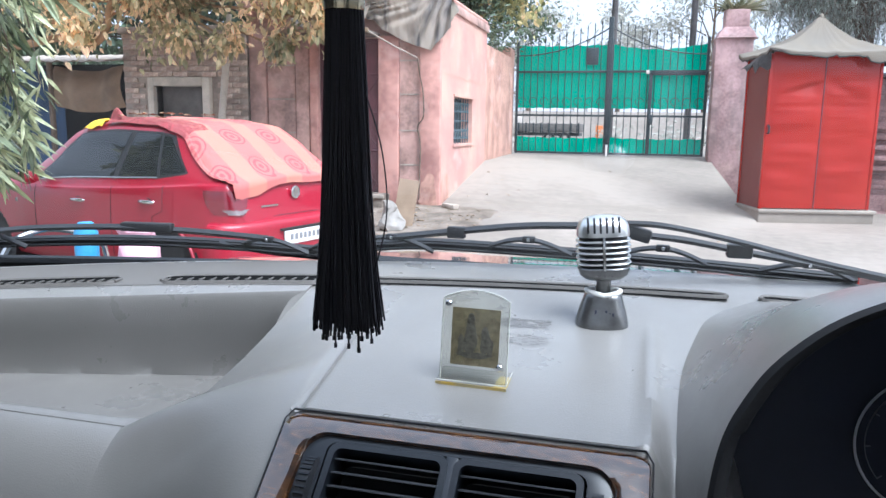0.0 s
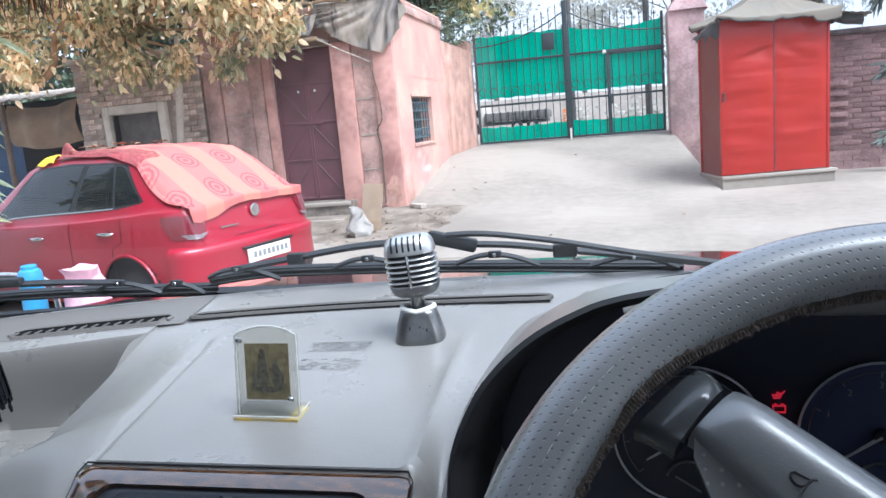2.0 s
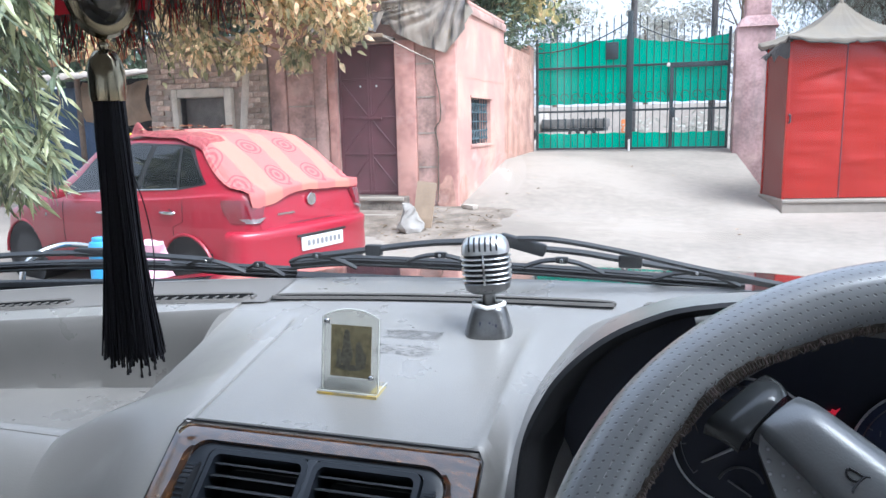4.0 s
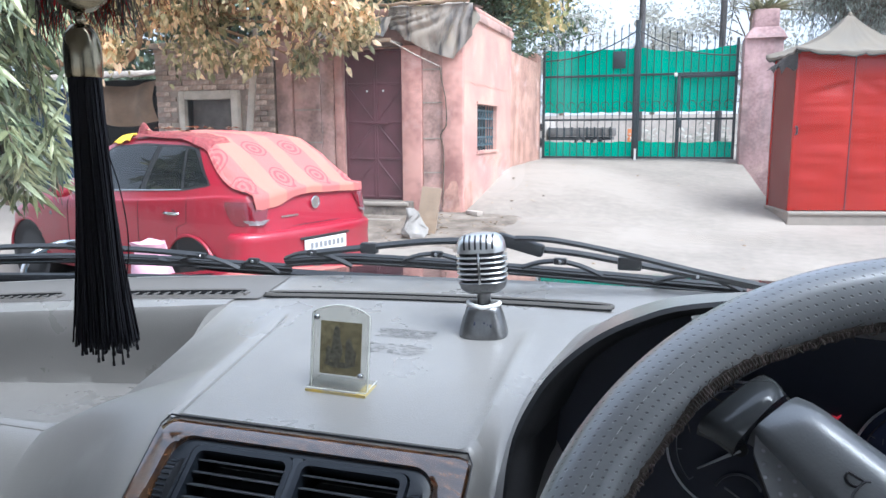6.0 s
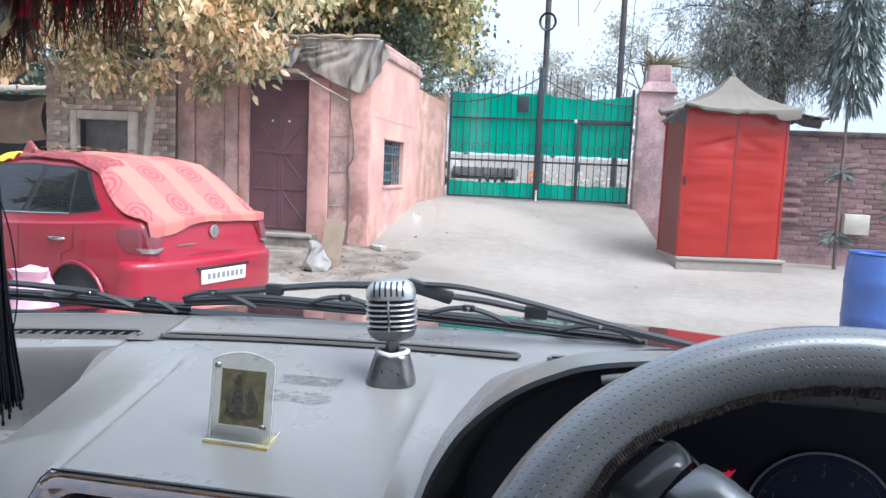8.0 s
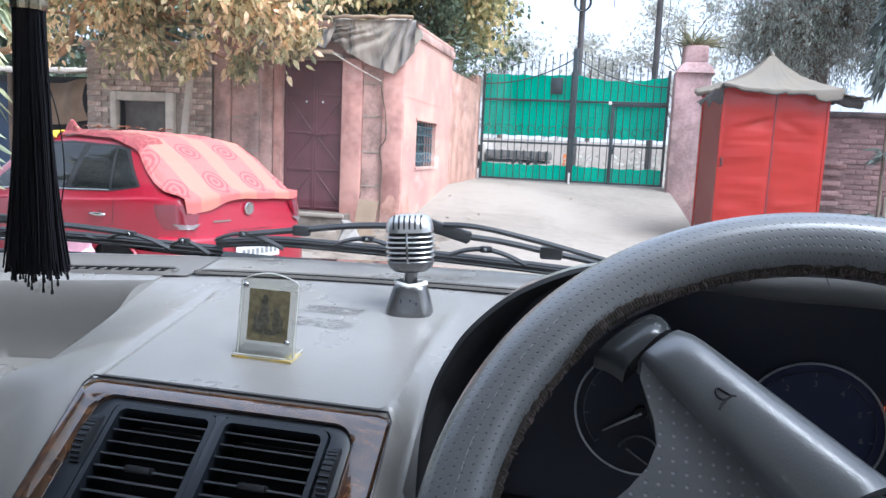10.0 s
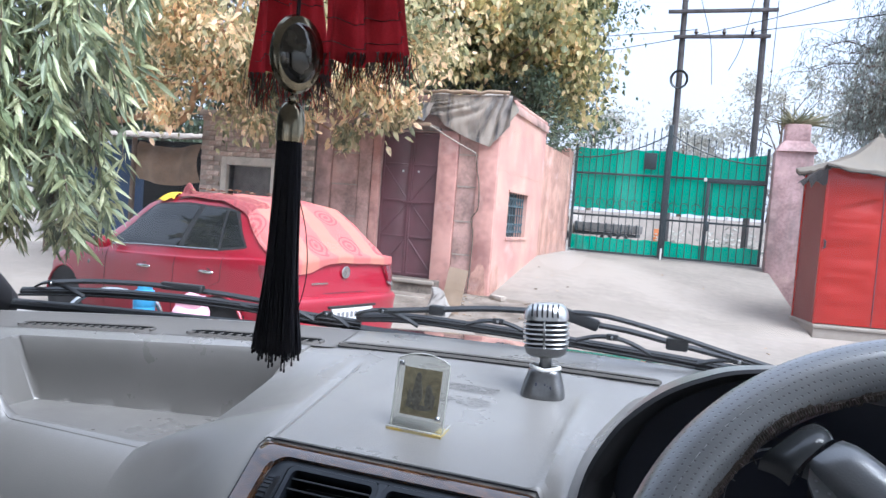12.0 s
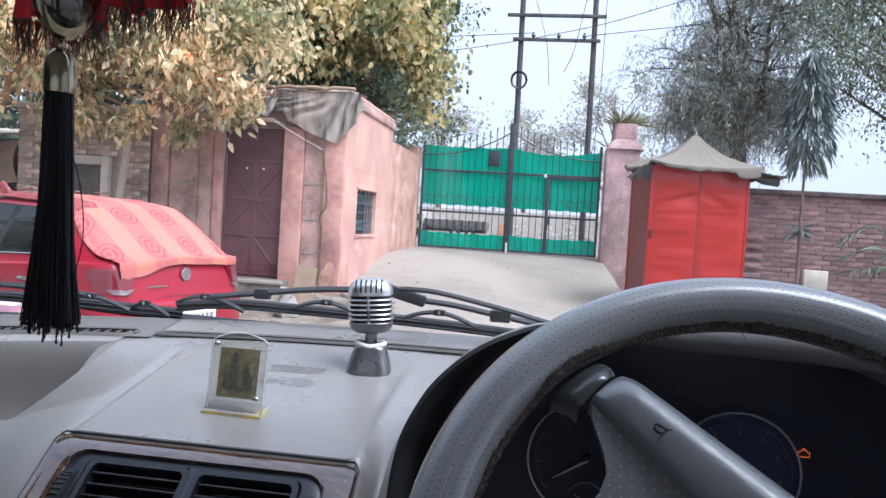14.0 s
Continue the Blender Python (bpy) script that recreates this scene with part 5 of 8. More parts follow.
rim = [(-0.02925, 0.0), (-0.02925, 0.0705)] + [(-0.02925 + 0.0585 * k / 12, 0.0705 + 0.008 * math.sin(math.pi * k / 12) ** 0.8) for k in range(1, 12)] + [(0.02925, 0.0705), (0.02925, 0.0)]
part("acrylic_edge", M().tube([LEAN @ Vector((x, 0.0035, z)) for x, z in rim], 0.0007, 6), ACRYLIC_EDGE, frame_thing, "cut edge with its glint painted pale")
part("print", M().box((-0.021, 0.0032, 0.0135), (0.0215, 0.004, 0.063), LEAN), GOLD_PRINT, frame_thing, "dull gold printed picture")
fig = M()
for cx, cz, rx, rz in ((-0.004, 0.0385, 0.0055, 0.0165), (-0.004, 0.0545, 0.0032, 0.0045), (0.009, 0.036, 0.0042, 0.012), (0.0135, 0.03, 0.003, 0.008), (-0.012, 0.031, 0.0032, 0.009), (0.0, 0.0225, 0.015, 0.0028)):
    pts = [(cx + rx * math.cos(a) * (1 + 0.2 * math.sin(3 * a + cx * 900)), cz + rz * math.sin(a)) for a in [2 * math.pi * k / 22 for k in range(22)]]
    fig.poly([LEAN @ Vector((x, 0.0029, z)) for x, z in pts], LEAN.to_3x3() @ Vector((0, 0.0005, 0)))
part("print_shape", fig, PRINT_DARK, frame_thing, "dark worn shapes on the print", smooth=0)
for x, z in ((-0.0235, 0.066), (0.0235, 0.0145)):
    part("screw", M().lathe([(0.0031, 0), (0.003, 0.0014), (0.002, 0.0024), (0.0005, 0.0027)], LEAN @ Matrix.Translation((x, -0.0002, z)) @ Matrix.Rotation(radians(90), 4, "X"), 16), CHROME, frame_thing, "domed steel screw")
FOOT = FR @ Matrix.Rotation(radians(8.5), 4, "X")
foot = part("foot", M().box((-0.031, -0.004, 0.0), (0.031, 0.022, 0.0048), FOOT, bevel=0.0006), ACRYLIC, frame_thing, "clear acrylic foot", smooth=20)
foot.visible_shadow = False
part("foot_edge", M().box((-0.031, -0.0046, 0.0002), (0.031, -0.0038, 0.0032), FOOT), ACRYLIC_FOOT, foot, "front edge with its yellow glow painted on")
part("foot_edge", M().tube([FOOT @ Vector(p) for p in ((-0.031, -0.004, 0.005), (0.031, -0.004, 0.005), (0.031, 0.022, 0.005))], 0.0005, 5), ACRYLIC_EDGE, foot)
part("foot_base", M().box((-0.0305, -0.003, -0.0006), (0.0305, 0.0215, 0.0004), FOOT), ACRYLIC_FOOT, foot, "underside in the same painted yellow")

marks = thing("glue_marks", (-0.05, 0.66, deck(0.66)), "dark glue residue left on the dashboard", "stain", kind="stuff")
for x0, y0, w, h, lines in ((-0.112, 0.736, 0.062, 0.022, 9), (-0.112, 0.696, 0.06, 0.024, 9)):
    m = M()
    for q in range(lines):
        x, y = x0 + rng.uniform(-0.003, 0.004), y0 + h * q / lines
        while x < x0 + w:
            step = rng.uniform(0.0015, 0.009)
            t = h / lines * rng.uniform(0.35, 0.75)
            if rng.random() < (0.9 if y0 > 0.72 else 0.62):
                j = rng.uniform(-0.0006, 0.0006)
                m.add([(a, b, deck(b) + 0.0005) for a, b in ((x, y + j), (x + step, y + j + rng.uniform(-0.0004, 0.0004)), (x + step * 0.9, y + j + t), (x + step * 0.15, y + j + t))], [(0, 1, 2, 3)])
            x += step
    part("smear", m, RESIDUE, marks)

# hanging ornament
TX, TY = -0.096, 0.33
tassel = thing("hanging_tassel", (TX, TY, 1.39), "long black thread tassel hanging below a brass cap and medallion", "ornament")
m = M()
for k in range(620):
    a, q = rng.uniform(0, 2 * math.pi), math.sqrt(rng.random())
    r0, r1 = 0.0078 * q, 0.0158 * q + rng.uniform(-0.0008, 0.0022)
    zb = 1.396 - rng.gauss(0, 0.0028) - (rng.uniform(0.002, 0.008) if k % 17 == 0 else 0.0)
    pts = []
    for i in range(7):
        t = i / 6
        r = r0 + (r1 - r0) * (0.55 * t + 0.45 * t ** 3)
        w = 0.0007 * math.sin(5 * t + a * 3) + 0.0012 * t * t * math.sin(a * 7 + k)
        pts.append((TX + r * math.cos(a) + w, TY + r * math.sin(a) * 0.8, 1.537 + (zb - 1.537) * t))
    m.tube(pts, 0.00048, 4)
    if k % 17 == 0:
        m.tube([pts[-1], (pts[-1][0], pts[-1][1], pts[-1][2] - 0.0022)], 0.0008, 5)
part("threads", m, THREAD, tassel, "bunch of black threads with knotted ends", smooth=80, kind="stuff")
stray = spline([(TX + 0.009, TY, 1.5), (TX + 0.017, TY, 1.475), (TX + 0.0195, TY, 1.445), (TX + 0.0125, TY, 1.415), (TX + 0.011, TY, 1.408)], 24)
part("stray_thread", M().tube(stray, 0.00035, 5), THREAD, tassel, "one thread bowed out")
part("brass_cap", M().lathe([(0.0088, 1.533), (0.0092, 1.536), (0.0092, 1.548), (0.0082, 1.554), (0.0055, 1.5585), (0.002, 1.56)], Matrix.Translation((TX, TY, 0)), 24), BRASS, tassel, "shiny brass cap")
for z, r in ((1.5615, 0.0028), (1.566, 0.002)):
    part("bead", M().lathe([(0.0005, -r), (r * 0.8, -r * 0.6), (r, 0), (r * 0.8, r * 0.6), (0.0005, r)], Matrix.Translation((TX, TY, z)), 14), BRASS, tassel)
MED = Matrix.Translation((TX + 0.001, TY, 1.5905)) @ Matrix.Rotation(radians(55), 4, "Z") @ Matrix.Rotation(radians(90), 4, "X")
part("medallion", M().lathe([(0.0005, -0.0045), (0.011, -0.0045), (0.0145, -0.003), (0.0155, 0.0), (0.0145, 0.003), (0.011, 0.0045), (0.0005, 0.0045)], MED @ Matrix.Diagonal((1.2, 1.66, 1.2, 1)), 36), BRASS, tassel, "oval brass medallion")
part("medallion_face", M().lathe([(0.012, 0.0035), (0.0115, 0.0048), (0.009, 0.0066), (0.005, 0.0078), (0.0003, 0.0082)], MED @ Matrix.Diagonal((1.2, 1.66, 1.2, 1)), 30), SMOKY, tassel, "smoky domed stone")
part("cord", M().tube([(TX, TY, 1.612), (TX, TY + 0.002, 1.7), (TX, TY - 0.01, 1.79), (TX, TY - 0.02, 1.83)], 0.0014, 6), THREAD, tassel)
gauze = thing("red_gauze_cloth", (TX, TY, 1.61), "red gauze cloth with dark fringe hanging from the mirror", "cloth")
for x0, x1, z0, ph in ((TX - 0.05, TX + 0.014, 1.579, 0.0), (TX + 0.008, TX + 0.075, 1.59, 2.0)):
    rows = []
    for i in range(24):
        t = i / 23
        row = []
        for j in range(40):
            s = j / 39
            x = x0 + (x1 - x0) * s * (0.7 + 0.3 * (1 - t)) + 0.004 * t
            fold = 0.007 * math.sin(15 * s + ph + 1.5 * t) + 0.004 * math.sin(34 * s + 2 * ph) * (0.4 + t)
            row.append((x, TY + 0.02 + fold, z0 + 0.09 * t + 0.003 * math.sin(6 * s + ph) * (1 - t)))
        rows.append(row)
    g = part("gauze_fold", M().grid(rows), RED_CLOTH, gauze, "folded red gauze", smooth=80)
    m, mr = M(), M()
    for k in range(150):
        p = Vector(rows[0][0]).lerp(Vector(rows[0][-1]), rng.random())
        p.y = TY + 0.02 + rng.uniform(-0.005, 0.005)
        way = rng.gauss(0.0, 0.007)
        (m if rng.random() < 0.7 else mr).tube([p + Vector((0, 0, 0.003)), p + Vector((way * 0.4, 0, -0.008)), p + Vector((way, 0, -rng.uniform(0.012, 0.027)))], [0.0004, 0.0003, 0.00015], 4)
    for dz in (0.012, 0.03, 0.052):
        i = int(23 * dz / 0.09)
        part("hem_stitch", M().tube([Vector(p) - Vector((0, 0.0008, 0)) for p in rows[i][1:-1]], 0.00035, 4), THREAD_BROWN, g, "dark stitched line")
    part("red_fringe", mr, RED_CLOTH, g)
    part("fringe", m, THREAD_BROWN, g, "dark brown fringe")


# ---- the yard outside ----
def lerp(a, b, t):
    return a + (b - a) * min(1.0, max(0.0, t))


def ramp_height(x, y):
    """The ramp's surface: steeper by the house wall, even along its free edge."""
    right = 0.3 + 0.128 * (y - 10.0) if y > 10 else lerp(0.0, 0.3, (y - 4.5) / 5.5)
    left = lerp(0.0, 0.43, (y - 5.0) / 4.35) if y < 9.35 else (lerp(0.43, 0.9, (y - 9.35) / 2.8) if y < 12.15 else lerp(0.9, 0.93, (y - 12.15) / 2.7))
    right = min(right, 0.93)
    return lerp(left, right, smooth01(-2.6, 1.4, x))


def ground_height(x, y):
    if y < 10:
        z = lerp(0.0, 0.3, (y - 4.5) / 5.5)
        zl = lerp(0.0, 0.43, (y - 5.0) / 4.35)
        z = lerp(zl, z, smooth01(-2.6, 1.4, x))
        if x > 1.52:
            z = lerp(0.0, 0.3, (y - 4.5) / 5.5)
    else:
        z = 0.3
    return z + 0.012 * noise.noise((x * 0.6, y * 0.6, 0)) * (1 if y > 3 else 0.3)


xs = [-300, -120, -60, -30, -16] + [-11 + 0.5 * k for k in range(45)] + [16, 30, 60, 120, 300]
ys = [-120, -40, -15, -6] + [-2 + 0.5 * k for k in range(37)] + [20, 28, 45, 80, 150, 400]
rows = [[(x, y, ground_height(x, y) + (0.6 * smooth01(15.2, 16, y) if -2.6 < x < 1.5 else (0.6 * smooth01(16, 17, y)))) for x in xs] for y in ys]
solo("ground", M().grid(rows), GROUND, "dusty pale concrete yard ground", "ground", kind="structure", smooth=60)
rows = []
for i in range(34):
    y = 9.3 + (16.2 - 9.3) * i / 33
    edge = 1.52 - 0.05 * (y - 10)
    rows.append([(x, y, ramp_height(x, y) + 0.006 + 0.006 * noise.noise((x, y, 3))) for x in [-2.56 + (edge + 2.56) * k / 24 for k in range(25)]])
    rows[-1].append((edge, y, 0.2))
    if i == 0:
        rows[0] = [(x, yy, z - 0.05) for x, yy, z in rows[0]]
solo("ramp", M().grid(rows), GROUND, "pale concrete ramp rising to the gate", "ramp", kind="structure", smooth=40)

# the pink gatehouse
FY, SX = 9.35, -2.5
house = thing("gatehouse", (-3.6, 10.8, 0.3), "small pink lime-washed gatehouse with a maroon steel door", "house")


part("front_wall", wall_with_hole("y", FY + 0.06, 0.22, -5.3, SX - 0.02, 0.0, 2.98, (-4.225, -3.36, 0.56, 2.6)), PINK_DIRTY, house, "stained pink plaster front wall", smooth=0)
part("side_wall", wall_with_hole("x", SX, 0.22, FY + 0.02, 12.15, 0.0, 3.1, (10.02, 11.16, 1.225, 1.875)), PINK_PALE, house, "pink side wall, paled for sunlight", smooth=0)
part("corner_pillar", M().box((-2.79, FY - 0.03, 0.0), (SX - 0.004, FY + 0.25, 3.02), bevel=0.02), PINK, house, "pink corner pillar with worn foot")
def worn_patch(name, corner, across, up, w, h, seed, material, label):
    """A ragged patch where the plaster has come away."""
    pts = []
    for k in range(26):
        a = 2 * math.pi * k / 26
        q = 1 + 0.45 * noise.noise((math.cos(a) * 1.7 + seed, math.sin(a) * 1.7, seed))
        pts.append(Vector(corner) + Vector(across) * (w / 2 * (1 + 0.9 * q * math.cos(a))) + Vector(up) * max(0.0, h / 2 * (0.8 + q * math.sin(a))))
    n = Vector(across).cross(Vector(up))
    return part(name, M().poly([p + n * 0.004 for p in pts], -n * 0.012), material, house, label, smooth=0)


worn_patch("worn_patch", (-2.79, FY - 0.032, 0.36), (1, 0, 0), (0, 0, 1), 0.27, 0.5, 1.0, PINK_STAINED, "stained plaster at the pillar foot")
worn_patch("worn_patch", (SX, FY + 0.0, 0.45), (0, 1, 0), (0, 0, 1), 0.5, 0.42, 4.0, PINK_STAINED, "stained plaster at the wall foot")
part("wall_crack", M().tube([(SX + 0.001, FY + 0.03 + 0.28 * k, 2.14 + 0.02 * math.sin(k * 2.3)) for k in range(11)], 0.003, 4), PINK_STAINED, house, "thin crack across the side wall")
part("wall_panel", M().box((-3.07, FY + 0.02, 0.3), (-2.79, FY + 0.07, 2.6)), PINK_DIRTY, house, smooth=0)
for z in (0.95, 1.4, 1.87, 2.3):
    part("panel_joint", M().box((-3.07, FY + 0.012, z), (-2.79, FY + 0.03, z + 0.018)), MORTAR, house)
part("door_pier", M().box((-3.36, FY - 0.02, 0.3), (-3.08, FY + 0.2, 2.62), bevel=0.012), PINK, house)
part("door_jamb", M().box((-4.345, FY - 0.01, 0.3), (-4.23, FY + 0.2, 2.6), bevel=0.01), PINK, house)
part("left_pier", M().box((-4.56, FY - 0.0, 0.2), (-4.36, FY + 0.2, 2.7), bevel=0.015), PINK_DIRTY, house)
part("wall_panel", M().box((-4.98, FY + 0.02, 0.2), (-4.57, FY + 0.07, 2.7)), PINK_DIRTY, house, smooth=0)
for z in (1.35, 1.8, 2.25):
    part("panel_joint", M().box((-4.98, FY + 0.012, z), (-4.57, FY + 0.03, z + 0.018)), MORTAR, house)
part("left_pier", M().box((-5.25, FY - 0.01, 0.1), (-5.0, FY + 0.2, 2.75), bevel=0.02), PINK_DIRTY, house)
part("roof_slab", M().box((-5.4, FY - 0.02, 2.98), (SX + 0.03, 12.2, 3.1), bevel=0.01), PINK_DIRTY, house)
part("back_wall", M().box((-5.3, 12.0, 0.0), (SX - 0.22, 12.2, 2.98)), PINK, house)
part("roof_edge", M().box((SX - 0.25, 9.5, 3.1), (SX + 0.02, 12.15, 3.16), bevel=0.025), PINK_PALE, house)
door = part("door", M().box((-4.225, FY + 0.1, 0.575), (-3.36, FY + 0.14, 2.595)), MAROON, house, "maroon painted steel double door", smooth=0)
for x in (-4.215, -3.81, -3.775, -3.375):
    part("door_stile", M().box((x - 0.012, FY + 0.085, 0.58), (x + 0.022, FY + 0.102, 2.59), bevel=0.004), MAROON, door)
for x0, x1 in ((-4.19, -3.81), (-3.755, -3.375)):
    for z in (0.6, 1.12, 1.62, 2.13, 2.55):
        part("door_rail", M().box((x0, FY + 0.085, z), (x1, FY + 0.102, z + 0.03), bevel=0.004), MAROON, door)
    for z0, z1, flip in ((1.65, 2.12, x0 < -4), (0.63, 1.1, x0 > -4), (1.15, 1.6, x0 > -4)):
        a, b = (x0, x1) if flip else (x1, x0)
        part("door_brace", M().tube([(a, FY + 0.095, z1), (b, FY + 0.095, z0)], 0.012, 6), MAROON, door)
    part("door_hole", M().lathe([(0.016, 0), (0.014, 0.004)], Matrix.Translation(((x0 + x1) / 2 + (0.1 if x0 < -4 else -0.1), FY + 0.084, 2.05)) @ Matrix.Rotation(radians(90), 4, "X"), 14), WHITE, door)
part("door_bolt", M().box((-3.88, FY + 0.06, 1.6), (-3.6, FY + 0.085, 1.635), bevel=0.006), MAROON, door)
part("canopy", M().box((-4.75, FY - 0.42, 2.615), (-3.36, FY + 0.1, 2.66), bevel=0.01), STEP, house, "thin concrete door canopy")
part("canopy_edge", M().box((-4.75, FY - 0.44, 2.625), (-3.34, FY - 0.415, 2.672), bevel=0.006), CARD, house)
# black sheet close behind the grille paints the room's darkness
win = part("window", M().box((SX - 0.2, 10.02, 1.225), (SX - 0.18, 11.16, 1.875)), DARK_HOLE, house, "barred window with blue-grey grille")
for z in (1.878, 1.19):
    part("window_ledge", M().box((SX - 0.03, 9.98, z), (SX + 0.02, 11.22, z + 0.032)), PINK_PALE, win, smooth=0)
for k in range(8):
    y = 10.06 + 1.06 * k / 7
    part("grille_bar", M().tube([(SX - 0.06, y, 1.225), (SX - 0.06, y, 1.875)], 0.009, 6), WIN_GRILLE, win)
for z in (1.3, 1.42, 1.55, 1.68, 1.8):
    part("grille_rail", M().box((SX - 0.07, 10.02, z - 0.009), (SX - 0.05, 11.16, z + 0.009)), WIN_GRILLE, win)
for k in range(7):
    y = 10.06 + 1.06 * (k + 0.5) / 7
    for z in (1.36, 1.74):
        part("grille_scroll", M().tube([(SX - 0.058, y + 0.05 * math.cos(a), z + 0.05 * math.sin(a)) for a in [2 * math.pi * i / 12 for i in range(13)]], 0.006, 5), WIN_GRILLE, win)
for k in range(3):
    top = 0.575 - 0.19 * k
    part("door_step", M().box((-4.3, FY - 0.3 * (k + 1), -0.1), (-3.2, FY - 0.3 * k + 0.1, top), bevel=0.015), STEP, house, "worn concrete step")
    part("step_nosing", M().box((-4.32, FY - 0.3 * (k + 1) - 0.03, top - 0.045), (-3.18, FY - 0.3 * k - 0.27, top + 0.004), bevel=0.01), RAMP, house)
strut = part("strut", M().tube([(-3.36, FY - 0.42, 2.64), (-3.05, FY - 0.25, 2.46), (-2.8, FY - 0.1, 2.33)], 0.009, 6), MORTAR, house, "thin bent strut with cable")
part("cable", M().tube(spline([(-2.8, FY - 0.08, 2.33), (-2.77, FY - 0.06, 2.1), (-2.73, FY - 0.06, 1.9), (-2.72, FY - 0.06, 1.6), (-2.8, FY - 0.06, 1.45), (-2.76, FY - 0.06, 1.2), (-2.78, FY - 0.05, 0.5)], 30), [0.008 + 0.006 * abs(noise.noise((k * 0.5, 3, 3))) for k in range(30)], 6), BARK, strut)
tarp = thing("roof_tarpaulin", (-3.1, FY, 2.6), "ragged grey tarpaulin draped over the gatehouse roof edge", "tarpaulin")
hem = ((-3.5, 2.83), (-3.38, 2.8), (-3.29, 2.7), (-2.96, 2.53), (-2.62, 2.42), (-2.5, 2.56), (-2.4, 2.66), (-2.36, 2.7))
rows = []
for i in range(72):
    s = i / 71
    x = -3.5 + 1.14 * s
    low = float(np.interp(x, [k[0] for k in hem], [k[1] for k in hem]))
    row = []
    for j in range(30):
        t = j / 29
        if t < 0.3:
            y, z = FY + 0.5 - 0.57 * t / 0.3, 3.12 + 0.015 * math.sin(9 * s + 5 * t)
        else:
            q = (t - 0.3) / 0.7
            fan = 26 * (x + 2.2) / (0.55 + 0.75 * q)
            fold = 0.055 * abs(math.sin(0.6 * fan + 2.5 * noise.noise((x * 2, q, 9)))) + 0.014 * noise.noise((x * 14, q * 3, 2))
            y, z = FY - 0.065 - fold * min(1.0, 3 * q) * (1 - 0.35 * q), 3.11 + (low - 3.11) * q ** 0.95
        row.append((x, y, z + 0.008 * noise.noise((x * 9, t * 9, 4))))
    rows.append(row)
part("sheet", M().grid(rows), TARP, tarp, smooth=80)
rows = []
for i in range(16):
    s = i / 15
    row = []
    for j in range(10):
        t = j / 9
        row.append((SX + 0.02 + 0.13 * math.sin(math.pi * t * 0.8) * s + 0.02 * math.sin(9 * t), FY - 0.08 + 0.42 * t, 3.13 - (0.42 - 0.3 * t) * s + 0.02 * noise.noise((s * 4, t * 4, 7))))
    rows.append(row)
part("corner_rag", M().grid(rows), CANVAS, tarp, "torn bleached corner hanging over the edge", smooth=80)
rows = []
for i in range(24):
    s = i / 23
    rows.append([(-4.45 + 1.02 * s, FY - 0.46 + 0.4 * t + 0.02 * math.sin(9 * s), 2.7 + 0.33 * t * (0.7 + 0.3 * s) + 0.035 * noise.noise((s * 6, t * 4, 2)) + 0.02 * math.sin(17 * s + 3 * t)) for t in [k / 10 for k in range(11)]])
part("sheet", M().grid(rows), TARP, tarp, "dark tarpaulin over the door canopy", smooth=80)
edge = [(-4.4 + 2.0 * k / 20, FY - 0.09 + 0.015 * noise.noise((k * 0.7, 1, 2)), 3.135 + 0.03 * noise.noise((k * 0.6, 4, 1))) for k in range(21)]
part("rolled_edge", M().tube(edge, [0.022 + 0.014 * abs(noise.noise((k * 0.9, 2, 8))) for k in range(21)], 8), CARD, tarp, "tan rolled cloth along the roof edge", smooth=80)
# low wall on to the gate
side = solo("wall_gate_side", M().box((SX - 0.3, 12.16, 0.3), (SX - 0.02, 14.62, 2.82), bevel=0.03), PINK_STAINED, "weathered pink wall beside the gate", "wall", kind="structure")
solo("gate_pillar_small", M().box((SX - 0.35, 14.62, 0.3), (SX - 0.02, 15.0, 3.0), bevel=0.02), PINK_STAINED, "pink plastered gate pillar", "pillar", kind="structure")

# the gate
GY = 14.87
gate = thing("metal_gate", (-0.6, GY, 0.93), "dark steel double gate backed with green sheeting", "gate")


def leaf(x0, x1, wicket):
    top, bot, mid, low = 3.07, 0.96, 2.55, 1.71
    for x in (x0, x1):
        part("gate_stile", M().box((x - 0.025, GY - 0.025, bot), (x + 0.025, GY + 0.025, top + (0.1 if wicket else 0.05)), bevel=0.004), GATE_STEEL, gate)
    for z in (bot + 0.02, low, mid):
        part("gate_rail", M().box((x0, GY - 0.02, z - 0.02), (x1, GY + 0.02, z + 0.02), bevel=0.003), GATE_STEEL, gate)
    n = 13
    for k in range(1, n):
        x = x0 + (x1 - x0) * k / n
        s = (x - x0) / (x1 - x0)
        if wicket:
            s = 1 - s
        h = 3.12 + 0.36 * s ** 2
        part("gate_bar", M().tube([(x, GY, bot), (x, GY, h)], 0.009, 5), GATE_STEEL, gate)
        part("spear_head", M().lathe([(0.004, 0), (0.016, 0.03), (0.001, 0.09)], Matrix.Translation((x, GY, h)), 6), GATE_STEEL, gate)
    arc = [(x0 + (x1 - x0) * k / 20, GY - 0.012, 2.86 + 0.5 * ((k / 20) if not wicket else 1 - k / 20) ** 2.2) for k in range(21)]
    part("gate_arch", M().tube(arc, 0.012, 6), GATE_STEEL, gate)
    for k in range(8):
        cx, z = x0 + (x1 - x0) * (k + 0.5) / 8, 1.98
        part("gate_scroll", M().tube([(cx + 0.075 * math.cos(a), GY - 0.014, z + 0.075 * math.sin(a)) for a in [2 * math.pi * i / 12 for i in range(10)]], 0.007, 5), GATE_STEEL, gate)


leaf(-2.43, -0.68, False)
leaf(-0.6, 1.14, True)
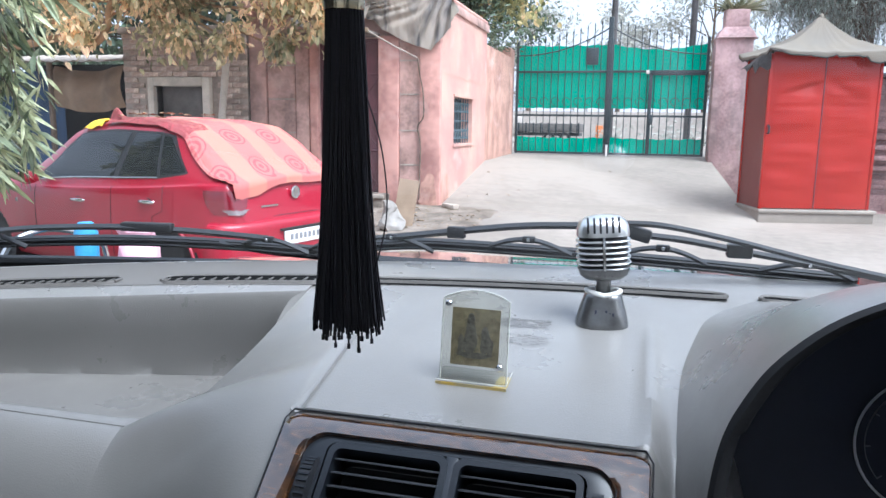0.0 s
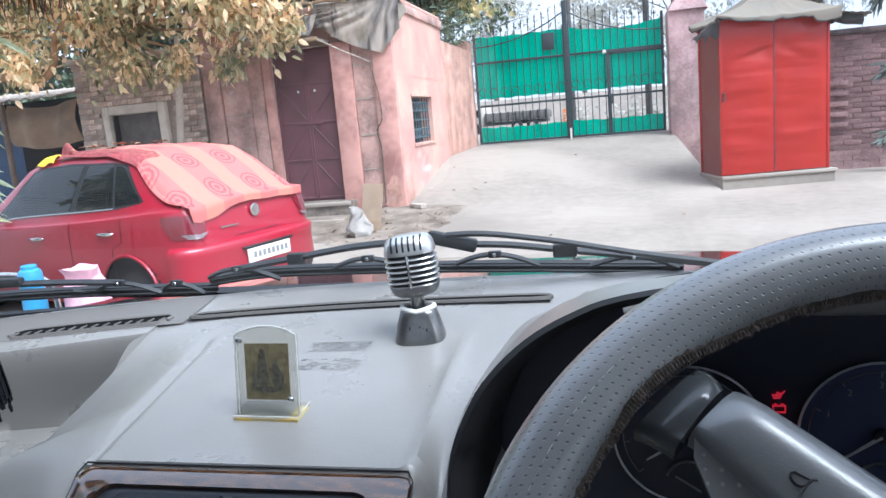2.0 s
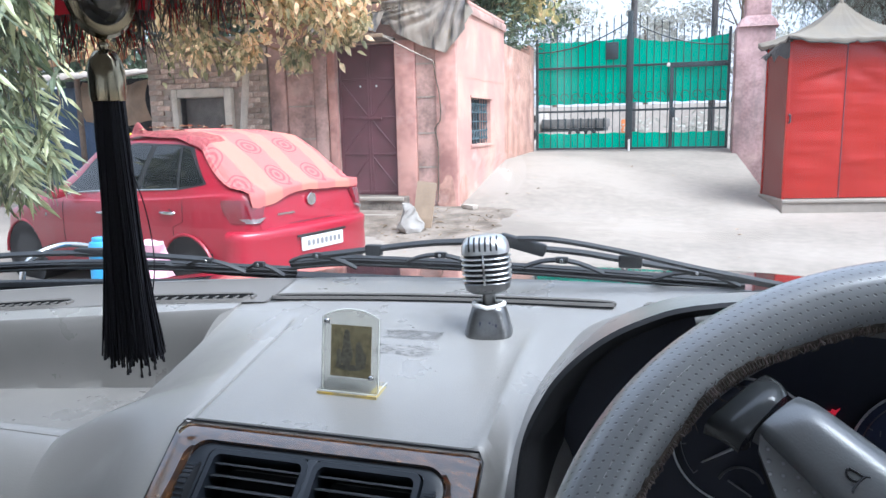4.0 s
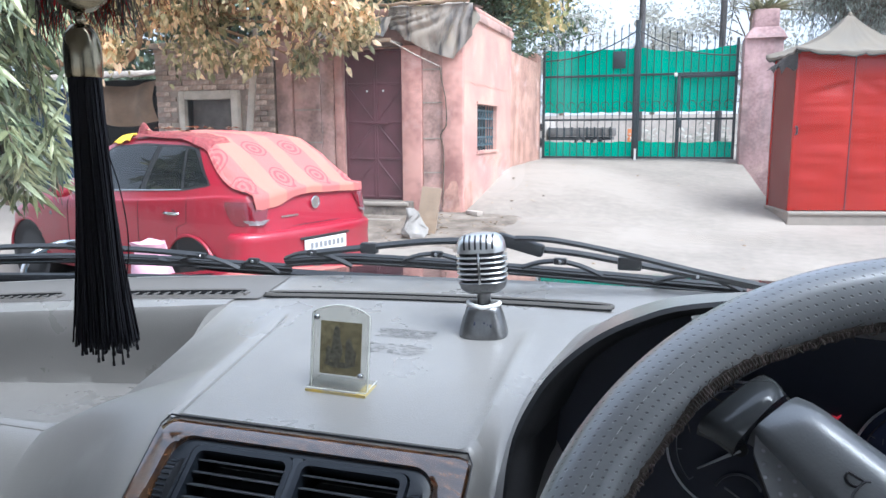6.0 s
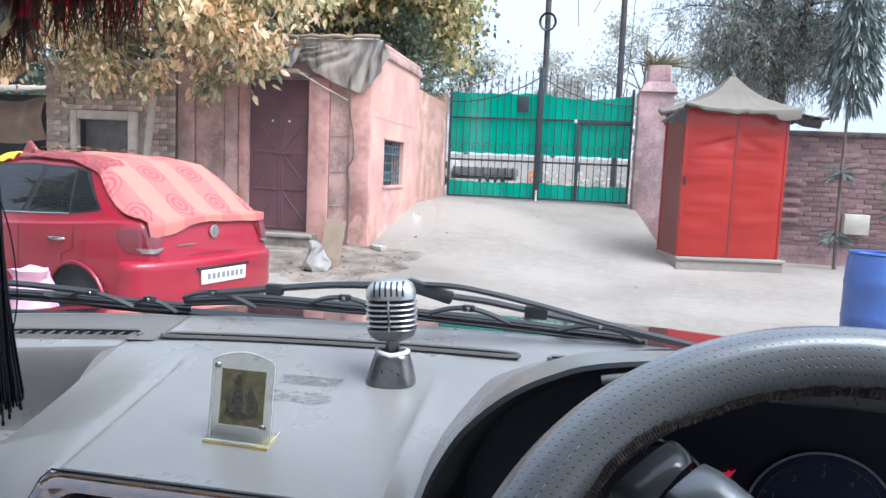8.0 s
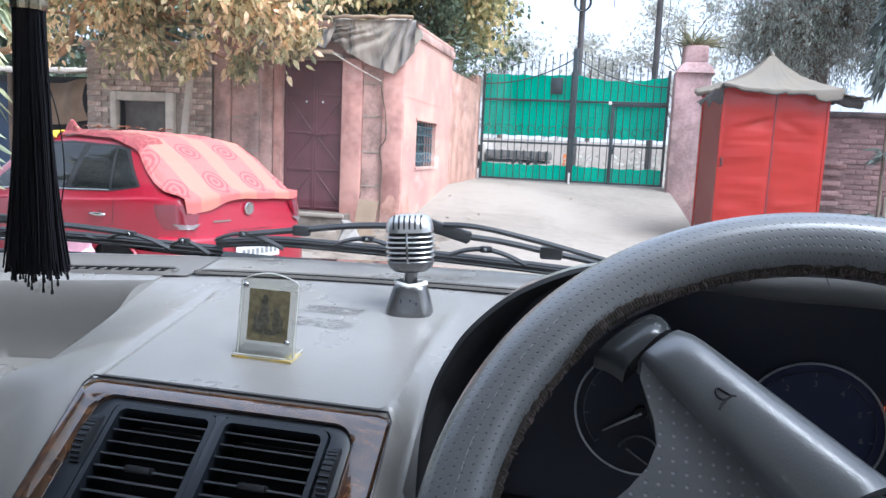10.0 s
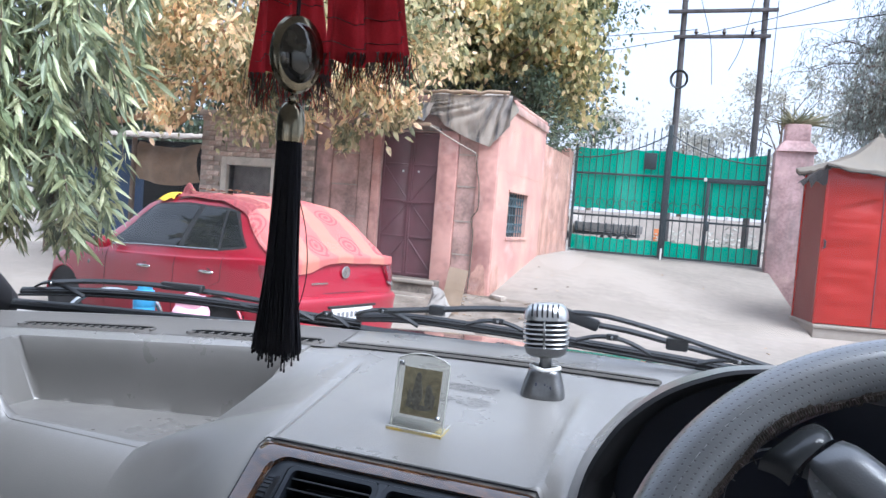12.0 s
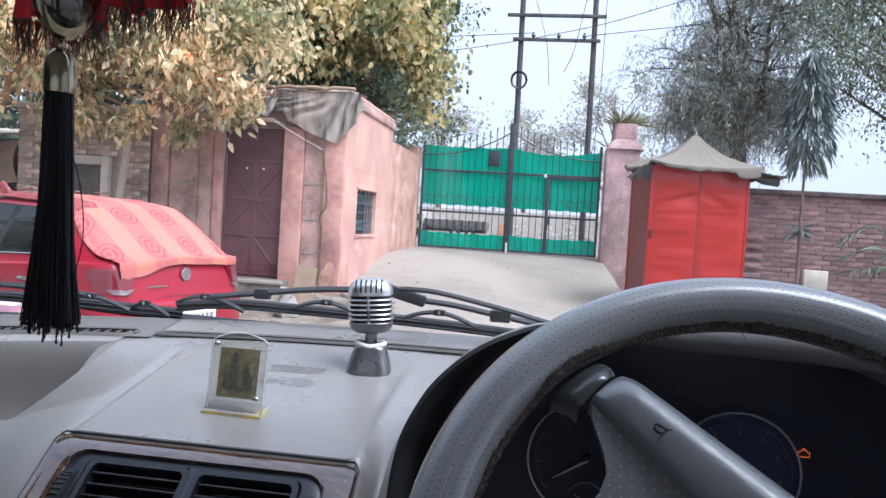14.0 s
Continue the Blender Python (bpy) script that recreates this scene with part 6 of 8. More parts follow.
part("centre_post", M().box((-0.69, GY - 0.05, 0.95), (-0.6, GY + 0.03, 3.56), bevel=0.008), GATE_STEEL, gate, "tall dark centre post")
part("drop_bolt", M().tube([(-0.63, GY - 0.06, 0.93), (-0.63, GY - 0.06, 1.15)], 0.02, 8), WHITE, gate)
for x in (0.13,):
    part("wicket_frame", M().box((x - 0.03, GY - 0.05, 0.96), (x + 0.04, GY - 0.01, 2.52), bevel=0.004).box((x, GY - 0.05, 2.475), (1.14, GY - 0.01, 2.54), bevel=0.004), GATE_STEEL, gate, "wicket door frame")
part("padlock", M().box((0.04, GY - 0.07, 2.5), (0.1, GY - 0.03, 2.57), bevel=0.01), WHITE, gate, "pale padlock")
part("latch", M().box((0.12, GY - 0.08, 1.55), (0.2, GY - 0.04, 1.74), bevel=0.01), GATE_STEEL, gate)
part("letter_plate", M().box((-1.1, GY - 0.02, 2.68), (-0.86, GY + 0.01, 3.0), bevel=0.005), GATE_STEEL, gate, "dark rectangular plate")


def sheet(x0, x1, z0, z1, sag, dy):
    rows = []
    for i in range(12):
        t = i / 11
        rows.append([(x0 + (x1 - x0) * k / 24, GY + dy + 0.012 * math.sin(k * 0.9 + t * 2), z0 + (z1 - z0) * t - sag * math.sin(math.pi * k / 24) * t + 0.01 * math.sin(k * 1.3)) for k in range(25)])
    return M().grid(rows)


for x0, x1 in ((-2.42, -0.69), (-0.61, 1.13)):
    part("green_sheet", sheet(x0, x1, 1.85, 3.06, 0.1 if x0 > -1 else 0.02, 0.035), GREEN_SHEET, gate, "bright green shade sheeting", smooth=80)
    part("green_sheet", sheet(x0, x1, 0.98, 1.29, 0.02, 0.035), GREEN_SHEET, gate, smooth=80)

pillar = thing("gate_pillar", (1.55, 14.7, 0.3), "pink plastered gate pillar with a planted cap", "pillar")
part("shaft", M().box((1.22, 14.45, 0.2), (1.86, 15.05, 3.12), bevel=0.03), PINK_GREY, pillar, "stained pink shaft")
part("neck", M().lathe([(0.36, 3.1), (0.3, 3.22), (0.22, 3.3), (0.215, 3.6), (0.17, 3.61)], Matrix.Translation((1.57, 14.75, 0)) @ Matrix.Rotation(radians(0), 4, "Z"), 24, power=8.0), PINK_GREY, pillar, "narrow plastered neck")

# poles and wires
poles = thing("power_pole", (0.1, 16.4, 0.9), "twin rusty power poles with cross arms and insulators", "power pole")
for x in (-0.66, 0.93):
    part("pole", M().tube([(x, 16.4, 0.9), (x, 16.4, 4.0), (x - 0.03, 16.4, 7.4)], [0.072, 0.065, 0.058], 10), POLE, poles)
for z, x0, x1 in ((5.62, -0.85, 1.05), (6.15, -1.0, 1.15), (6.72, -0.75, 1.0)):
    part("cross_arm", M().box((x0, 16.27, z - 0.035), (x1, 16.34, z + 0.035), bevel=0.006), POLE, poles)
for x in (-0.4, 0.15, 0.7):
    part("insulator", M().lathe([(0.02, -0.2), (0.05, -0.17), (0.03, -0.13), (0.055, -0.09), (0.03, -0.05), (0.015, 0)], Matrix.Translation((x, 16.25, 6.68)), 12), PORCELAIN, poles)
    part("insulator", M().lathe([(0.02, 0), (0.05, 0.04), (0.03, 0.08), (0.02, 0.12)], Matrix.Translation((x, 16.25, 5.65)), 12), PORCELAIN, poles)
for k in range(4):
    part("wire_coil", M().tube([(-0.66 + (0.15 + 0.01 * k) * math.cos(a), 16.29 - 0.01 * k, 4.72 + (0.17 + 0.008 * k) * math.sin(a)) for a in [2 * math.pi * i / 20 for i in range(21)]], 0.012, 5), RUBBER, poles)
wires = thing("overhead_wire", (0, 16.3, 5.6), "thin black overhead wires", "wire", kind="stuff")
for pts in (((-14, 18, 5.0), (-5, 17, 5.2), (0.15, 16.25, 5.75), (4, 15, 6.6), (14, 12, 9)), ((-14, 18, 5.8), (-5, 17, 5.7), (-0.4, 16.25, 5.75)), ((0.7, 16.25, 5.7), (6, 15.5, 6.3), (16, 14, 8)), ((-0.4, 16.2, 6.5), (-0.1, 16.2, 5.5), (0.0, 16.2, 4.6)), ((0.7, 16.2, 6.5), (0.5, 16.2, 5.4), (0.3, 16.2, 4.9)), ((1.13, 16.2, 6.6), (1.1, 16.2, 4.0), (0.95, 16.2, 2.8))):
    part("wire", M().tube(spline(pts, 24), 0.009, 4), RUBBER, wires)

# red booth
BX, BY, BA = 1.552, 10.256, radians(13)
BO = Matrix.Translation((BX, BY, 0.0)) @ Matrix.Rotation(BA, 4, "Z")
W_, D_, Z0, Z1 = 1.37, 0.75, 0.475, 2.33
booth = thing("guard_booth", BO @ Vector((0.75, 0.6, 0.3)), "red painted sheet-metal booth with a grey canvas roof", "booth")
part("plinth", M().box((-0.02, -0.05, 0.2), (W_ + 0.08, D_ + 0.05, Z0 - 0.045), BO, bevel=0.015), GROUND, booth, "pale concrete plinth")
part("sill", M().box((-0.03, -0.075, Z0 - 0.05), (W_ + 0.1, D_ + 0.05, Z0 - 0.004), BO, bevel=0.012), RAMP, booth, "pale concrete sill")


def sheet_metal(p0, p1, z0, z1, bulge, seed):
    """One dented sheet between two uprights."""
    a, b = Vector(p0), Vector(p1)
    nrm = Vector((b.y - a.y, a.x - b.x)).normalized()
    rows = []
    for i in range(80):
        t = i / 79
        row = []
        for j in range(22):
            s = j / 21
            q = a.lerp(b, s)
            e = math.sin(math.pi * s) * math.sin(math.pi * t)
            ripple = 0.32 * noise.noise((s * 0.8 + seed, t * 14, 2)) + 0.12 * noise.noise((s * 1.5, t * 34, seed))
            below = 0.715 + 0.1 * s - t
            buckle = (1.3 * math.exp(-below / 0.06) if below > 0 else 1.3 * max(0.0, 1 + below / 0.02)) * smooth01(0.05, 0.85, s) if seed < 3 else 0.4 * math.exp(-(((t - 0.74 + 0.16 * (s - 0.5)) / 0.035) ** 2)) * smooth01(0.1, 0.7, 1 - s)
            d = bulge * (0.25 + 0.5 * noise.noise((s * 0.9 + seed, t * 1.3, seed)) + ripple - buckle) * min(1.0, e * 3)
            row.append(BO @ Vector((q.x + nrm.x * d, q.y + nrm.y * d, z0 + (z1 - z0) * t)))
        rows.append(row)
    return M().grid(rows)


for x0, x1, sd in ((0.02, 0.675, 1.0), (0.69, W_ - 0.02, 5.0)):
    part("door_leaf", sheet_metal((x0, -0.012), (x1, -0.012), Z0 + 0.01, Z1 + 0.12, 0.042, sd), RED_BOOTH, booth, "dented red door leaf", smooth=80)
part("side_panel", sheet_metal((0.0, D_), (0.0, 0.0), Z0, Z1 + 0.1, 0.012, 9.0), RED_RUST_SHADE, booth, "dull rusty red side sheet, darkened for shade", smooth=80)
part("side_panel", sheet_metal((W_, 0.0), (W_, D_), Z0, Z1 + 0.1, 0.012, 12.0), RED_RUST_SHADE, booth, "dull rusty red side sheet, darkened for shade", smooth=80)
part("back_panel", sheet_metal((W_, D_), (0.0, D_), Z0, Z1 + 0.1, 0.012, 15.0), RED_BOOTH, booth, smooth=80)
for x, y in ((0, 0), (W_, 0), (0, D_), (W_, D_)):
    part("upright", M().box((x - 0.018, y - 0.02, Z0), (x + 0.018, y + 0.02, Z1 + 0.1), BO, bevel=0.004), RED_BOOTH, booth)
part("meeting_strip", M().box((0.677, -0.02, Z0 + 0.01), (0.685, -0.008, Z1 + 0.1), BO), MAROON, booth)
part("door_handle", M().tube([BO @ Vector(p) for p in ((0.02, -0.02, 1.44), (0.02, -0.06, 1.45), (0.02, -0.06, 1.53), (0.02, -0.02, 1.54))], 0.012, 8), GATE_STEEL, booth, "dark door handle")
rows = []
nn = 128
for t, h in ((0.0, 2.96), (0.06, 2.925), (0.12, 2.87), (0.2, 2.81), (0.3, 2.745), (0.4, 2.68), (0.5, 2.635), (0.6, 2.6), (0.7, 2.565), (0.8, 2.538), (0.94, 2.51), (1.0, 2.503), (1.01, 2.49), (1.006, 2.472), (1.0, 2.455)):
    row = []
    for i in range(nn):
        a = 2 * math.pi * i / nn + math.pi / 4
        c, s = math.cos(a), math.sin(a)
        q = max(abs(c), abs(s))
        corner = min(abs(c), abs(s)) / q
        rx, ry = (W_ / 2 + 0.085) * c / q, (D_ / 2 + 0.16) * s / q
        sag = -0.08 * (1 - corner ** 3) * t * (1 - 0.3 * t)
        rag = (0.05 * noise.noise((i * 0.19, 3, 0)) + 0.04 * noise.noise((i * 0.65, 5, 0)) - 0.09 * smooth01(0.3, 0.55, rx) * (ry < 0)) * (h < 2.48)
        fold = 0.05 * t * (1 - 0.45 * t) * (0.5 - abs(noise.noise((c * 2.6, s * 2.6, 0.4 * t)))) + 0.018 * noise.noise((c * 7, s * 7, 2 * t)) * t
        row.append(BO @ Vector((W_ / 2 + 0.05 * (1 - t) + rx * t, D_ / 2 + ry * t, h + sag + rag + fold - 0.012 + 0.01 * noise.noise((rx * 9 * t, ry * 9 * t, 1)))))
    rows.append(row)
part("canvas_roof", M().grid(rows, closed=True), CANVAS, booth, "tent-like beige-grey canvas roof with ragged hem", smooth=50)
# black cord under the hem paints the roof edge's shadow
part("hem", M().tube([p - Vector((0, 0, 0.004)) for p in rows[-1] + rows[-1][:1]], 0.009, 6), CANVAS_DARK, booth, "frayed hem, black for the shadow beneath it", smooth=60)
flap = []
for k in range(13):
    u = k / 12
    flap.append([BO @ Vector((W_ + 0.04 + 0.44 * u, -0.16 + 0.34 * v + 0.03 * noise.noise((u * 4, v * 3, 7)), 2.43 - 0.05 * u - 0.13 * v * (1 - v) * u + 0.05 * noise.noise((u * 5, v * 4, 1)))) for v in [q / 6 for q in range(7)]])
part("loose_flap", M().grid(flap), CANVAS, booth, "torn end of the canvas sticking out", smooth=60)
lump = M().lathe([(0.01, -0.2), (0.06, -0.17), (0.075, -0.05), (0.06, 0.08), (0.065, 0.16), (0.01, 0.2)], BO @ Matrix.Translation((W_ + 0.24, -0.02, 2.34)) @ Matrix.Rotation(radians(97), 4, "Y"), 18)
lump.v = [(x + 0.05 * noise.noise((x * 9, y * 9, z * 9)), y, z + 0.05 * noise.noise((x * 11, y * 11, z * 11 + 4))) for x, y, z in lump.v]
drape = []
for k in range(9):
    u = k / 8
    drape.append([BO @ Vector((-0.08 - 0.26 * u * v, -0.2 + 0.3 * u + 0.04 * noise.noise((u * 6, v * 5, 2)), 2.43 - (0.2 + 0.1 * noise.noise((u * 9, 0, 4))) * v + 0.03 * noise.noise((u * 7, v * 7, 9)))) for v in [q / 5 for q in range(6)]])
part("torn_corner", M().grid(drape), CANVAS_DARK, booth, "tattered corner of the canvas hanging down", smooth=60)
part("rolled_canvas", lump, CANVAS_DARK, booth, "dark bundle of rolled canvas under the flap", smooth=60)
part("roof_peak", M().lathe([(0.03, 2.93), (0.025, 2.97), (0.005, 2.99)], BO @ Matrix.Translation((W_ / 2 + 0.05, D_ / 2, -0.012)), 10), CANVAS, booth)

# brick wall on the far side of the yard
wall_r = thing("wall_brick_east", (6, 11.9, 0.3), "weathered pink-washed brick boundary wall", "wall", kind="structure")
part("core", M().box((2.6, 11.93, 0.1), (16, 12.15, 2.22)), MORTAR_PINK, wall_r, smooth=0)
part("coping", M().box((2.6, 11.86, 2.22), (16, 12.18, 2.3), bevel=0.02), COPING, wall_r, "blackened cement coping")
pale_brick = M().box((0, 0, 0), (0.229, 0.03, 0.067), bevel=0.006).mesh("brick")
pale_brick.materials.append(BRICK_PINK)
m, placed = M(), 0
for r in range(26):
    z = 0.28 + 0.0745 * r
    x = 2.62 - 0.12 * (r % 2)
    while x < 9.5:
        if x > 2.5 and rng.random() > 0.04:
            y = 11.915 + rng.uniform(-0.006, 0.014)
            if x < 5.9 and z > 0.55 and placed < 300:
                ob = new("brick", pale_brick)
                ob.parent = wall_r
                ob.matrix_parent_inverse = WORLD_OF[wall_r].inverted()
                ob.matrix_basis = pose(x, y, z, 0, rng.uniform(-1.2, 1.2), 0)
                placed += 1
            else:
                m.box((x, y, z), (x + 0.229, y + 0.03, z + 0.067))
        x += 0.238
part("bricks", m, BRICK_PINK, wall_r, kind="stuff", smooth=0)
for r in range(5):
    z = 0.92 + 0.149 * r
    part("toothing_brick", M().box((3.22 + 0.03 * (r % 2), 11.87, z), (3.49, 11.95, z + 0.066), bevel=0.006), BRICK_PINK, wall_r)
part("wall_box", M().box((4.11, 11.8, 0.79), (4.46, 11.92, 1.09), bevel=0.01), PALE_PAINT, wall_r, "pale box on the wall")

# small drum by the drive
DX, DY = 2.79, 7.0
barrel = thing("plastic_drum", (DX, DY, ground_height(DX, DY)), "small blue plastic drum standing in the yard", "drum")
DRUM = Matrix.Translation((DX, DY, ground_height(DX, DY) - 0.01))
part("body", M().lathe([(0.2, 0.0), (0.22, 0.03), (0.225, 0.22), (0.232, 0.245), (0.225, 0.27), (0.225, 0.52), (0.232, 0.545), (0.225, 0.57), (0.22, 0.76), (0.195, 0.81), (0.18, 0.79)], DRUM, 40), BLUE_DRUM, barrel)
part("rim", M().tube([DRUM @ Vector((0.2 * math.cos(a), 0.2 * math.sin(a), 0.81)) for a in [2 * math.pi * i / 36 for i in range(37)]], 0.012, 8), BLUE_DRUM, barrel)

# brick outhouse with a window, and the lean-to beside it
BYY = 9.3
brick_house = thing("brick_outhouse", (-6.3, 9.6, 0.0), "rough brick outhouse with a pale framed window", "house")
part("core", wall_with_hole("y", BYY + 0.03, 0.25, -7.25, -5.28, -0.1, 2.72, (-6.72, -5.92, 0.9, 2.02)), MORTAR, brick_house, smooth=0)
fr = part("window", M().box((-6.72, BYY + 0.16, 0.9), (-5.92, BYY + 0.2, 2.02)), SHUTTER, brick_house, "grey shuttered window in a pale frame", smooth=0)
for lo, hi in (((-6.82, 0.88), (-6.72, 2.1)), ((-5.94, 0.88), (-5.82, 2.1)), ((-6.72, 1.98), (-5.94, 2.1))):
    part("window_frame", M().box((lo[0], BYY - 0.05, lo[1]), (hi[0], BYY + 0.2, hi[1]), bevel=0.012), PALE_PAINT, fr)
part("roof_slab", M().box((-7.3, BYY - 0.03, 2.72), (-5.25, 11.5, 2.8), bevel=0.01), MORTAR, brick_house)
brick_mesh = M().box((0, 0, 0), (0.222, 0.03, 0.066), bevel=0.005).mesh("brick")
brick_mesh.materials.append(BRICK)
count = 0
for r in range(19):
    z = 1.28 + 0.0755 * r
    x = -7.24 - 0.115 * (r % 2)
    while x < -5.42:
        if x > -7.25 and not (-6.84 - 0.2 < x < -5.79 and z < 2.08) and count < 300:
            ob = new("brick", brick_mesh)
            ob.parent = brick_house
            ob.matrix_parent_inverse = WORLD_OF[brick_house].inverted()
            ob.matrix_basis = pose(x + rng.uniform(-0.008, 0.008), BYY - 0.0 + rng.uniform(-0.006, 0.012), z + rng.uniform(-0.003, 0.003), 0, rng.uniform(-1.5, 1.5), 0)
            count += 1
        x += 0.234
m = M()
for r in range(17):
    z = 0.0 + 0.0755 * r
    x = -7.24 - 0.115 * (r % 2)
    while x < -5.42:
        if x > -7.25 and not (-6.84 - 0.2 < x < -5.79 and z > 0.85):
            m.box((x, BYY, z), (x + 0.222, BYY + 0.03, z + 0.066))
        x += 0.234
part("lower_bricks", m, BRICK, brick_house, kind="stuff", smooth=0)
post = solo("white_post", M().tube([(-5.72, 9.05, 0.0), (-5.53, 9.05, 1.43), (-5.45, 9.05, 2.05), (-5.38, 9.05, 2.62), (-5.36, 9.06, 2.9)], [0.05, 0.048, 0.05, 0.042, 0.035], 10), PALE_PAINT, "pale weathered post before the brick wall", "post")
lean = thing("lean_to", (-8.6, 9.8, 0.0), "dark lean-to hung with brown sacking and blue tarpaulin", "shelter")
rows = [[(-9.9 + 2.7 * k / 20, 8.9 + 1.8 * t, 2.3 + 0.25 * t + 0.02 * math.cos(k * 3.1)) for k in range(21)] for t in (0, 1)]
part("tin_roof", M().grid(rows), MORTAR, lean, "corrugated tin roof")
# black sheet in place of the shade under the roof
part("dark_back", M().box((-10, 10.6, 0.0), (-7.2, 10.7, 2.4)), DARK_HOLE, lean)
rows = [[(-8.5 + 1.22 * k / 14, 9.38 + 0.06 * math.sin(k * 0.9) - 0.12 * math.sin(math.pi * t), 2.28 - 0.6 * t - 0.08 * math.sin(math.pi * k / 14)) for k in range(15)] for t in [i / 8 for i in range(9)]]
part("sacking", M().grid(rows), TARP_BROWN, lean, "brown sacking", smooth=80)
rows = [[(-9.9 + 1.5 * k / 14, 9.4 + 0.06 * math.sin(k * 1.1), 2.2 - 1.6 * t) for k in range(15)] for t in [i / 6 for i in range(7)]]
part("blue_sheet", M().grid(rows), TARP_BLUE, lean, "dark blue tarpaulin", smooth=80)
for x in (-9.9, -8.2):
    part("prop", M().tube([(x, 8.95, 0.0), (x, 8.95, 2.3)], 0.04, 8), BARK, lean)

# sack, board and litter by the steps
sack = thing("rubbish_sack", (-2.7, 7.9, 0.3), "crumpled white woven sack leaning by the steps", "sack")
m = M().lathe([(0.1, 0.0), (0.13, 0.015), (0.14, 0.06), (0.125, 0.11), (0.115, 0.16), (0.1, 0.21), (0.085, 0.26), (0.07, 0.3), (0.05, 0.33), (0.01, 0.32)], Matrix.Translation((-2.7, 7.9, ground_height(-2.7, 7.9))), 26)
m.v = [(x + 0.09 * noise.noise((x * 7, y * 7, z * 7)) + 0.03 * noise.noise((x * 22, y * 22, z * 22)), y + 0.08 * noise.noise((x * 9, y * 9, z * 9 + 5)), z + 0.03 * noise.noise((x * 8, y * 8, 3)) * (z > 0.45)) for x, y, z in m.v]
part("bag", m, SACK, sack)
board = solo("leaning_board", M().box((-0.12, -0.01, 0), (0.12, 0.01, 0.55), Matrix.Translation((-2.62, 8.12, ground_height(-2.62, 8.12))) @ Matrix.Rotation(radians(-10), 4, "X") @ Matrix.Rotation(radians(6), 4, "Y")), CARD, "brown board leaning behind the sack", "board")
m = M()
for k in range(80):
    x, y = rng.uniform(-4.5, 1.2), rng.uniform(6.5, 13.5)
    if rng.random() < 0.6:
        x, y = rng.gauss(-2.3, 0.5), rng.uniform(7.2, 11.5)
    if x < -2.45 and y > 9.2:
        continue
    z = (ramp_height(x, y) + 0.016) if y > 9.3 else ground_height(x, y) + 0.016
    a, s = rng.uniform(0, 6.3), rng.uniform(0.012, 0.035)
    m.add([(x + s * math.cos(a), y + s * math.sin(a), z), (x - 0.4 * s * math.sin(a), y + 0.4 * s * math.cos(a), z + 0.012), (x - s * math.cos(a), y - s * math.sin(a), z), (x + 0.4 * s * math.sin(a), y - 0.4 * s * math.cos(a), z + 0.01)], [(0, 1, 2, 3)])
rows = []
for i in range(38):
    row = []
    for k in range(44):
        x, y = -4.7 + 3.1 * k / 43, 7.35 + 1.98 * i / 37
        edge = min(1.0, 2.2 * min(x + 4.7, -1.6 - x, (y - 7.35) * 0.8) - 0.25 + 0.55 * noise.noise((x * 1.7, y * 1.7, 4)) + 0.2 * noise.noise((x * 6, y * 6, 2)))
        row.append((x, y, ground_height(x, y) - 0.02 + 0.03 * smooth01(-0.05, 0.2, edge) + 0.006 * noise.noise((x * 5, y * 5, 8))))
    rows.append(row)
solo("dirt_patch", M().grid(rows), DIRT, "brown trodden dirt before the gatehouse steps", "ground", kind="structure", smooth=60)
for k in range(260):
    x, y = rng.uniform(-4.4, -1.9), rng.uniform(7.6, 9.15)
    if y > 8.3 and -4.35 < x < -3.15:
        continue
    z, a, q = ground_height(x, y) + 0.02, rng.uniform(0, 6.3), rng.uniform(0.01, 0.03)
    m.add([(x + q * math.cos(a), y + q * math.sin(a), z), (x - 0.45 * q * math.sin(a), y + 0.45 * q * math.cos(a), z + 0.01), (x - q * math.cos(a), y - q * math.sin(a), z), (x + 0.45 * q * math.sin(a), y - 0.45 * q * math.cos(a), z + 0.008)], [(0, 1, 2, 3)])
solo("fallen_leaves", m, LEAF_DRY, "scattered dry fallen leaves on the ground", "leaves", kind="stuff")
solo("loose_brick", M().box((-0.12, -0.05, 0), (0.12, 0.05, 0.06), pose(-2.32, 9.2, ramp_height(-2.32, 9.2) + 0.005, 0, 0, -35), bevel=0.006), MORTAR, "grey loose brick on the ground", "brick")

# ---- the parked red hatchback ----
HEAD_A = radians(75)
car_fwd = Vector((-math.sin(HEAD_A), math.cos(HEAD_A), 0))
car_left = Vector((-car_fwd.y, car_fwd.x, 0))
CAR_AT = Vector((-2.73, 5.68, 0.03))
CAR = Matrix(((car_fwd.x, car_left.x, 0, CAR_AT.x), (car_fwd.y, car_left.y, 0, CAR_AT.y), (0, 0, 1, CAR_AT.z), (0, 0, 0, 1)))


def curve1(knots):
    xs, ys = zip(*knots)
    return lambda u: float(np.interp(u, xs, ys))


def eased(knots, r=0.06):
    f = curve1(knots)
    return lambda u: (f(u - r) + f(u - r / 2) + f(u) + f(u + r / 2) + f(u + r)) / 5


half_w = eased([(-0.1, 0.42), (0.0, 0.52), (0.03, 0.62), (0.09, 0.71), (0.25, 0.775), (0.6, 0.82), (1.3, 0.84), (2.6, 0.835), (3.2, 0.8), (3.6, 0.73), (3.85, 0.58), (3.95, 0.42), (4.05, 0.3)], 0.03)
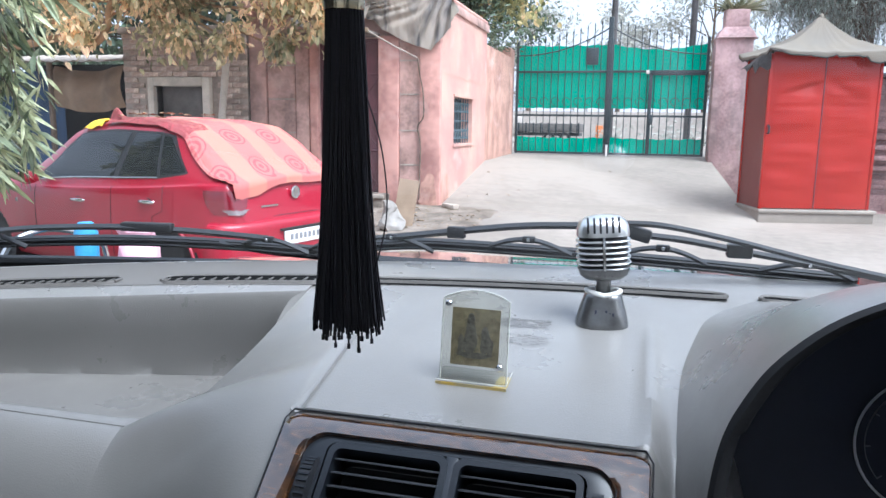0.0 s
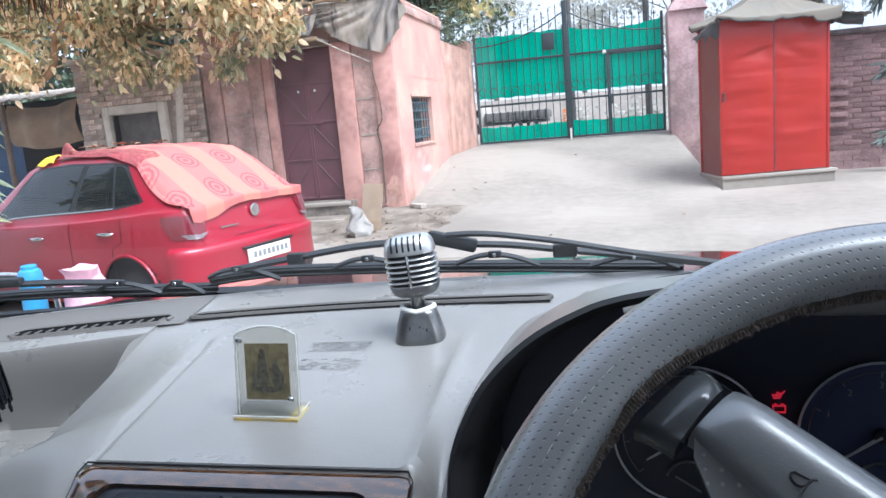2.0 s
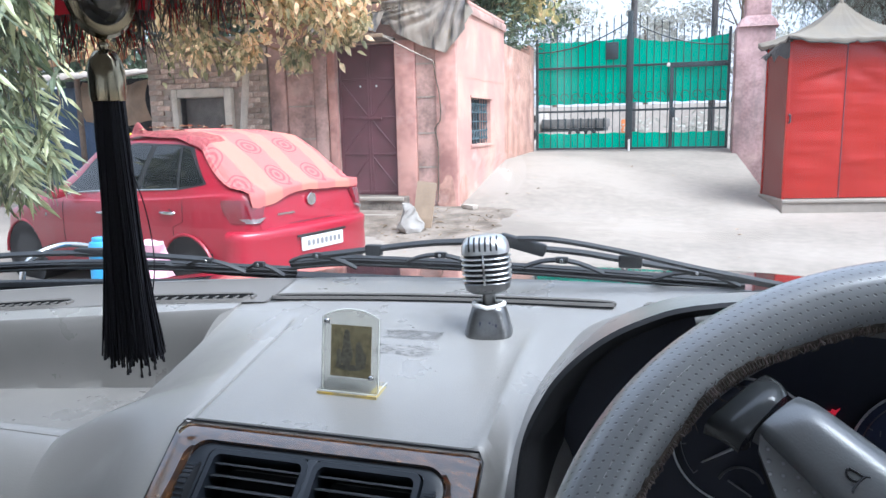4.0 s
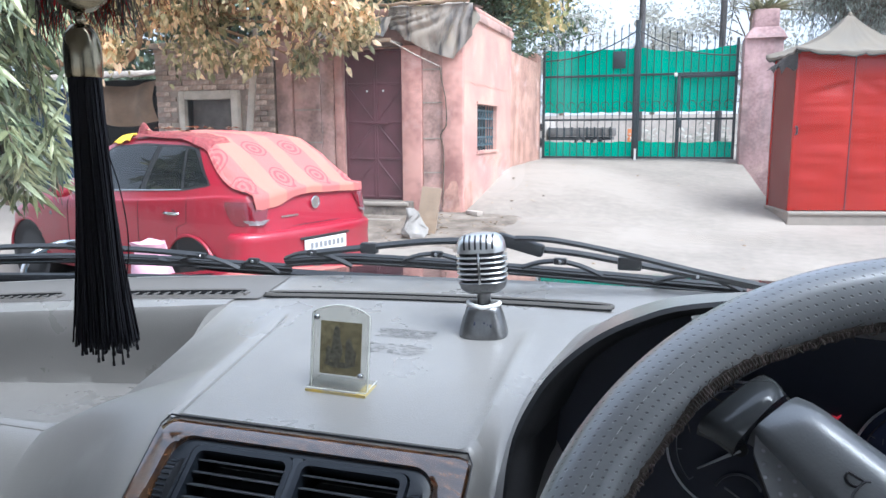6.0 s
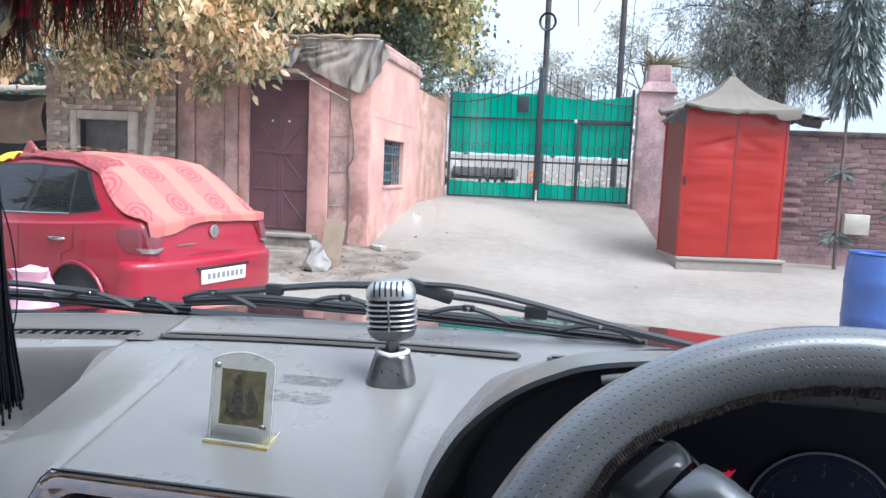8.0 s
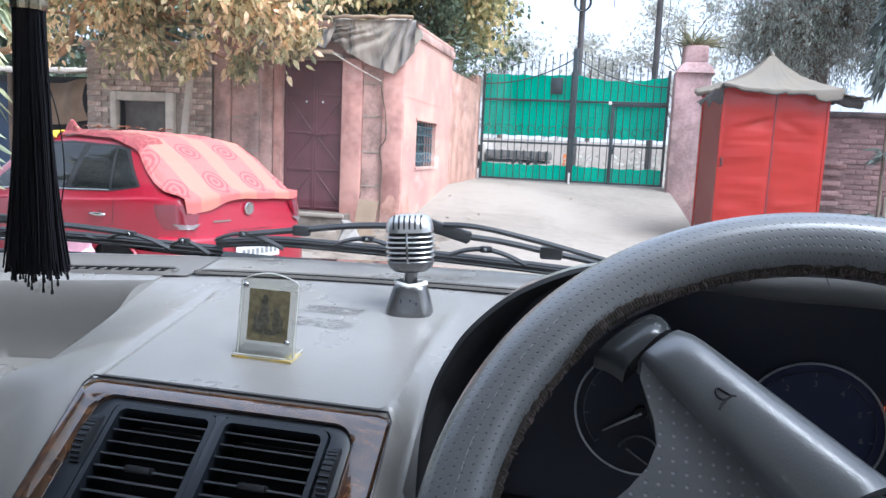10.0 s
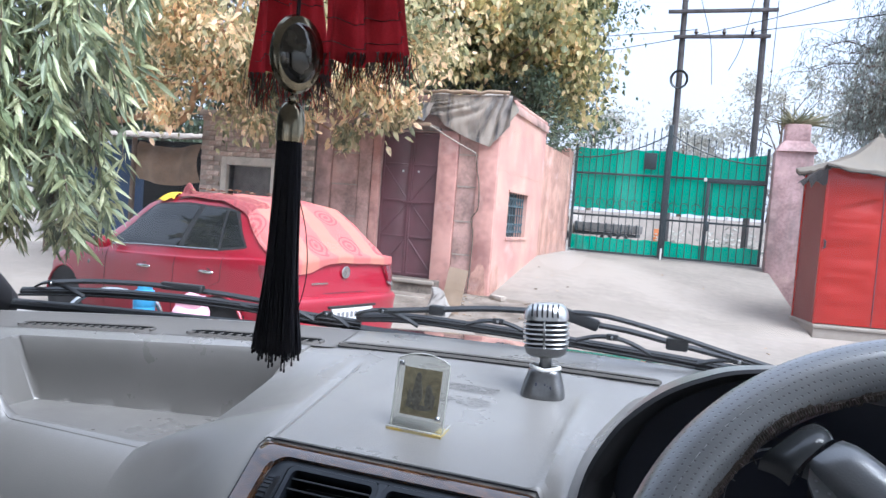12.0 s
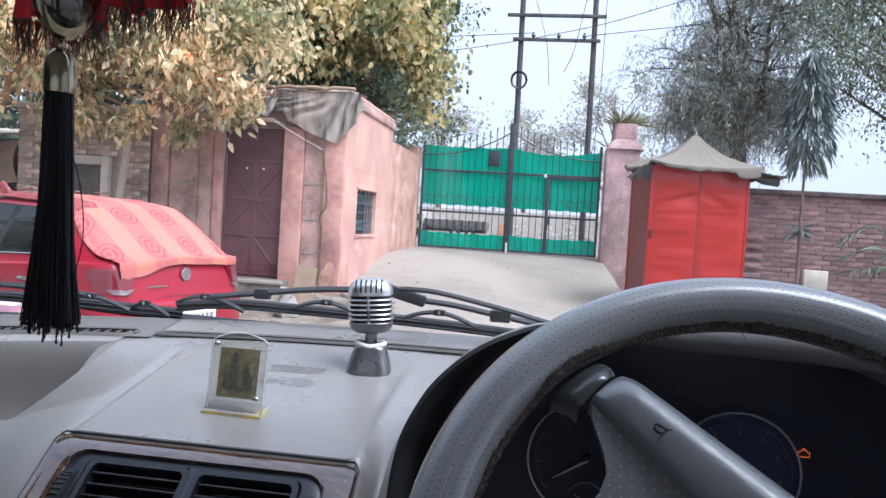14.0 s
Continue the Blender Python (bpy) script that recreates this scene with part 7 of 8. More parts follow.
top_z = eased([(-0.1, 0.5), (0.0, 0.6), (0.02, 0.66), (0.05, 0.7), (0.075, 0.96), (0.12, 1.0), (0.5, 1.29), (0.72, 1.42), (0.95, 1.455), (1.5, 1.475), (1.9, 1.45), (2.15, 1.38), (2.8, 1.0), (3.3, 0.91), (3.75, 0.79), (3.9, 0.66), (3.96, 0.5), (4.1, 0.45)], 0.02)
belt_z = eased([(0.0, 0.975), (0.4, 0.985), (0.8, 0.962), (1.2, 0.94), (2.6, 0.885), (3.0, 0.88), (3.9, 0.62)], 0.05)
roof_w = eased([(0.0, 0.62), (0.3, 0.6), (0.8, 0.575), (2.0, 0.57), (2.5, 0.6), (3.0, 0.66), (3.9, 0.4)], 0.08)


def section(u):
    w, zt, wr = half_w(u), top_z(u), min(roof_w(u), half_w(u) * 0.93)
    zb = min(belt_z(u), zt - 0.03)
    zr = max(zb + 0.012, zt - 0.055)
    k = min(1.0, max(0.0, (zt - 0.3) / 0.4))
    return [(0.9 * w, 0.2), (0.975 * w, 0.2 + 0.1 * k), (1.0 * w, 0.2 + 0.3 * k), (1.0 * w, min(0.72, zb - 0.13 * k)), (0.985 * w, zb - 0.05 * k), (0.95 * w, zb), ((0.955 * w + wr) / 2 + 0.012, (zb + zr) / 2 + 0.01), (wr, zr), (0.72 * wr, zt - 0.01), (0.0, zt)]


def body_point(u, v):
    """A place on the shell: u metres from the tail, v from the sill (0) over the roof's middle (9) to the other sill (18)."""
    flip, v = (-1, 18 - v) if v > 9 else (1, v)
    s = section(u)
    j = min(int(v), 8)
    t = v - j
    a, b, c, d = s[max(j - 1, 0)], s[j], s[j + 1], (s[j + 2] if j < 8 else (-s[8][0], s[8][1]))
    f = [0.5 * (2 * b[i] + (c[i] - a[i]) * t + (2 * a[i] - 5 * b[i] + 4 * c[i] - d[i]) * t * t + (3 * b[i] - a[i] - 3 * c[i] + d[i]) * t**3) for i in (0, 1)]
    return Vector((u, flip * f[0], f[1]))


red_car = thing("red_hatchback", CAR_AT + car_fwd * 1.9, "glossy red hatchback parked before the gatehouse", "car")
us = sorted(set([round(0.0 + 0.012 * k, 4) for k in range(14)] + [round(0.16 + 0.028 * k, 4) for k in range(136)]))
us = [u for u in us if u <= 3.96]
vs_ = [18 * k / 126 for k in range(127)]
pts = [[body_point(u, v) for v in vs_] for u in us]


def region(u, v):
    """Which part a patch of the shell belongs to."""
    if v > 9:
        v = 18 - v
    p = body_point(u, v)
    for cu in (0.7, 3.2):
        if v < 4.2 and math.hypot(p.x - cu, p.z - 0.3) < 0.335:
            return "hole"
    return "body"


buckets = {}
for i in range(len(us) - 1):
    for j in range(len(vs_) - 1):
        r = region((us[i] + us[i + 1]) / 2, (vs_[j] + vs_[j + 1]) / 2)
        buckets.setdefault(r, []).append((i, j))
m, seen = M(), {}
for i, j in buckets["body"]:
    f = []
    for a, b in ((i, j), (i + 1, j), (i + 1, j + 1), (i, j + 1)):
        if (a, b) not in seen:
            seen[(a, b)] = len(m.v)
            m.v.append(tuple(CAR @ pts[a][b]))
        f.append(seen[(a, b)])
    m.f.append(tuple(f))
part("body", m, CAR_RED, red_car, "glossy red bodywork", smooth=50)


def patch(v0, v1, tail, nose, proud, mirrored, nu=26, nv=14, both=False):
    """A skin laid on the shell between two heights; tail and nose give its ends at each height (0 to 1)."""
    rows = []
    for i in range(nv + 1):
        q = i / nv
        v = v0 + (v1 - v0) * q
        row = []
        for k in range(nu + 1):
            u = tail(q) + (nose(q) - tail(q)) * k / nu
            a, du, dv = body_point(u, v), body_point(u + 0.01, v), body_point(u, v + 0.05)
            n = (dv - a).cross(du - a)
            n = -n.normalized() if n.y < 0 or (abs(n.y) < 0.02 and n.z < 0) else n.normalized()
            p = a + n * proud
            if mirrored:
                p.y = -p.y
            row.append(CAR @ p)
        rows.append(row)
    return M().grid(rows)


def shell_side(u, z):
    pts = section(u)[:8]
    return float(np.interp(z, [p[1] for p in pts], [p[0] for p in pts]))


def tail_at(z):
    """How far forward the tail's face lies at a height."""
    return float(np.interp(z, [top_z(k * 0.004) for k in range(40)], [k * 0.004 for k in range(40)]))


def lamp_skin(z0, z1, reach, inner, proud, sgn):
    """A lamp that wraps from the flank on to the tail's face."""
    rows = []
    for i in range(9):
        q = i / 8
        z = z0 + (z1 - z0) * q
        back = tail_at(z)
        row = []
        for k in range(11):
            u = back + 0.05 + (reach - 0.1 * (1 - q) ** 2 - back - 0.05) * (1 - k / 10)
            row.append(CAR @ Vector((u, sgn * (shell_side(u, z) + proud), z)))
        side = shell_side(back + 0.05, z)
        for k in range(1, 9):
            t = k / 8
            y = side - 0.01 + (inner + 0.08 * (1 - q) - side + 0.01) * t
            row.append(CAR @ Vector((back - proud - 0.006 + 0.03 * (1 - t) ** 2, sgn * y, z)))
        rows.append(row)
    return M().grid(rows)


def quarter(q):
    """The kinked rear edge of the side glass, from its foot (0) to its top (1)."""
    return 0.54 + 0.34 * max(0.0, q - 0.22) + 0.3 * max(0.0, (0.22 - q) / 0.22) ** 2


for s in (False, True):
    part("rear_window", patch(5.3, 6.7, lambda q: quarter(q), lambda q: 1.3 - 0.07 * q, 0.004, s), CAR_GLASS, red_car, "dark tinted side window", smooth=60)
    part("quarter_divider", patch(5.3, 6.7, lambda q: 0.8 + 0.09 * q, lambda q: 0.83 + 0.09 * q, 0.006, s, 3), CAR_BLACK, red_car, smooth=60)
    part("front_window", patch(5.3, 6.7, lambda q: 1.37 - 0.07 * q, lambda q: 2.5 - 0.52 * q, 0.004, s), CAR_GLASS, red_car, "dark tinted side window", smooth=60)
    part("window_seal", patch(5.22, 6.8, lambda q: quarter(q) - 0.035, lambda q: 2.57 - 0.56 * q, 0.0015, s), CAR_BLACK, red_car, smooth=60)
    sgn = -1 if s else 1
    lamp = part("tail_lamp", lamp_skin(0.745, 0.93, 0.3, 0.52, 0.008, sgn), LAMP_RED, red_car, "dark maroon tail lamp", smooth=60)
    part("reversing_lens", lamp_skin(0.747, 0.785, 0.14, 0.545, 0.011, sgn), LAMP_CLEAR, lamp, "pale lower lens", smooth=60)
rows = [[CAR @ (body_point(u, 7.2 + 3.6 * k / 12) + Vector((0.004, 0, 0.004))) for k in range(13)] for u in [2.16 + 0.6 * i / 10 for i in range(11)]]
part("windscreen", M().grid(rows), CAR_GLASS, red_car, "dark car windscreen", smooth=60)
for cu in (0.7, 3.2):
    for s in (1, -1):
        C = CAR @ Matrix.Translation((cu, s * 0.69, 0.3)) @ Matrix.Rotation(radians(-90 * s), 4, "X")
        w = part("wheel", M().lathe([(0.2, -0.1), (0.285, -0.1), (0.3, -0.07), (0.3, 0.07), (0.285, 0.1), (0.2, 0.1), (0.19, 0.06)], C, 40), RUBBER, red_car, "black tyre with silver rim")
        part("rim", M().lathe([(0.05, 0.07), (0.19, 0.062), (0.2, 0.09), (0.185, 0.098)], C, 30), CHROME, w)
        for k in range(5):
            a = radians(72 * k)
            part("rim_spoke", M().box((0.03, -0.022, 0.07), (0.19, 0.022, 0.09), C @ Matrix.Rotation(a, 4, "Z"), bevel=0.006), CHROME, w)
        arch = [CAR @ Vector((cu + 0.338 * math.cos(a), s * (half_w(cu) + 0.004), 0.3 + 0.338 * math.sin(a))) for a in [math.pi * k / 24 for k in range(25)]]
        part("wheel_arch", M().tube(arch, 0.014, 6), CAR_RED, red_car)
        part("arch_liner", M().lathe([(0.32, -0.3), (0.345, 0.1)], C, 30), CAR_BLACK, red_car)
for s in (1, -1):
    edge_v = 5.26 if s == 1 else 18 - 5.26
    part("window_trim", M().tube([CAR @ (body_point(u, edge_v) + Vector((0, s * 0.004, 0))) for u in [0.82 + 0.09 * k for k in range(19)]], 0.006, 6), CHROME, red_car, "bright window trim strip")
    for u, hz in ((0.9, 0.812), (1.78, 0.776)):
        y = s * (shell_side(u, hz) - 0.004)
        part("handle_cup", M().lathe([(0.05, -0.001), (0.046, 0.0045), (0.001, 0.005)], CAR @ Matrix.Translation((u, y, hz - 0.004)) @ Matrix.Rotation(radians(-90 * s), 4, "X") @ Matrix.Diagonal((1.35, 0.8, 1, 1)), 24), CAR_BLACK, red_car)
        part("door_handle", M().tube([CAR @ Vector((u + du, y + s * dy, hz)) for du, dy in ((-0.085, 0.0), (-0.07, 0.022), (0.0, 0.028), (0.07, 0.022), (0.085, 0.0))], [0.011, 0.015, 0.016, 0.015, 0.011], 8), CHROME, red_car, "bright door handle", smooth=80)
    for u in (0.72, 1.34, 2.42):
        part("door_gap", M().tube([CAR @ (body_point(u + (0.12 if u < 1 and v < 3 else 0), v if s == 1 else 18 - v) + Vector((0, s * 0.0015, 0))) for v in [1.2 + 0.24 * k for k in range(16)]], 0.0022, 4), CAR_BLACK, red_car)
    mp = CAR @ Vector((2.36, s * 0.92, 0.95))
    part("door_mirror", M().lathe([(0.02, -0.08), (0.07, -0.06), (0.085, 0.0), (0.075, 0.05), (0.03, 0.07)], Matrix.Translation(mp) @ Matrix.Rotation(HEAD_A + math.pi / 2, 4, "Z") @ Matrix.Rotation(radians(90), 4, "Y"), 20, 0.75, 1.1), CAR_RED, red_car, "red door mirror")
    part("mirror_glass", M().lathe([(0.07, 0.0), (0.066, 0.004), (0.001, 0.005)], CAR @ Matrix.Translation((2.325, s * 0.935, 0.955)) @ Matrix.Rotation(radians(-90), 4, "Y") @ Matrix.Diagonal((0.8, 1.05, 1, 1)), 24), CHROME, red_car, "bright mirror glass")
EMB = CAR @ Matrix.Translation((0.056, 0.0, 0.882)) @ Matrix.Rotation(radians(-90), 4, "Y") @ Matrix.Rotation(radians(0), 4, "X")
emb = part("emblem", M().lathe([(0.052, 0.0), (0.054, 0.012), (0.047, 0.015), (0.045, 0.01)], EMB, 30), CHROME, red_car, "round chrome emblem")
part("emblem_face", M().lathe([(0.046, 0.004), (0.044, 0.007), (0.001, 0.008)], EMB, 30), PLATE, emb)
part("emblem_bar", M().box((-0.035, -0.008, 0.01), (0.035, 0.008, 0.015), EMB).box((-0.01, -0.03, 0.01), (0.006, 0.03, 0.015), EMB), CHROME, emb, smooth=0)
for k in range(9):
    part("badge_bar", M().box((0.045, 0.22 + 0.022 * k, 0.785), (0.062, 0.235 + 0.022 * k, 0.8), CAR), CHROME, red_car)
def tail_sweep(profile):
    """A moulding swept round the tail from flank to flank: (outwards, height) pairs."""
    rows = []
    for k in range(41):
        a = radians(-88 + 176 * k / 40)
        c = math.cos(a) ** 0.5
        rows.append([CAR @ Vector((0.3 - (0.3 + d) * c, (0.765 + d) * math.sin(a), z)) for d, z in profile])
    return M().grid(rows)


part("bumper", tail_sweep(((-0.03, 0.69), (0.015, 0.682), (0.045, 0.668), (0.058, 0.645), (0.056, 0.6), (0.05, 0.56), (0.052, 0.47), (0.056, 0.38), (0.045, 0.33))), CAR_RED, red_car, "red rear bumper with a shelf", smooth=40)
part("bumper_valance", tail_sweep(((0.043, 0.332), (0.04, 0.3), (0.02, 0.25), (-0.04, 0.23))), CAR_BLACK, red_car, "black lower valance", smooth=60)
part("tailgate_gap", M().tube([CAR @ Vector((tail_at(0.74) - 0.004 + 0.05 * (abs(y) / 0.6) ** 4, y, 0.705)) for y in [-0.56 + 1.12 * k / 20 for k in range(21)]], 0.006, 5), CAR_BLACK, red_car)
plate = part("number_plate", M().box((-0.066, -0.26, 0.47), (-0.05, 0.26, 0.585), CAR, bevel=0.003), PLATE, red_car, "white number plate with bars")
part("plate_shade", M().box((-0.07, -0.3, 0.59), (-0.045, 0.3, 0.61), CAR, bevel=0.004), CAR_BLACK, plate)
for k in range(8):
    part("plate_bar", M().box((-0.0685, -0.22 + 0.055 * k, 0.505), (-0.0655, -0.185 + 0.055 * k, 0.555), CAR), MARK, plate)
for s in (1, -1):
    part("side_marker", M().lathe([(0.022, 0.0), (0.018, 0.006), (0.001, 0.008)], CAR @ Matrix.Translation((2.72, s * (shell_side(2.72, 0.72) - 0.001), 0.72)) @ Matrix.Rotation(radians(-90 * s), 4, "X"), 16), LAMP_CLEAR, red_car)

# cover cloth over roof and rear window
cover = thing("car_cover_cloth", CAR @ Vector((0.8, 0, 1.47)), "striped pink printed cloth draped over the car's roof", "cloth")
m, uv, rows, run = M(), [], [], 0.0
for i in range(70):
    t = i / 69
    u = 0.085 + 1.6 * t
    vl = lerp(5.0, 6.72, (u - 0.1) / 0.55) + 0.22 * smooth01(0.7, 1.1, u) + 0.05 * noise.noise((u * 5, 0, 3))
    vr = 18 - lerp(6.85, 7.0, (u - 0.1) / 0.75) + 0.1 * math.sin(u * 7)
    run += math.hypot(1.6 / 69, top_z(u) - top_z(u - 1.6 / 69)) if i else 0.0
    row = []
    for j in range(70):
        s = j / 69
        v = vl + (vr - vl) * s
        p = body_point(u, v)
        n = Vector((-0.3 if u < 0.8 else 0.0, p.y * 0.5, 1)).normalized()
        lift = 0.02 + 0.014 * noise.noise((u * 4, v * 2.0, 0)) + 0.008 * noise.noise((u * 13, v * 5, 2))
        if s < 0.06 or s > 0.94:
            lift += 0.012
        tuft = 0.1 * math.exp(-(((u - 1.64) / 0.07) ** 2) - ((s - 0.16) / 0.06) ** 2)
        q = p + n * lift + Vector((0, 0, tuft))
        if i < 3:
            q.z -= (3 - i) / 3 * (0.012 + 0.075 * smooth01(0.2, 0.5, p.y) + 0.006 * noise.noise((j * 0.3, 2, 2)))
            q.x = min(q.x, 0.056)
        row.append(CAR @ q)
        uv.append((p.y * 1.0, run))
    rows.append(row)
m.grid(rows)
m.uv = uv
part("cloth", m, CLOTH, cover, smooth=80)
rows = [[CAR @ (body_point(1.72 + 0.28 * a, 6.85 + 0.9 * b) + Vector((0, 0.01, 0.02 + 0.015 * math.sin(9 * a + 5 * b)))) for b in [k / 8 for k in range(9)]] for a in [k / 8 for k in range(9)]]
solo("yellow_cloth", M().grid(rows), YELLOW, "small yellow cloth on the car roof", "cloth", smooth=80)
m = M()
for k in range(26):
    p = CAR @ (body_point(rng.uniform(0.9, 1.6), rng.uniform(7.2, 9.5)) + Vector((0, 0, 0.045)))
    a, s = rng.uniform(0, 6.3), rng.uniform(0.025, 0.05)
    m.add([p + Vector((s * math.cos(a), s * math.sin(a), 0.01)), p + Vector((-0.4 * s * math.sin(a), 0.4 * s * math.cos(a), 0.025)), p - Vector((s * math.cos(a), s * math.sin(a), -0.01)), p + Vector((0.4 * s * math.sin(a), -0.4 * s * math.cos(a), 0.02))], [(0, 1, 2, 3)])
solo("leaves_on_car", m, LEAF_DRY, "dry leaves lying on the car's cover", "leaves", kind="stuff")

# handcart with odds and ends between the cars
cx, cy = -2.33, 2.75
cart = thing("handcart", (cx, cy, 0.0), "low metal handcart loaded with cans and a pink bag", "cart")
part("tray", M().box((cx - 0.5, cy - 0.3, 0.64), (cx + 0.45, cy + 0.3, 0.69), bevel=0.01), GATE_STEEL, cart)
for sx in (-0.42, 0.38):
    for sy in (-0.22, 0.22):
        part("leg", M().tube([(cx + sx, cy + sy, 0.0), (cx + sx, cy + sy, 0.65)], 0.02, 8), GATE_STEEL, cart)
part("handle", M().tube(spline([(cx - 0.3, cy - 0.2, 0.68), (cx - 0.27, cy - 0.2, 0.92), (cx - 0.2, cy - 0.08, 1.0), (cx - 0.16, cy + 0.1, 0.97), (cx - 0.1, cy + 0.2, 0.9), (cx - 0.1, cy + 0.22, 0.68)], 28), 0.014, 8), CHROME, cart, "bent bright handle", smooth=80)
can = thing("blue_can", (cx - 0.02, cy, 0.69), "sky-blue plastic can on the handcart", "can")
part("body", M().lathe([(0.046, 0), (0.051, 0.02), (0.051, 0.24), (0.049, 0.246), (0.052, 0.252), (0.051, 0.3), (0.045, 0.322), (0.03, 0.33)], Matrix.Translation((cx - 0.02, cy, 0.69)), 24), BLUE_PALE, can)
part("cap", M().lathe([(0.034, 0.326), (0.034, 0.342), (0.03, 0.346)], Matrix.Translation((cx - 0.02, cy, 0.69)), 20), BLUE_PALE, can)
bag = thing("pink_bag", (cx + 0.25, cy + 0.02, 0.69), "pale pink plastic bag tied at the top", "bag")
m = M().lathe([(0.06, 0.0), (0.085, 0.03), (0.092, 0.12), (0.085, 0.2), (0.075, 0.25), (0.055, 0.28), (0.06, 0.3), (0.07, 0.325), (0.03, 0.315)], Matrix.Translation((cx + 0.25, cy + 0.02, 0.69)), 36)
m.v = [(x + 0.035 * noise.noise((x * 12, y * 12, z * 12)) + 0.012 * noise.noise((x * 40, y * 40, z * 40)), y + 0.035 * noise.noise((x * 12, y * 12, z * 12 + 5)), z + 0.02 * noise.noise((x * 20, y * 20, 1)) * (z > 0.9)) for x, y, z in m.v]
part("sheet", m, PINK_BAG, bag)


# ---- trees ----
def leaf_mesh(centres, ways, size, slim, seed, fold=0.25, jitter=0.35):
    """Folded leaves: one for each centre, along its way."""
    r = np.random.RandomState(seed)
    n = len(centres)
    c, w = np.array(centres), np.array(ways) + r.normal(0, jitter, (n, 3))
    w /= np.linalg.norm(w, axis=1)[:, None]
    side = np.cross(w, r.normal(0, 1, (n, 3)))
    side /= np.linalg.norm(side, axis=1)[:, None]
    up = np.cross(side, w)
    ln = (size * r.uniform(0.55, 1.25, n))[:, None]
    sl = ln * slim / 2
    base, tip = c, c + w * ln
    droop = -0.12 * ln * np.array([0, 0, 1])
    a1, a2 = c + w * ln * 0.3 + side * sl + up * sl * fold, c + w * ln * 0.65 + side * sl * 0.8 + up * sl * fold + droop * 0.5
    b1, b2 = c + w * ln * 0.3 - side * sl + up * sl * fold, c + w * ln * 0.65 - side * sl * 0.8 + up * sl * fold + droop * 0.5
    v = np.stack([base, a1, a2, tip + droop, b2, b1], 1).reshape(-1, 3)
    k = np.arange(n)[:, None] * 6
    f = np.concatenate([k + [0, 1, 2, 3], k + [0, 3, 4, 5]])
    m = M()
    m.v, m.f = [tuple(p) for p in v.tolist()], [tuple(q) for q in f.tolist()]
    return m


def plain_mesh(m, name, material):
    me = bpy.data.meshes.new(name)
    me.from_pydata(m.v, [], m.f)
    me.materials.append(material)
    me.update()
    return me


def tree(name, label, foot, fork, clumps, leaf_n, size, slim, material, trunk_r, seed, way=(0, 0, -0.4), spread=0.45, bark=BARK, sub=3, jitter=0.7, twig=0.012):
    """A trunk, limbs to each clump of leaves, twigs, and the leaves themselves."""
    r = random.Random(seed)
    th = thing(name, foot, label, "tree")
    foot, fork = Vector(foot), Vector(fork)
    mid = foot.lerp(fork, 0.5) + Vector((r.uniform(-0.1, 0.1), r.uniform(-0.1, 0.1), 0))
    part("trunk", M().tube(spline([foot, mid, fork], 12), [trunk_r * (1.15 - 0.45 * k / 11) for k in range(12)], 10), bark, th, smooth=80)
    tall = max(c[2] for c in clumps) - 0.8
    top = Vector((fork.x + r.uniform(-0.3, 0.3), fork.y, max(tall, fork.z + 0.3)))
    part("leader", M().tube(spline([fork, fork.lerp(top, 0.5) + Vector((0.12, 0, 0)), top], 8), [trunk_r * (0.7 - 0.08 * k) for k in range(8)], 8), bark, th, smooth=80)
    limbs, twigs = M(), M()
    cen, ways = [], []
    for c in clumps:
        c, rad = Vector(c[:3]), c[3]
        h = min(1.0, max(0.0, (c.z - 0.9 - fork.z) / max(0.3, top.z - fork.z))) * r.uniform(0.5, 1.0)
        root = fork.lerp(top, h)
        bend = root.lerp(c, 0.5) + Vector((r.uniform(-0.2, 0.2), r.uniform(-0.2, 0.2), r.uniform(0, 0.3))) * rad
        limbs.tube(spline([root, bend, c], 9), [trunk_r * (0.24 - 0.2 * k / 8) for k in range(9)], 6)
        for s in range(sub):
            d = Vector((r.gauss(0, 1), r.gauss(0, 1), r.gauss(0, 0.8))).normalized() * rad * r.uniform(0.4, 1.0)
            e = c + d
            twigs.tube(spline([c.lerp(fork, 0.15), c + d * 0.5 + Vector((0, 0, 0.1 * rad)), e], 5), [twig, twig * 0.8, twig * 0.6, twig * 0.5, twig * 0.3], 4, cap=False)
            for k in range(int(leaf_n / len(clumps) / sub)):
                t = r.random() ** 0.6
                p = c + d * t + Vector((r.gauss(0, 1), r.gauss(0, 1), r.gauss(0, 1))) * rad * spread * 0.5
                cen.append(tuple(p))
                ways.append((d.x / rad * 0.5 + way[0], d.y / rad * 0.5 + way[1], way[2]))
    part("limbs", limbs, bark, th, smooth=80)
    part("twigs", twigs, bark, th, smooth=80, kind="stuff")
    crown = plain_mesh(leaf_mesh(cen, ways, size, slim, seed, jitter=jitter), "crown", material)
    part("crown", crown, material, th, kind="stuff")
    return th


def cloud(n, lo, hi, rad, seed, keep=lambda x, y, z: True):
    r = random.Random(seed)
    out = []
    while len(out) < n:
        p = [r.uniform(a, b) for a, b in zip(lo, hi)]
        if keep(*p):
            out.append((*p, rad * r.uniform(0.7, 1.3)))
    return out


# broad-leaved tree over the outhouse, its dusty branches hanging before the gatehouse
near_keep = lambda x, y, z: z > 2.75 + 0.35 * (x + 5.2) / 2 * (x > -5.2) and z < 4.9
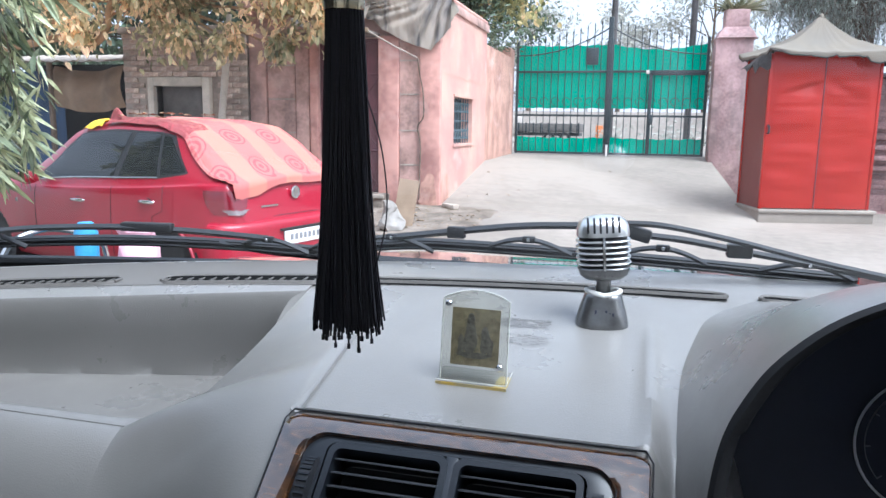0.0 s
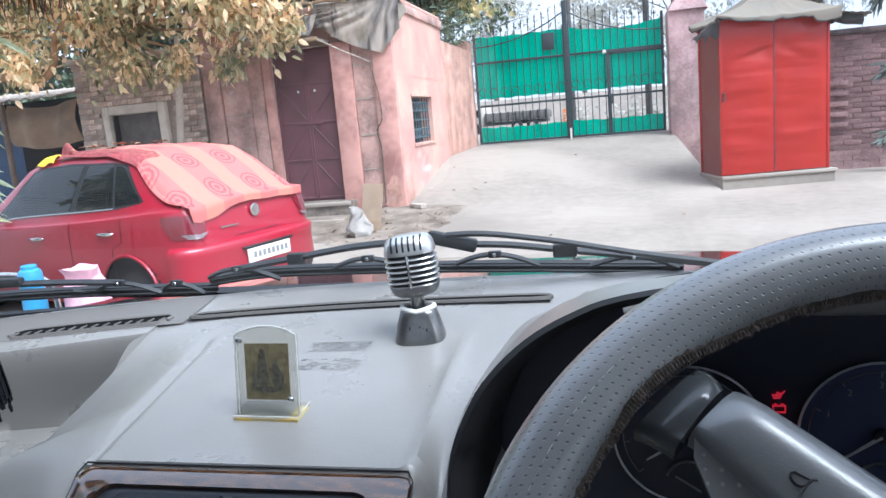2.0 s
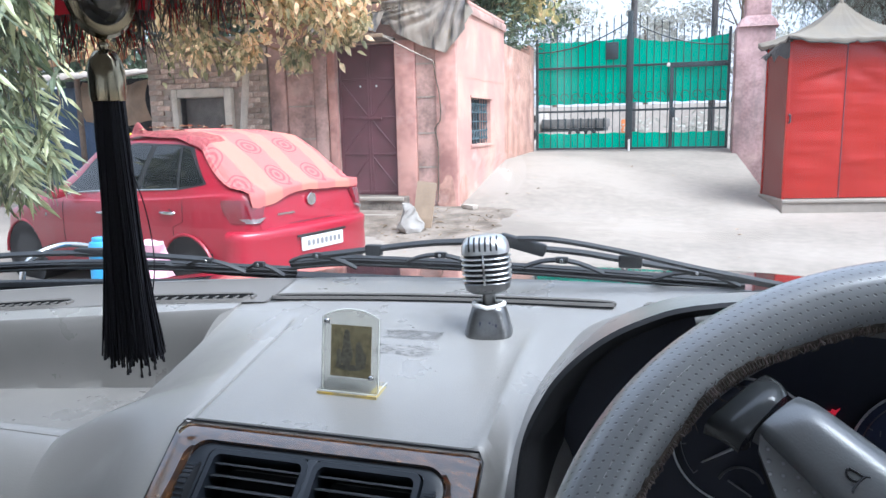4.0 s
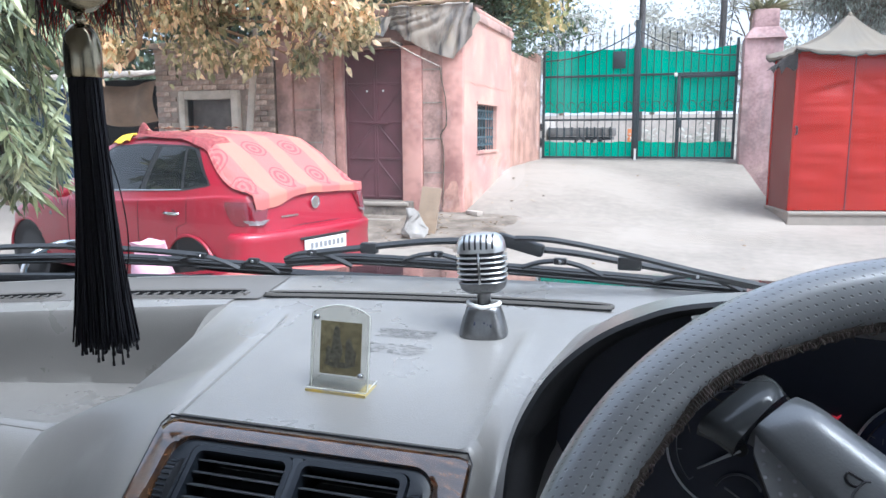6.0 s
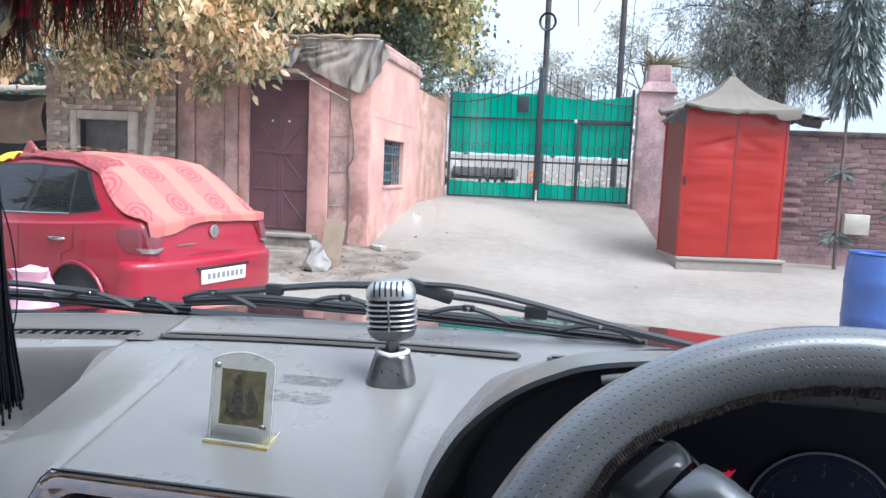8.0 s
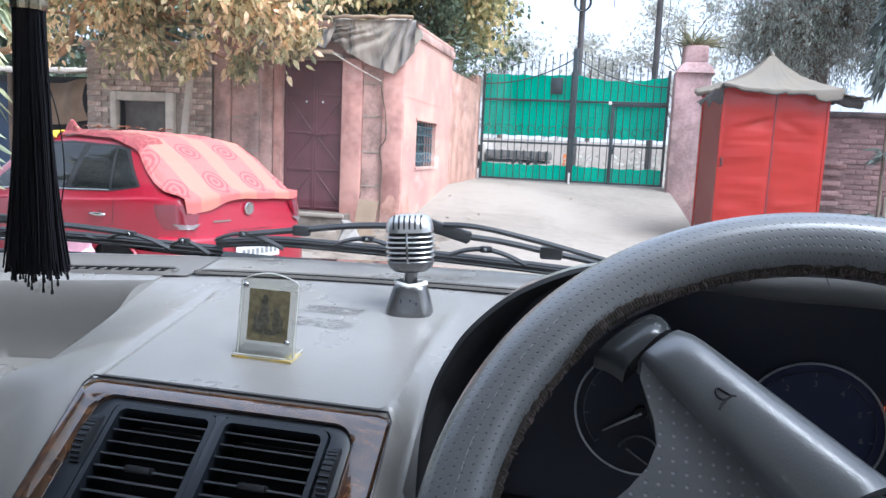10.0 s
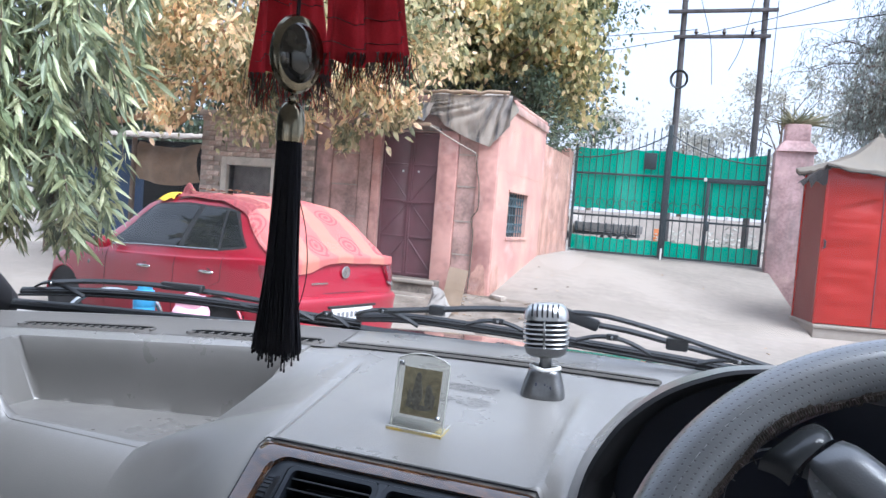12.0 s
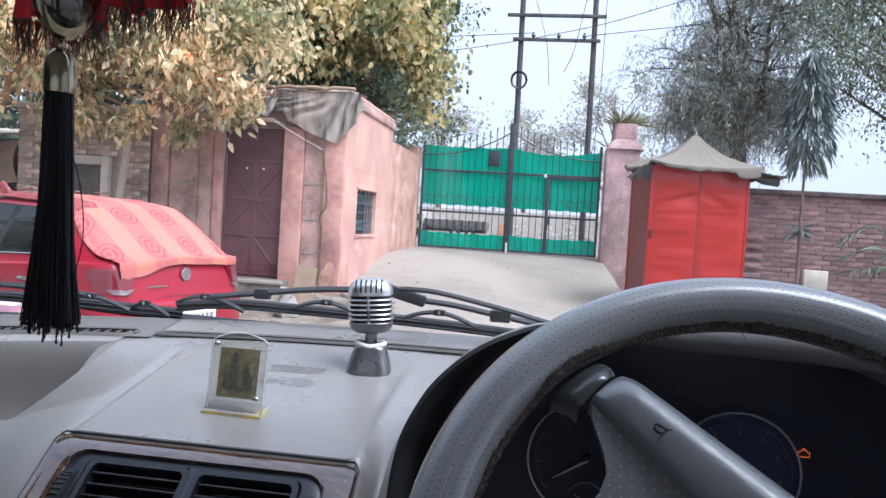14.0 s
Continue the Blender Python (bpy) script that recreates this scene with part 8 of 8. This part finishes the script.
near_tree = tree("broadleaf_tree", "dusty broad-leaved tree with yellowing leaves over the outhouse", (-7.6, 10.4, 0.3), (-6.6, 9.3, 3.1), cloud(56, (-8.0, 7.4, 2.7), (-3.0, 9.0, 4.6), 0.55, 3, near_keep) + [(-3.75, 8.35, 2.7, 0.32), (-4.3, 8.3, 2.4, 0.22), (-4.9, 8.3, 2.45, 0.28), (-5.5, 8.2, 2.55, 0.3), (-3.4, 8.5, 2.85, 0.25), (-6.9, 8.1, 2.5, 0.4)], 14500, 0.112, 0.5, LEAF_A, 0.14, 11, (0, 0, -0.7), 0.6, BARK_PALE, 4, 0.6)
bare = spline([(-8.6, 8.6, 2.45), (-7.9, 8.4, 2.5), (-7.4, 8.4, 2.56), (-6.98, 8.4, 2.47), (-6.75, 8.4, 2.66), (-6.68, 8.4, 2.95), (-6.28, 8.4, 3.4), (-6.1, 8.5, 4.2)], 40)
part("bare_limb", M().tube(bare, [0.055 - 0.0006 * k + 0.008 * noise.noise((k * 0.6, 0, 0)) for k in range(40)], 9), BARK_PALE, near_tree, "bare orange-brown limb, sunlight put into its colour", smooth=80)
part("bare_limb", M().tube(spline([(-7.3, 8.4, 2.56), (-7.5, 8.35, 2.75), (-8.1, 8.3, 2.85), (-8.6, 8.3, 3.2)], 16), [0.04 - 0.0015 * k for k in range(16)], 8), BARK_PALE, near_tree, smooth=80)
# bigger, greener crown behind the gatehouse roof
tree("peepal_tree", "tall green and yellow leafy tree behind the gatehouse", (-5.2, 14.0, 0.6), (-4.6, 13.9, 4.0), cloud(60, (-7.5, 12.4, 3.3), (-2.3, 15.0, 7.8), 0.75, 5, lambda x, y, z: z > 4.05 + 0.35 * noise.noise((x * 1.5, y, 3))), 24000, 0.14, 0.72, LEAF_P, 0.2, 12, (0, 0, -0.8), 0.65, BARK, 4, 0.6)
tree("shade_tree", "dark green tree further behind the gatehouse", (-3.6, 16.0, 0.9), (-3.5, 15.9, 3.3), cloud(46, (-7.0, 15.2, 3.0), (-2.3, 17.6, 6.2), 0.8, 6) + cloud(26, (-6.4, 12.9, 3.35), (-2.7, 14.6, 4.1), 0.5, 7), 34000, 0.1, 0.5, LEAF_D, 0.2, 13, (0, 0, -0.5), 0.6, BARK, 4, 0.8)
tree("backdrop_tree", "leafy green tree behind the outhouse and lean-to", (-9.5, 14.5, 0.6), (-9.3, 14.3, 3.0), cloud(60, (-14, 12.5, 2.4), (-5.6, 15.5, 7.0), 0.95, 31), 21000, 0.2, 0.5, LEAF_D, 0.2, 33, (0, 0, -0.6), 0.7, BARK, 4, 0.7)
# drooping tree close on the passenger side
th = thing("drooping_tree", (-5.2, 3.95, 0.0), "drooping green tree with long narrow hanging leaves", "tree")
part("trunk", M().tube(spline([(-5.2, 3.95, 0.0), (-5.2, 3.95, 1.8), (-5.1, 3.95, 4.6)], 12), [0.09 - 0.004 * k for k in range(12)], 10), BARK, th, smooth=80)
tw, cen, ways = M(), [], []
for k in range(215):
    a = rng.uniform(0, 2 * math.pi)
    top = Vector((-5.05 + 0.75 * math.cos(a) * rng.random(), 3.95 + 0.4 * math.sin(a), rng.uniform(1.45, 4.6)))
    out = Vector((math.cos(a), math.sin(a), 0)) * rng.uniform(0.35, 1.0)
    e = top + out * 0.75 + Vector((0, 0, -rng.uniform(0.5, 1.2)))
    path = spline([top - out * 0.35, top + out * 0.3 + Vector((0, 0, 0.1)), top + out * 0.62 - Vector((0, 0, 0.25)), e], 14)
    low = [i for i, p in enumerate(path) if p.z < 0.9 + 0.75 * max(0.0, p.x + 4.6)]
    stop = max(3, low[0]) if low else 14
    tw.tube(path[:stop], [0.012 - 0.0008 * i for i in range(stop)], 4, cap=False)
    for p in path[3:]:
        if p.z < 1.0 + 0.75 * max(0.0, p.x + 4.6):
            continue
        for q in range(7):
            cen.append(tuple(p + Vector((rng.gauss(0, 0.03), rng.gauss(0, 0.03), rng.gauss(0, 0.04)))))
            ways.append((out.x * 0.5 + rng.gauss(0, 0.4), out.y * 0.5 + rng.gauss(0, 0.4), -0.75))
part("limbs", tw, BARK, th, smooth=80)
part("crown", plain_mesh(leaf_mesh(cen, ways, 0.21, 0.17, 21, jitter=0.35), "crown", LEAF_B), LEAF_B, th, kind="stuff")
# feathery trees behind the brick wall
th = thing("feathery_tree", (4.3, 16.5, 0.9), "tall grey-green feathery tree behind the brick wall", "tree")
fork = Vector((4.1, 16.4, 3.4))
part("trunk", M().tube(spline([(4.3, 16.5, 0.9), (4.15, 16.45, 2.2), fork], 10), [0.24 - 0.008 * k for k in range(10)], 10), BARK, th, smooth=80)
lm, tw, cen, ways = M(), M(), [], []
stems = []
for k in range(6):
    e = fork + Vector((rng.uniform(-1.0, 1.0), rng.uniform(-0.6, 0.6), rng.uniform(3.6, 5.2)))
    way = spline([fork + Vector((0.05 * (k - 2.5), 0, 0)), fork.lerp(e, 0.35) + Vector((rng.uniform(-0.3, 0.3), 0, 0)), fork.lerp(e, 0.7) + Vector((rng.uniform(-0.3, 0.3), 0, 0)), e], 16)
    lm.tube(way, [0.085 - 0.0045 * i for i in range(16)], 7)
    stems.append(way)
for k in range(106):
    base = rng.choice(stems)[rng.randrange(1, 15) if k < 72 else rng.randrange(0, 5)]
    a, out_ = rng.uniform(0, 2 * math.pi), rng.uniform(0.4, 1.75) + 0.5 * (k >= 72)
    e = base + Vector((math.cos(a) * out_, math.sin(a) * out_ * 0.8, rng.uniform(-0.25, 1.1)))
    limb = spline([base, base.lerp(e, 0.4) + Vector((rng.uniform(-0.2, 0.2), 0, 0.2)), base.lerp(e, 0.75) + Vector((rng.uniform(-0.15, 0.15), 0, 0.22)), e], 12)
    lm.tube(limb, [0.026 - 0.0018 * i for i in range(12)], 5)
    for p in limb[2:]:
        for q in range(3):
            d = Vector((rng.gauss(0, 0.36), rng.gauss(0, 0.36), rng.uniform(-0.1, 0.25)))
            drop = rng.uniform(0.25, 0.95)
            strand = spline([p, p + d * 0.6, p + d - Vector((0, 0, 0.35 * drop)), p + d * 1.12 - Vector((rng.uniform(-0.1, 0.1), 0, drop))], 9)
            tw.tube(strand, [0.006 - 0.0005 * i for i in range(9)], 3, cap=False)
            for c in strand[2:]:
                for j in range(2):
                    cen.append(tuple(c + Vector((rng.gauss(0, 0.03), rng.gauss(0, 0.03), rng.gauss(0, 0.06)))))
                    ways.append((rng.gauss(0, 0.5), rng.gauss(0, 0.5), -0.8))
part("limbs", lm, BARK, th, smooth=80)
part("twigs", tw, BARK, th, smooth=80, kind="stuff")
part("crown", plain_mesh(leaf_mesh(cen, ways, 0.1, 0.2, 14, jitter=0.3), "crown", LEAF_C), LEAF_C, th, kind="stuff")
tree("dense_tree", "dense green tree beyond the brick wall", (7.6, 15.5, 0.9), (7.5, 15.4, 3.2), cloud(76, (4.9, 13.4, 4.1), (10.5, 15.6, 8.0), 0.85, 9), 60000, 0.085, 0.42, LEAF_E, 0.22, 15, (0, 0, -0.6), 0.65, BARK, 4, 0.6)
# slim drooping sapling before the wall
th = thing("mast_sapling", (3.9, 11.4, 0.3), "slim dark green sapling with drooping leaves before the wall", "tree")
part("trunk", M().tube(spline([(3.9, 11.4, 0.3), (3.87, 11.4, 2.0), (3.9, 11.4, 4.3)], 10), [0.03 - 0.0018 * k for k in range(10)], 8), BARK, th, smooth=80)
cen, ways = [], []
for k in range(1100):
    h = rng.random()
    z = 2.65 + 1.65 * h
    rad = 0.29 * (1 - h ** 2.2) ** 0.8 * min(1, 0.55 + 2 * h) * math.sqrt(rng.random()) + 0.05
    a = rng.uniform(0, 2 * math.pi)
    cen.append((3.89 + rad * math.cos(a), 11.4 + rad * math.sin(a), z))
    ways.append((0.5 * math.cos(a), 0.5 * math.sin(a), -1))
for k in range(90):
    z = rng.choice((1.65, 1.7, 0.75, 0.8))
    a = rng.uniform(0, 2 * math.pi)
    cen.append((3.87 + 0.03 * math.cos(a), 11.38, z + rng.uniform(-0.06, 0.06)))
    ways.append((1.0 * math.cos(a), 0.6 * math.sin(a), -0.25))
part("crown", plain_mesh(leaf_mesh(cen, ways, 0.24, 0.15, 22, jitter=0.3), "crown", LEAF_M), LEAF_M, th, kind="stuff")
palm = thing("young_palm", (5.35, 11.2, 0.3), "young palm with arching fronds before the wall", "plant")
for k in range(11):
    a, ln = radians(33 * k + 8), rng.uniform(0.8, 1.15)
    d = Vector((math.cos(a), math.sin(a) * 0.5, 0))
    st = Vector((5.35, 11.2, 0.3))
    path = spline([st, st + d * ln * 0.4 + Vector((0, 0, 0.85 + 0.3 * (k % 3))), st + d * ln * 0.95 + Vector((0, 0, 0.85 + 0.2 * (k % 3)))], 16)
    fr_ = part("frond", M().tube(path, [0.012 - 0.0006 * i for i in range(16)], 5), LEAF_D, palm)
    c, w = [], []
    for i, p in enumerate(path[4:]):
        t = (path[min(i + 5, 15)] - path[i + 3]).normalized()
        sd = t.cross(Vector((0, 0, 1))).normalized()
        for s in (-1, 1):
            c.append(tuple(p))
            w.append(tuple(sd * s + t * 0.8 - Vector((0, 0, 0.3))))
    part("leaflets", plain_mesh(leaf_mesh(c, w, 0.26, 0.12, 30 + k, jitter=0.1), "leaflets", LEAF_D), LEAF_D, fr_, kind="stuff")
cap_plant = thing("pillar_plant", (1.55, 14.75, 3.6), "spiky dry plant growing on the gate pillar", "plant")
cen = [(1.55 + rng.uniform(-0.15, 0.15), 14.75 + rng.uniform(-0.1, 0.1), 3.6) for _ in range(130)]
part("blades", plain_mesh(leaf_mesh(cen, [(rng.gauss(0, 0.8), rng.gauss(0, 0.5), rng.uniform(0.15, 1.0)) for _ in cen], 0.46, 0.075, 40, jitter=0.1), "blades", LEAF_SPIKE), LEAF_SPIKE, cap_plant, kind="stuff")
# plants on the low wall beside the gate
wall_plant = thing("wall_top_plant", (-2.6, 13.4, 2.82), "scraggy green plant on the low wall top", "plant")
cen = [(-2.65 + rng.gauss(0, 0.25), 13.3 + rng.gauss(0, 0.5), 2.8 + abs(rng.gauss(0, 0.38))) for _ in range(500)]
part("leaves", plain_mesh(leaf_mesh(cen, [(rng.gauss(0, 0.6), rng.gauss(0, 0.6), 0.1) for _ in cen], 0.13, 0.3, 41), "leaves", LEAF_D), LEAF_D, wall_plant, kind="stuff")

# ---- beyond the gate ----
far = thing("distant_wall", (0, 40, 0.9), "long pale wall beyond the gate", "wall", kind="structure")
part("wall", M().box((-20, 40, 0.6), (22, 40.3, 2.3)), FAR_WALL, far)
van = thing("parked_lorry", (-3.4, 27, 0.9), "dark dropside lorry parked beyond the gate", "truck")
part("bed", M().box((-4.25, 26, 1.3), (-2.05, 28, 1.6), bevel=0.04), SHUTTER, van, "dark dropside load bed")
part("chassis", M().box((-4.25, 26.2, 1.17), (-2.1, 27.8, 1.28), bevel=0.02), GATE_STEEL, van)
part("cab", M().box((-5.0, 26, 1.15), (-4.3, 28, 1.85), bevel=0.08), FAR_WALL, van, "pale cab")
part("cab_window", M().box((-4.9, 25.985, 1.5), (-4.45, 26.0, 1.75), bevel=0.005), CAR_GLASS, van)
for k in range(9):
    part("bed_stake", M().box((-4.2 + 0.26 * k, 25.96, 1.28), (-4.15 + 0.26 * k, 26.0, 1.62)), GATE_STEEL, van)
for x in (-4.6, -3.1, -2.55):
    w_ = part("wheel", M().lathe([(0.1, -0.13), (0.185, -0.13), (0.2, -0.1), (0.2, 0.1), (0.185, 0.13), (0.1, 0.13)], Matrix.Translation((x, 25.95, 1.1)) @ Matrix.Rotation(radians(90), 4, "X"), 24), RUBBER, van)
    part("rim", M().lathe([(0.1, 0.125), (0.09, 0.135), (0.03, 0.14)], Matrix.Translation((x, 25.95, 1.1)) @ Matrix.Rotation(radians(90), 4, "X"), 18), FAR_WALL, w_)
solo("orange_barrier", M().box((-1.55, 26.5, 0.88), (-1.25, 26.8, 1.55), bevel=0.03), ORANGE, "small orange barrier beyond the gate", "barrier")
for x in (0.8, 1.5, 2.4, -0.9):
    pl = thing("shrub", (x, 24, 0.88), "low shrub beyond the gate, paled for haze", "plant", group="shrubs beyond the gate")
    cen = [(x + rng.gauss(0, 0.25), 24 + rng.gauss(0, 0.3), 0.9 + abs(rng.gauss(0, 0.35))) for _ in range(170)]
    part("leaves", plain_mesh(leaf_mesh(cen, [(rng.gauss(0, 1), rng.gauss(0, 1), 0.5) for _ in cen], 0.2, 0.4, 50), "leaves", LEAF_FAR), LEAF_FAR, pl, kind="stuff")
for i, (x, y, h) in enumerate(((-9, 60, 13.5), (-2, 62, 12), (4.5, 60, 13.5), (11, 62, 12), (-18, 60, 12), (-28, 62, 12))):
    tree("distant_tree", "tree far beyond the gate, paled for haze", (x, y, 0.9), (x, y, 3.5), cloud(14, (x - 3, y - 2, 4), (x + 3, y + 2, h), 1.5, 60 + i), 3200, 0.36, 0.4, LEAF_FAR, 0.25, 70 + i, (0, 0, -0.3), 0.7, BARK, 3, 0.8)
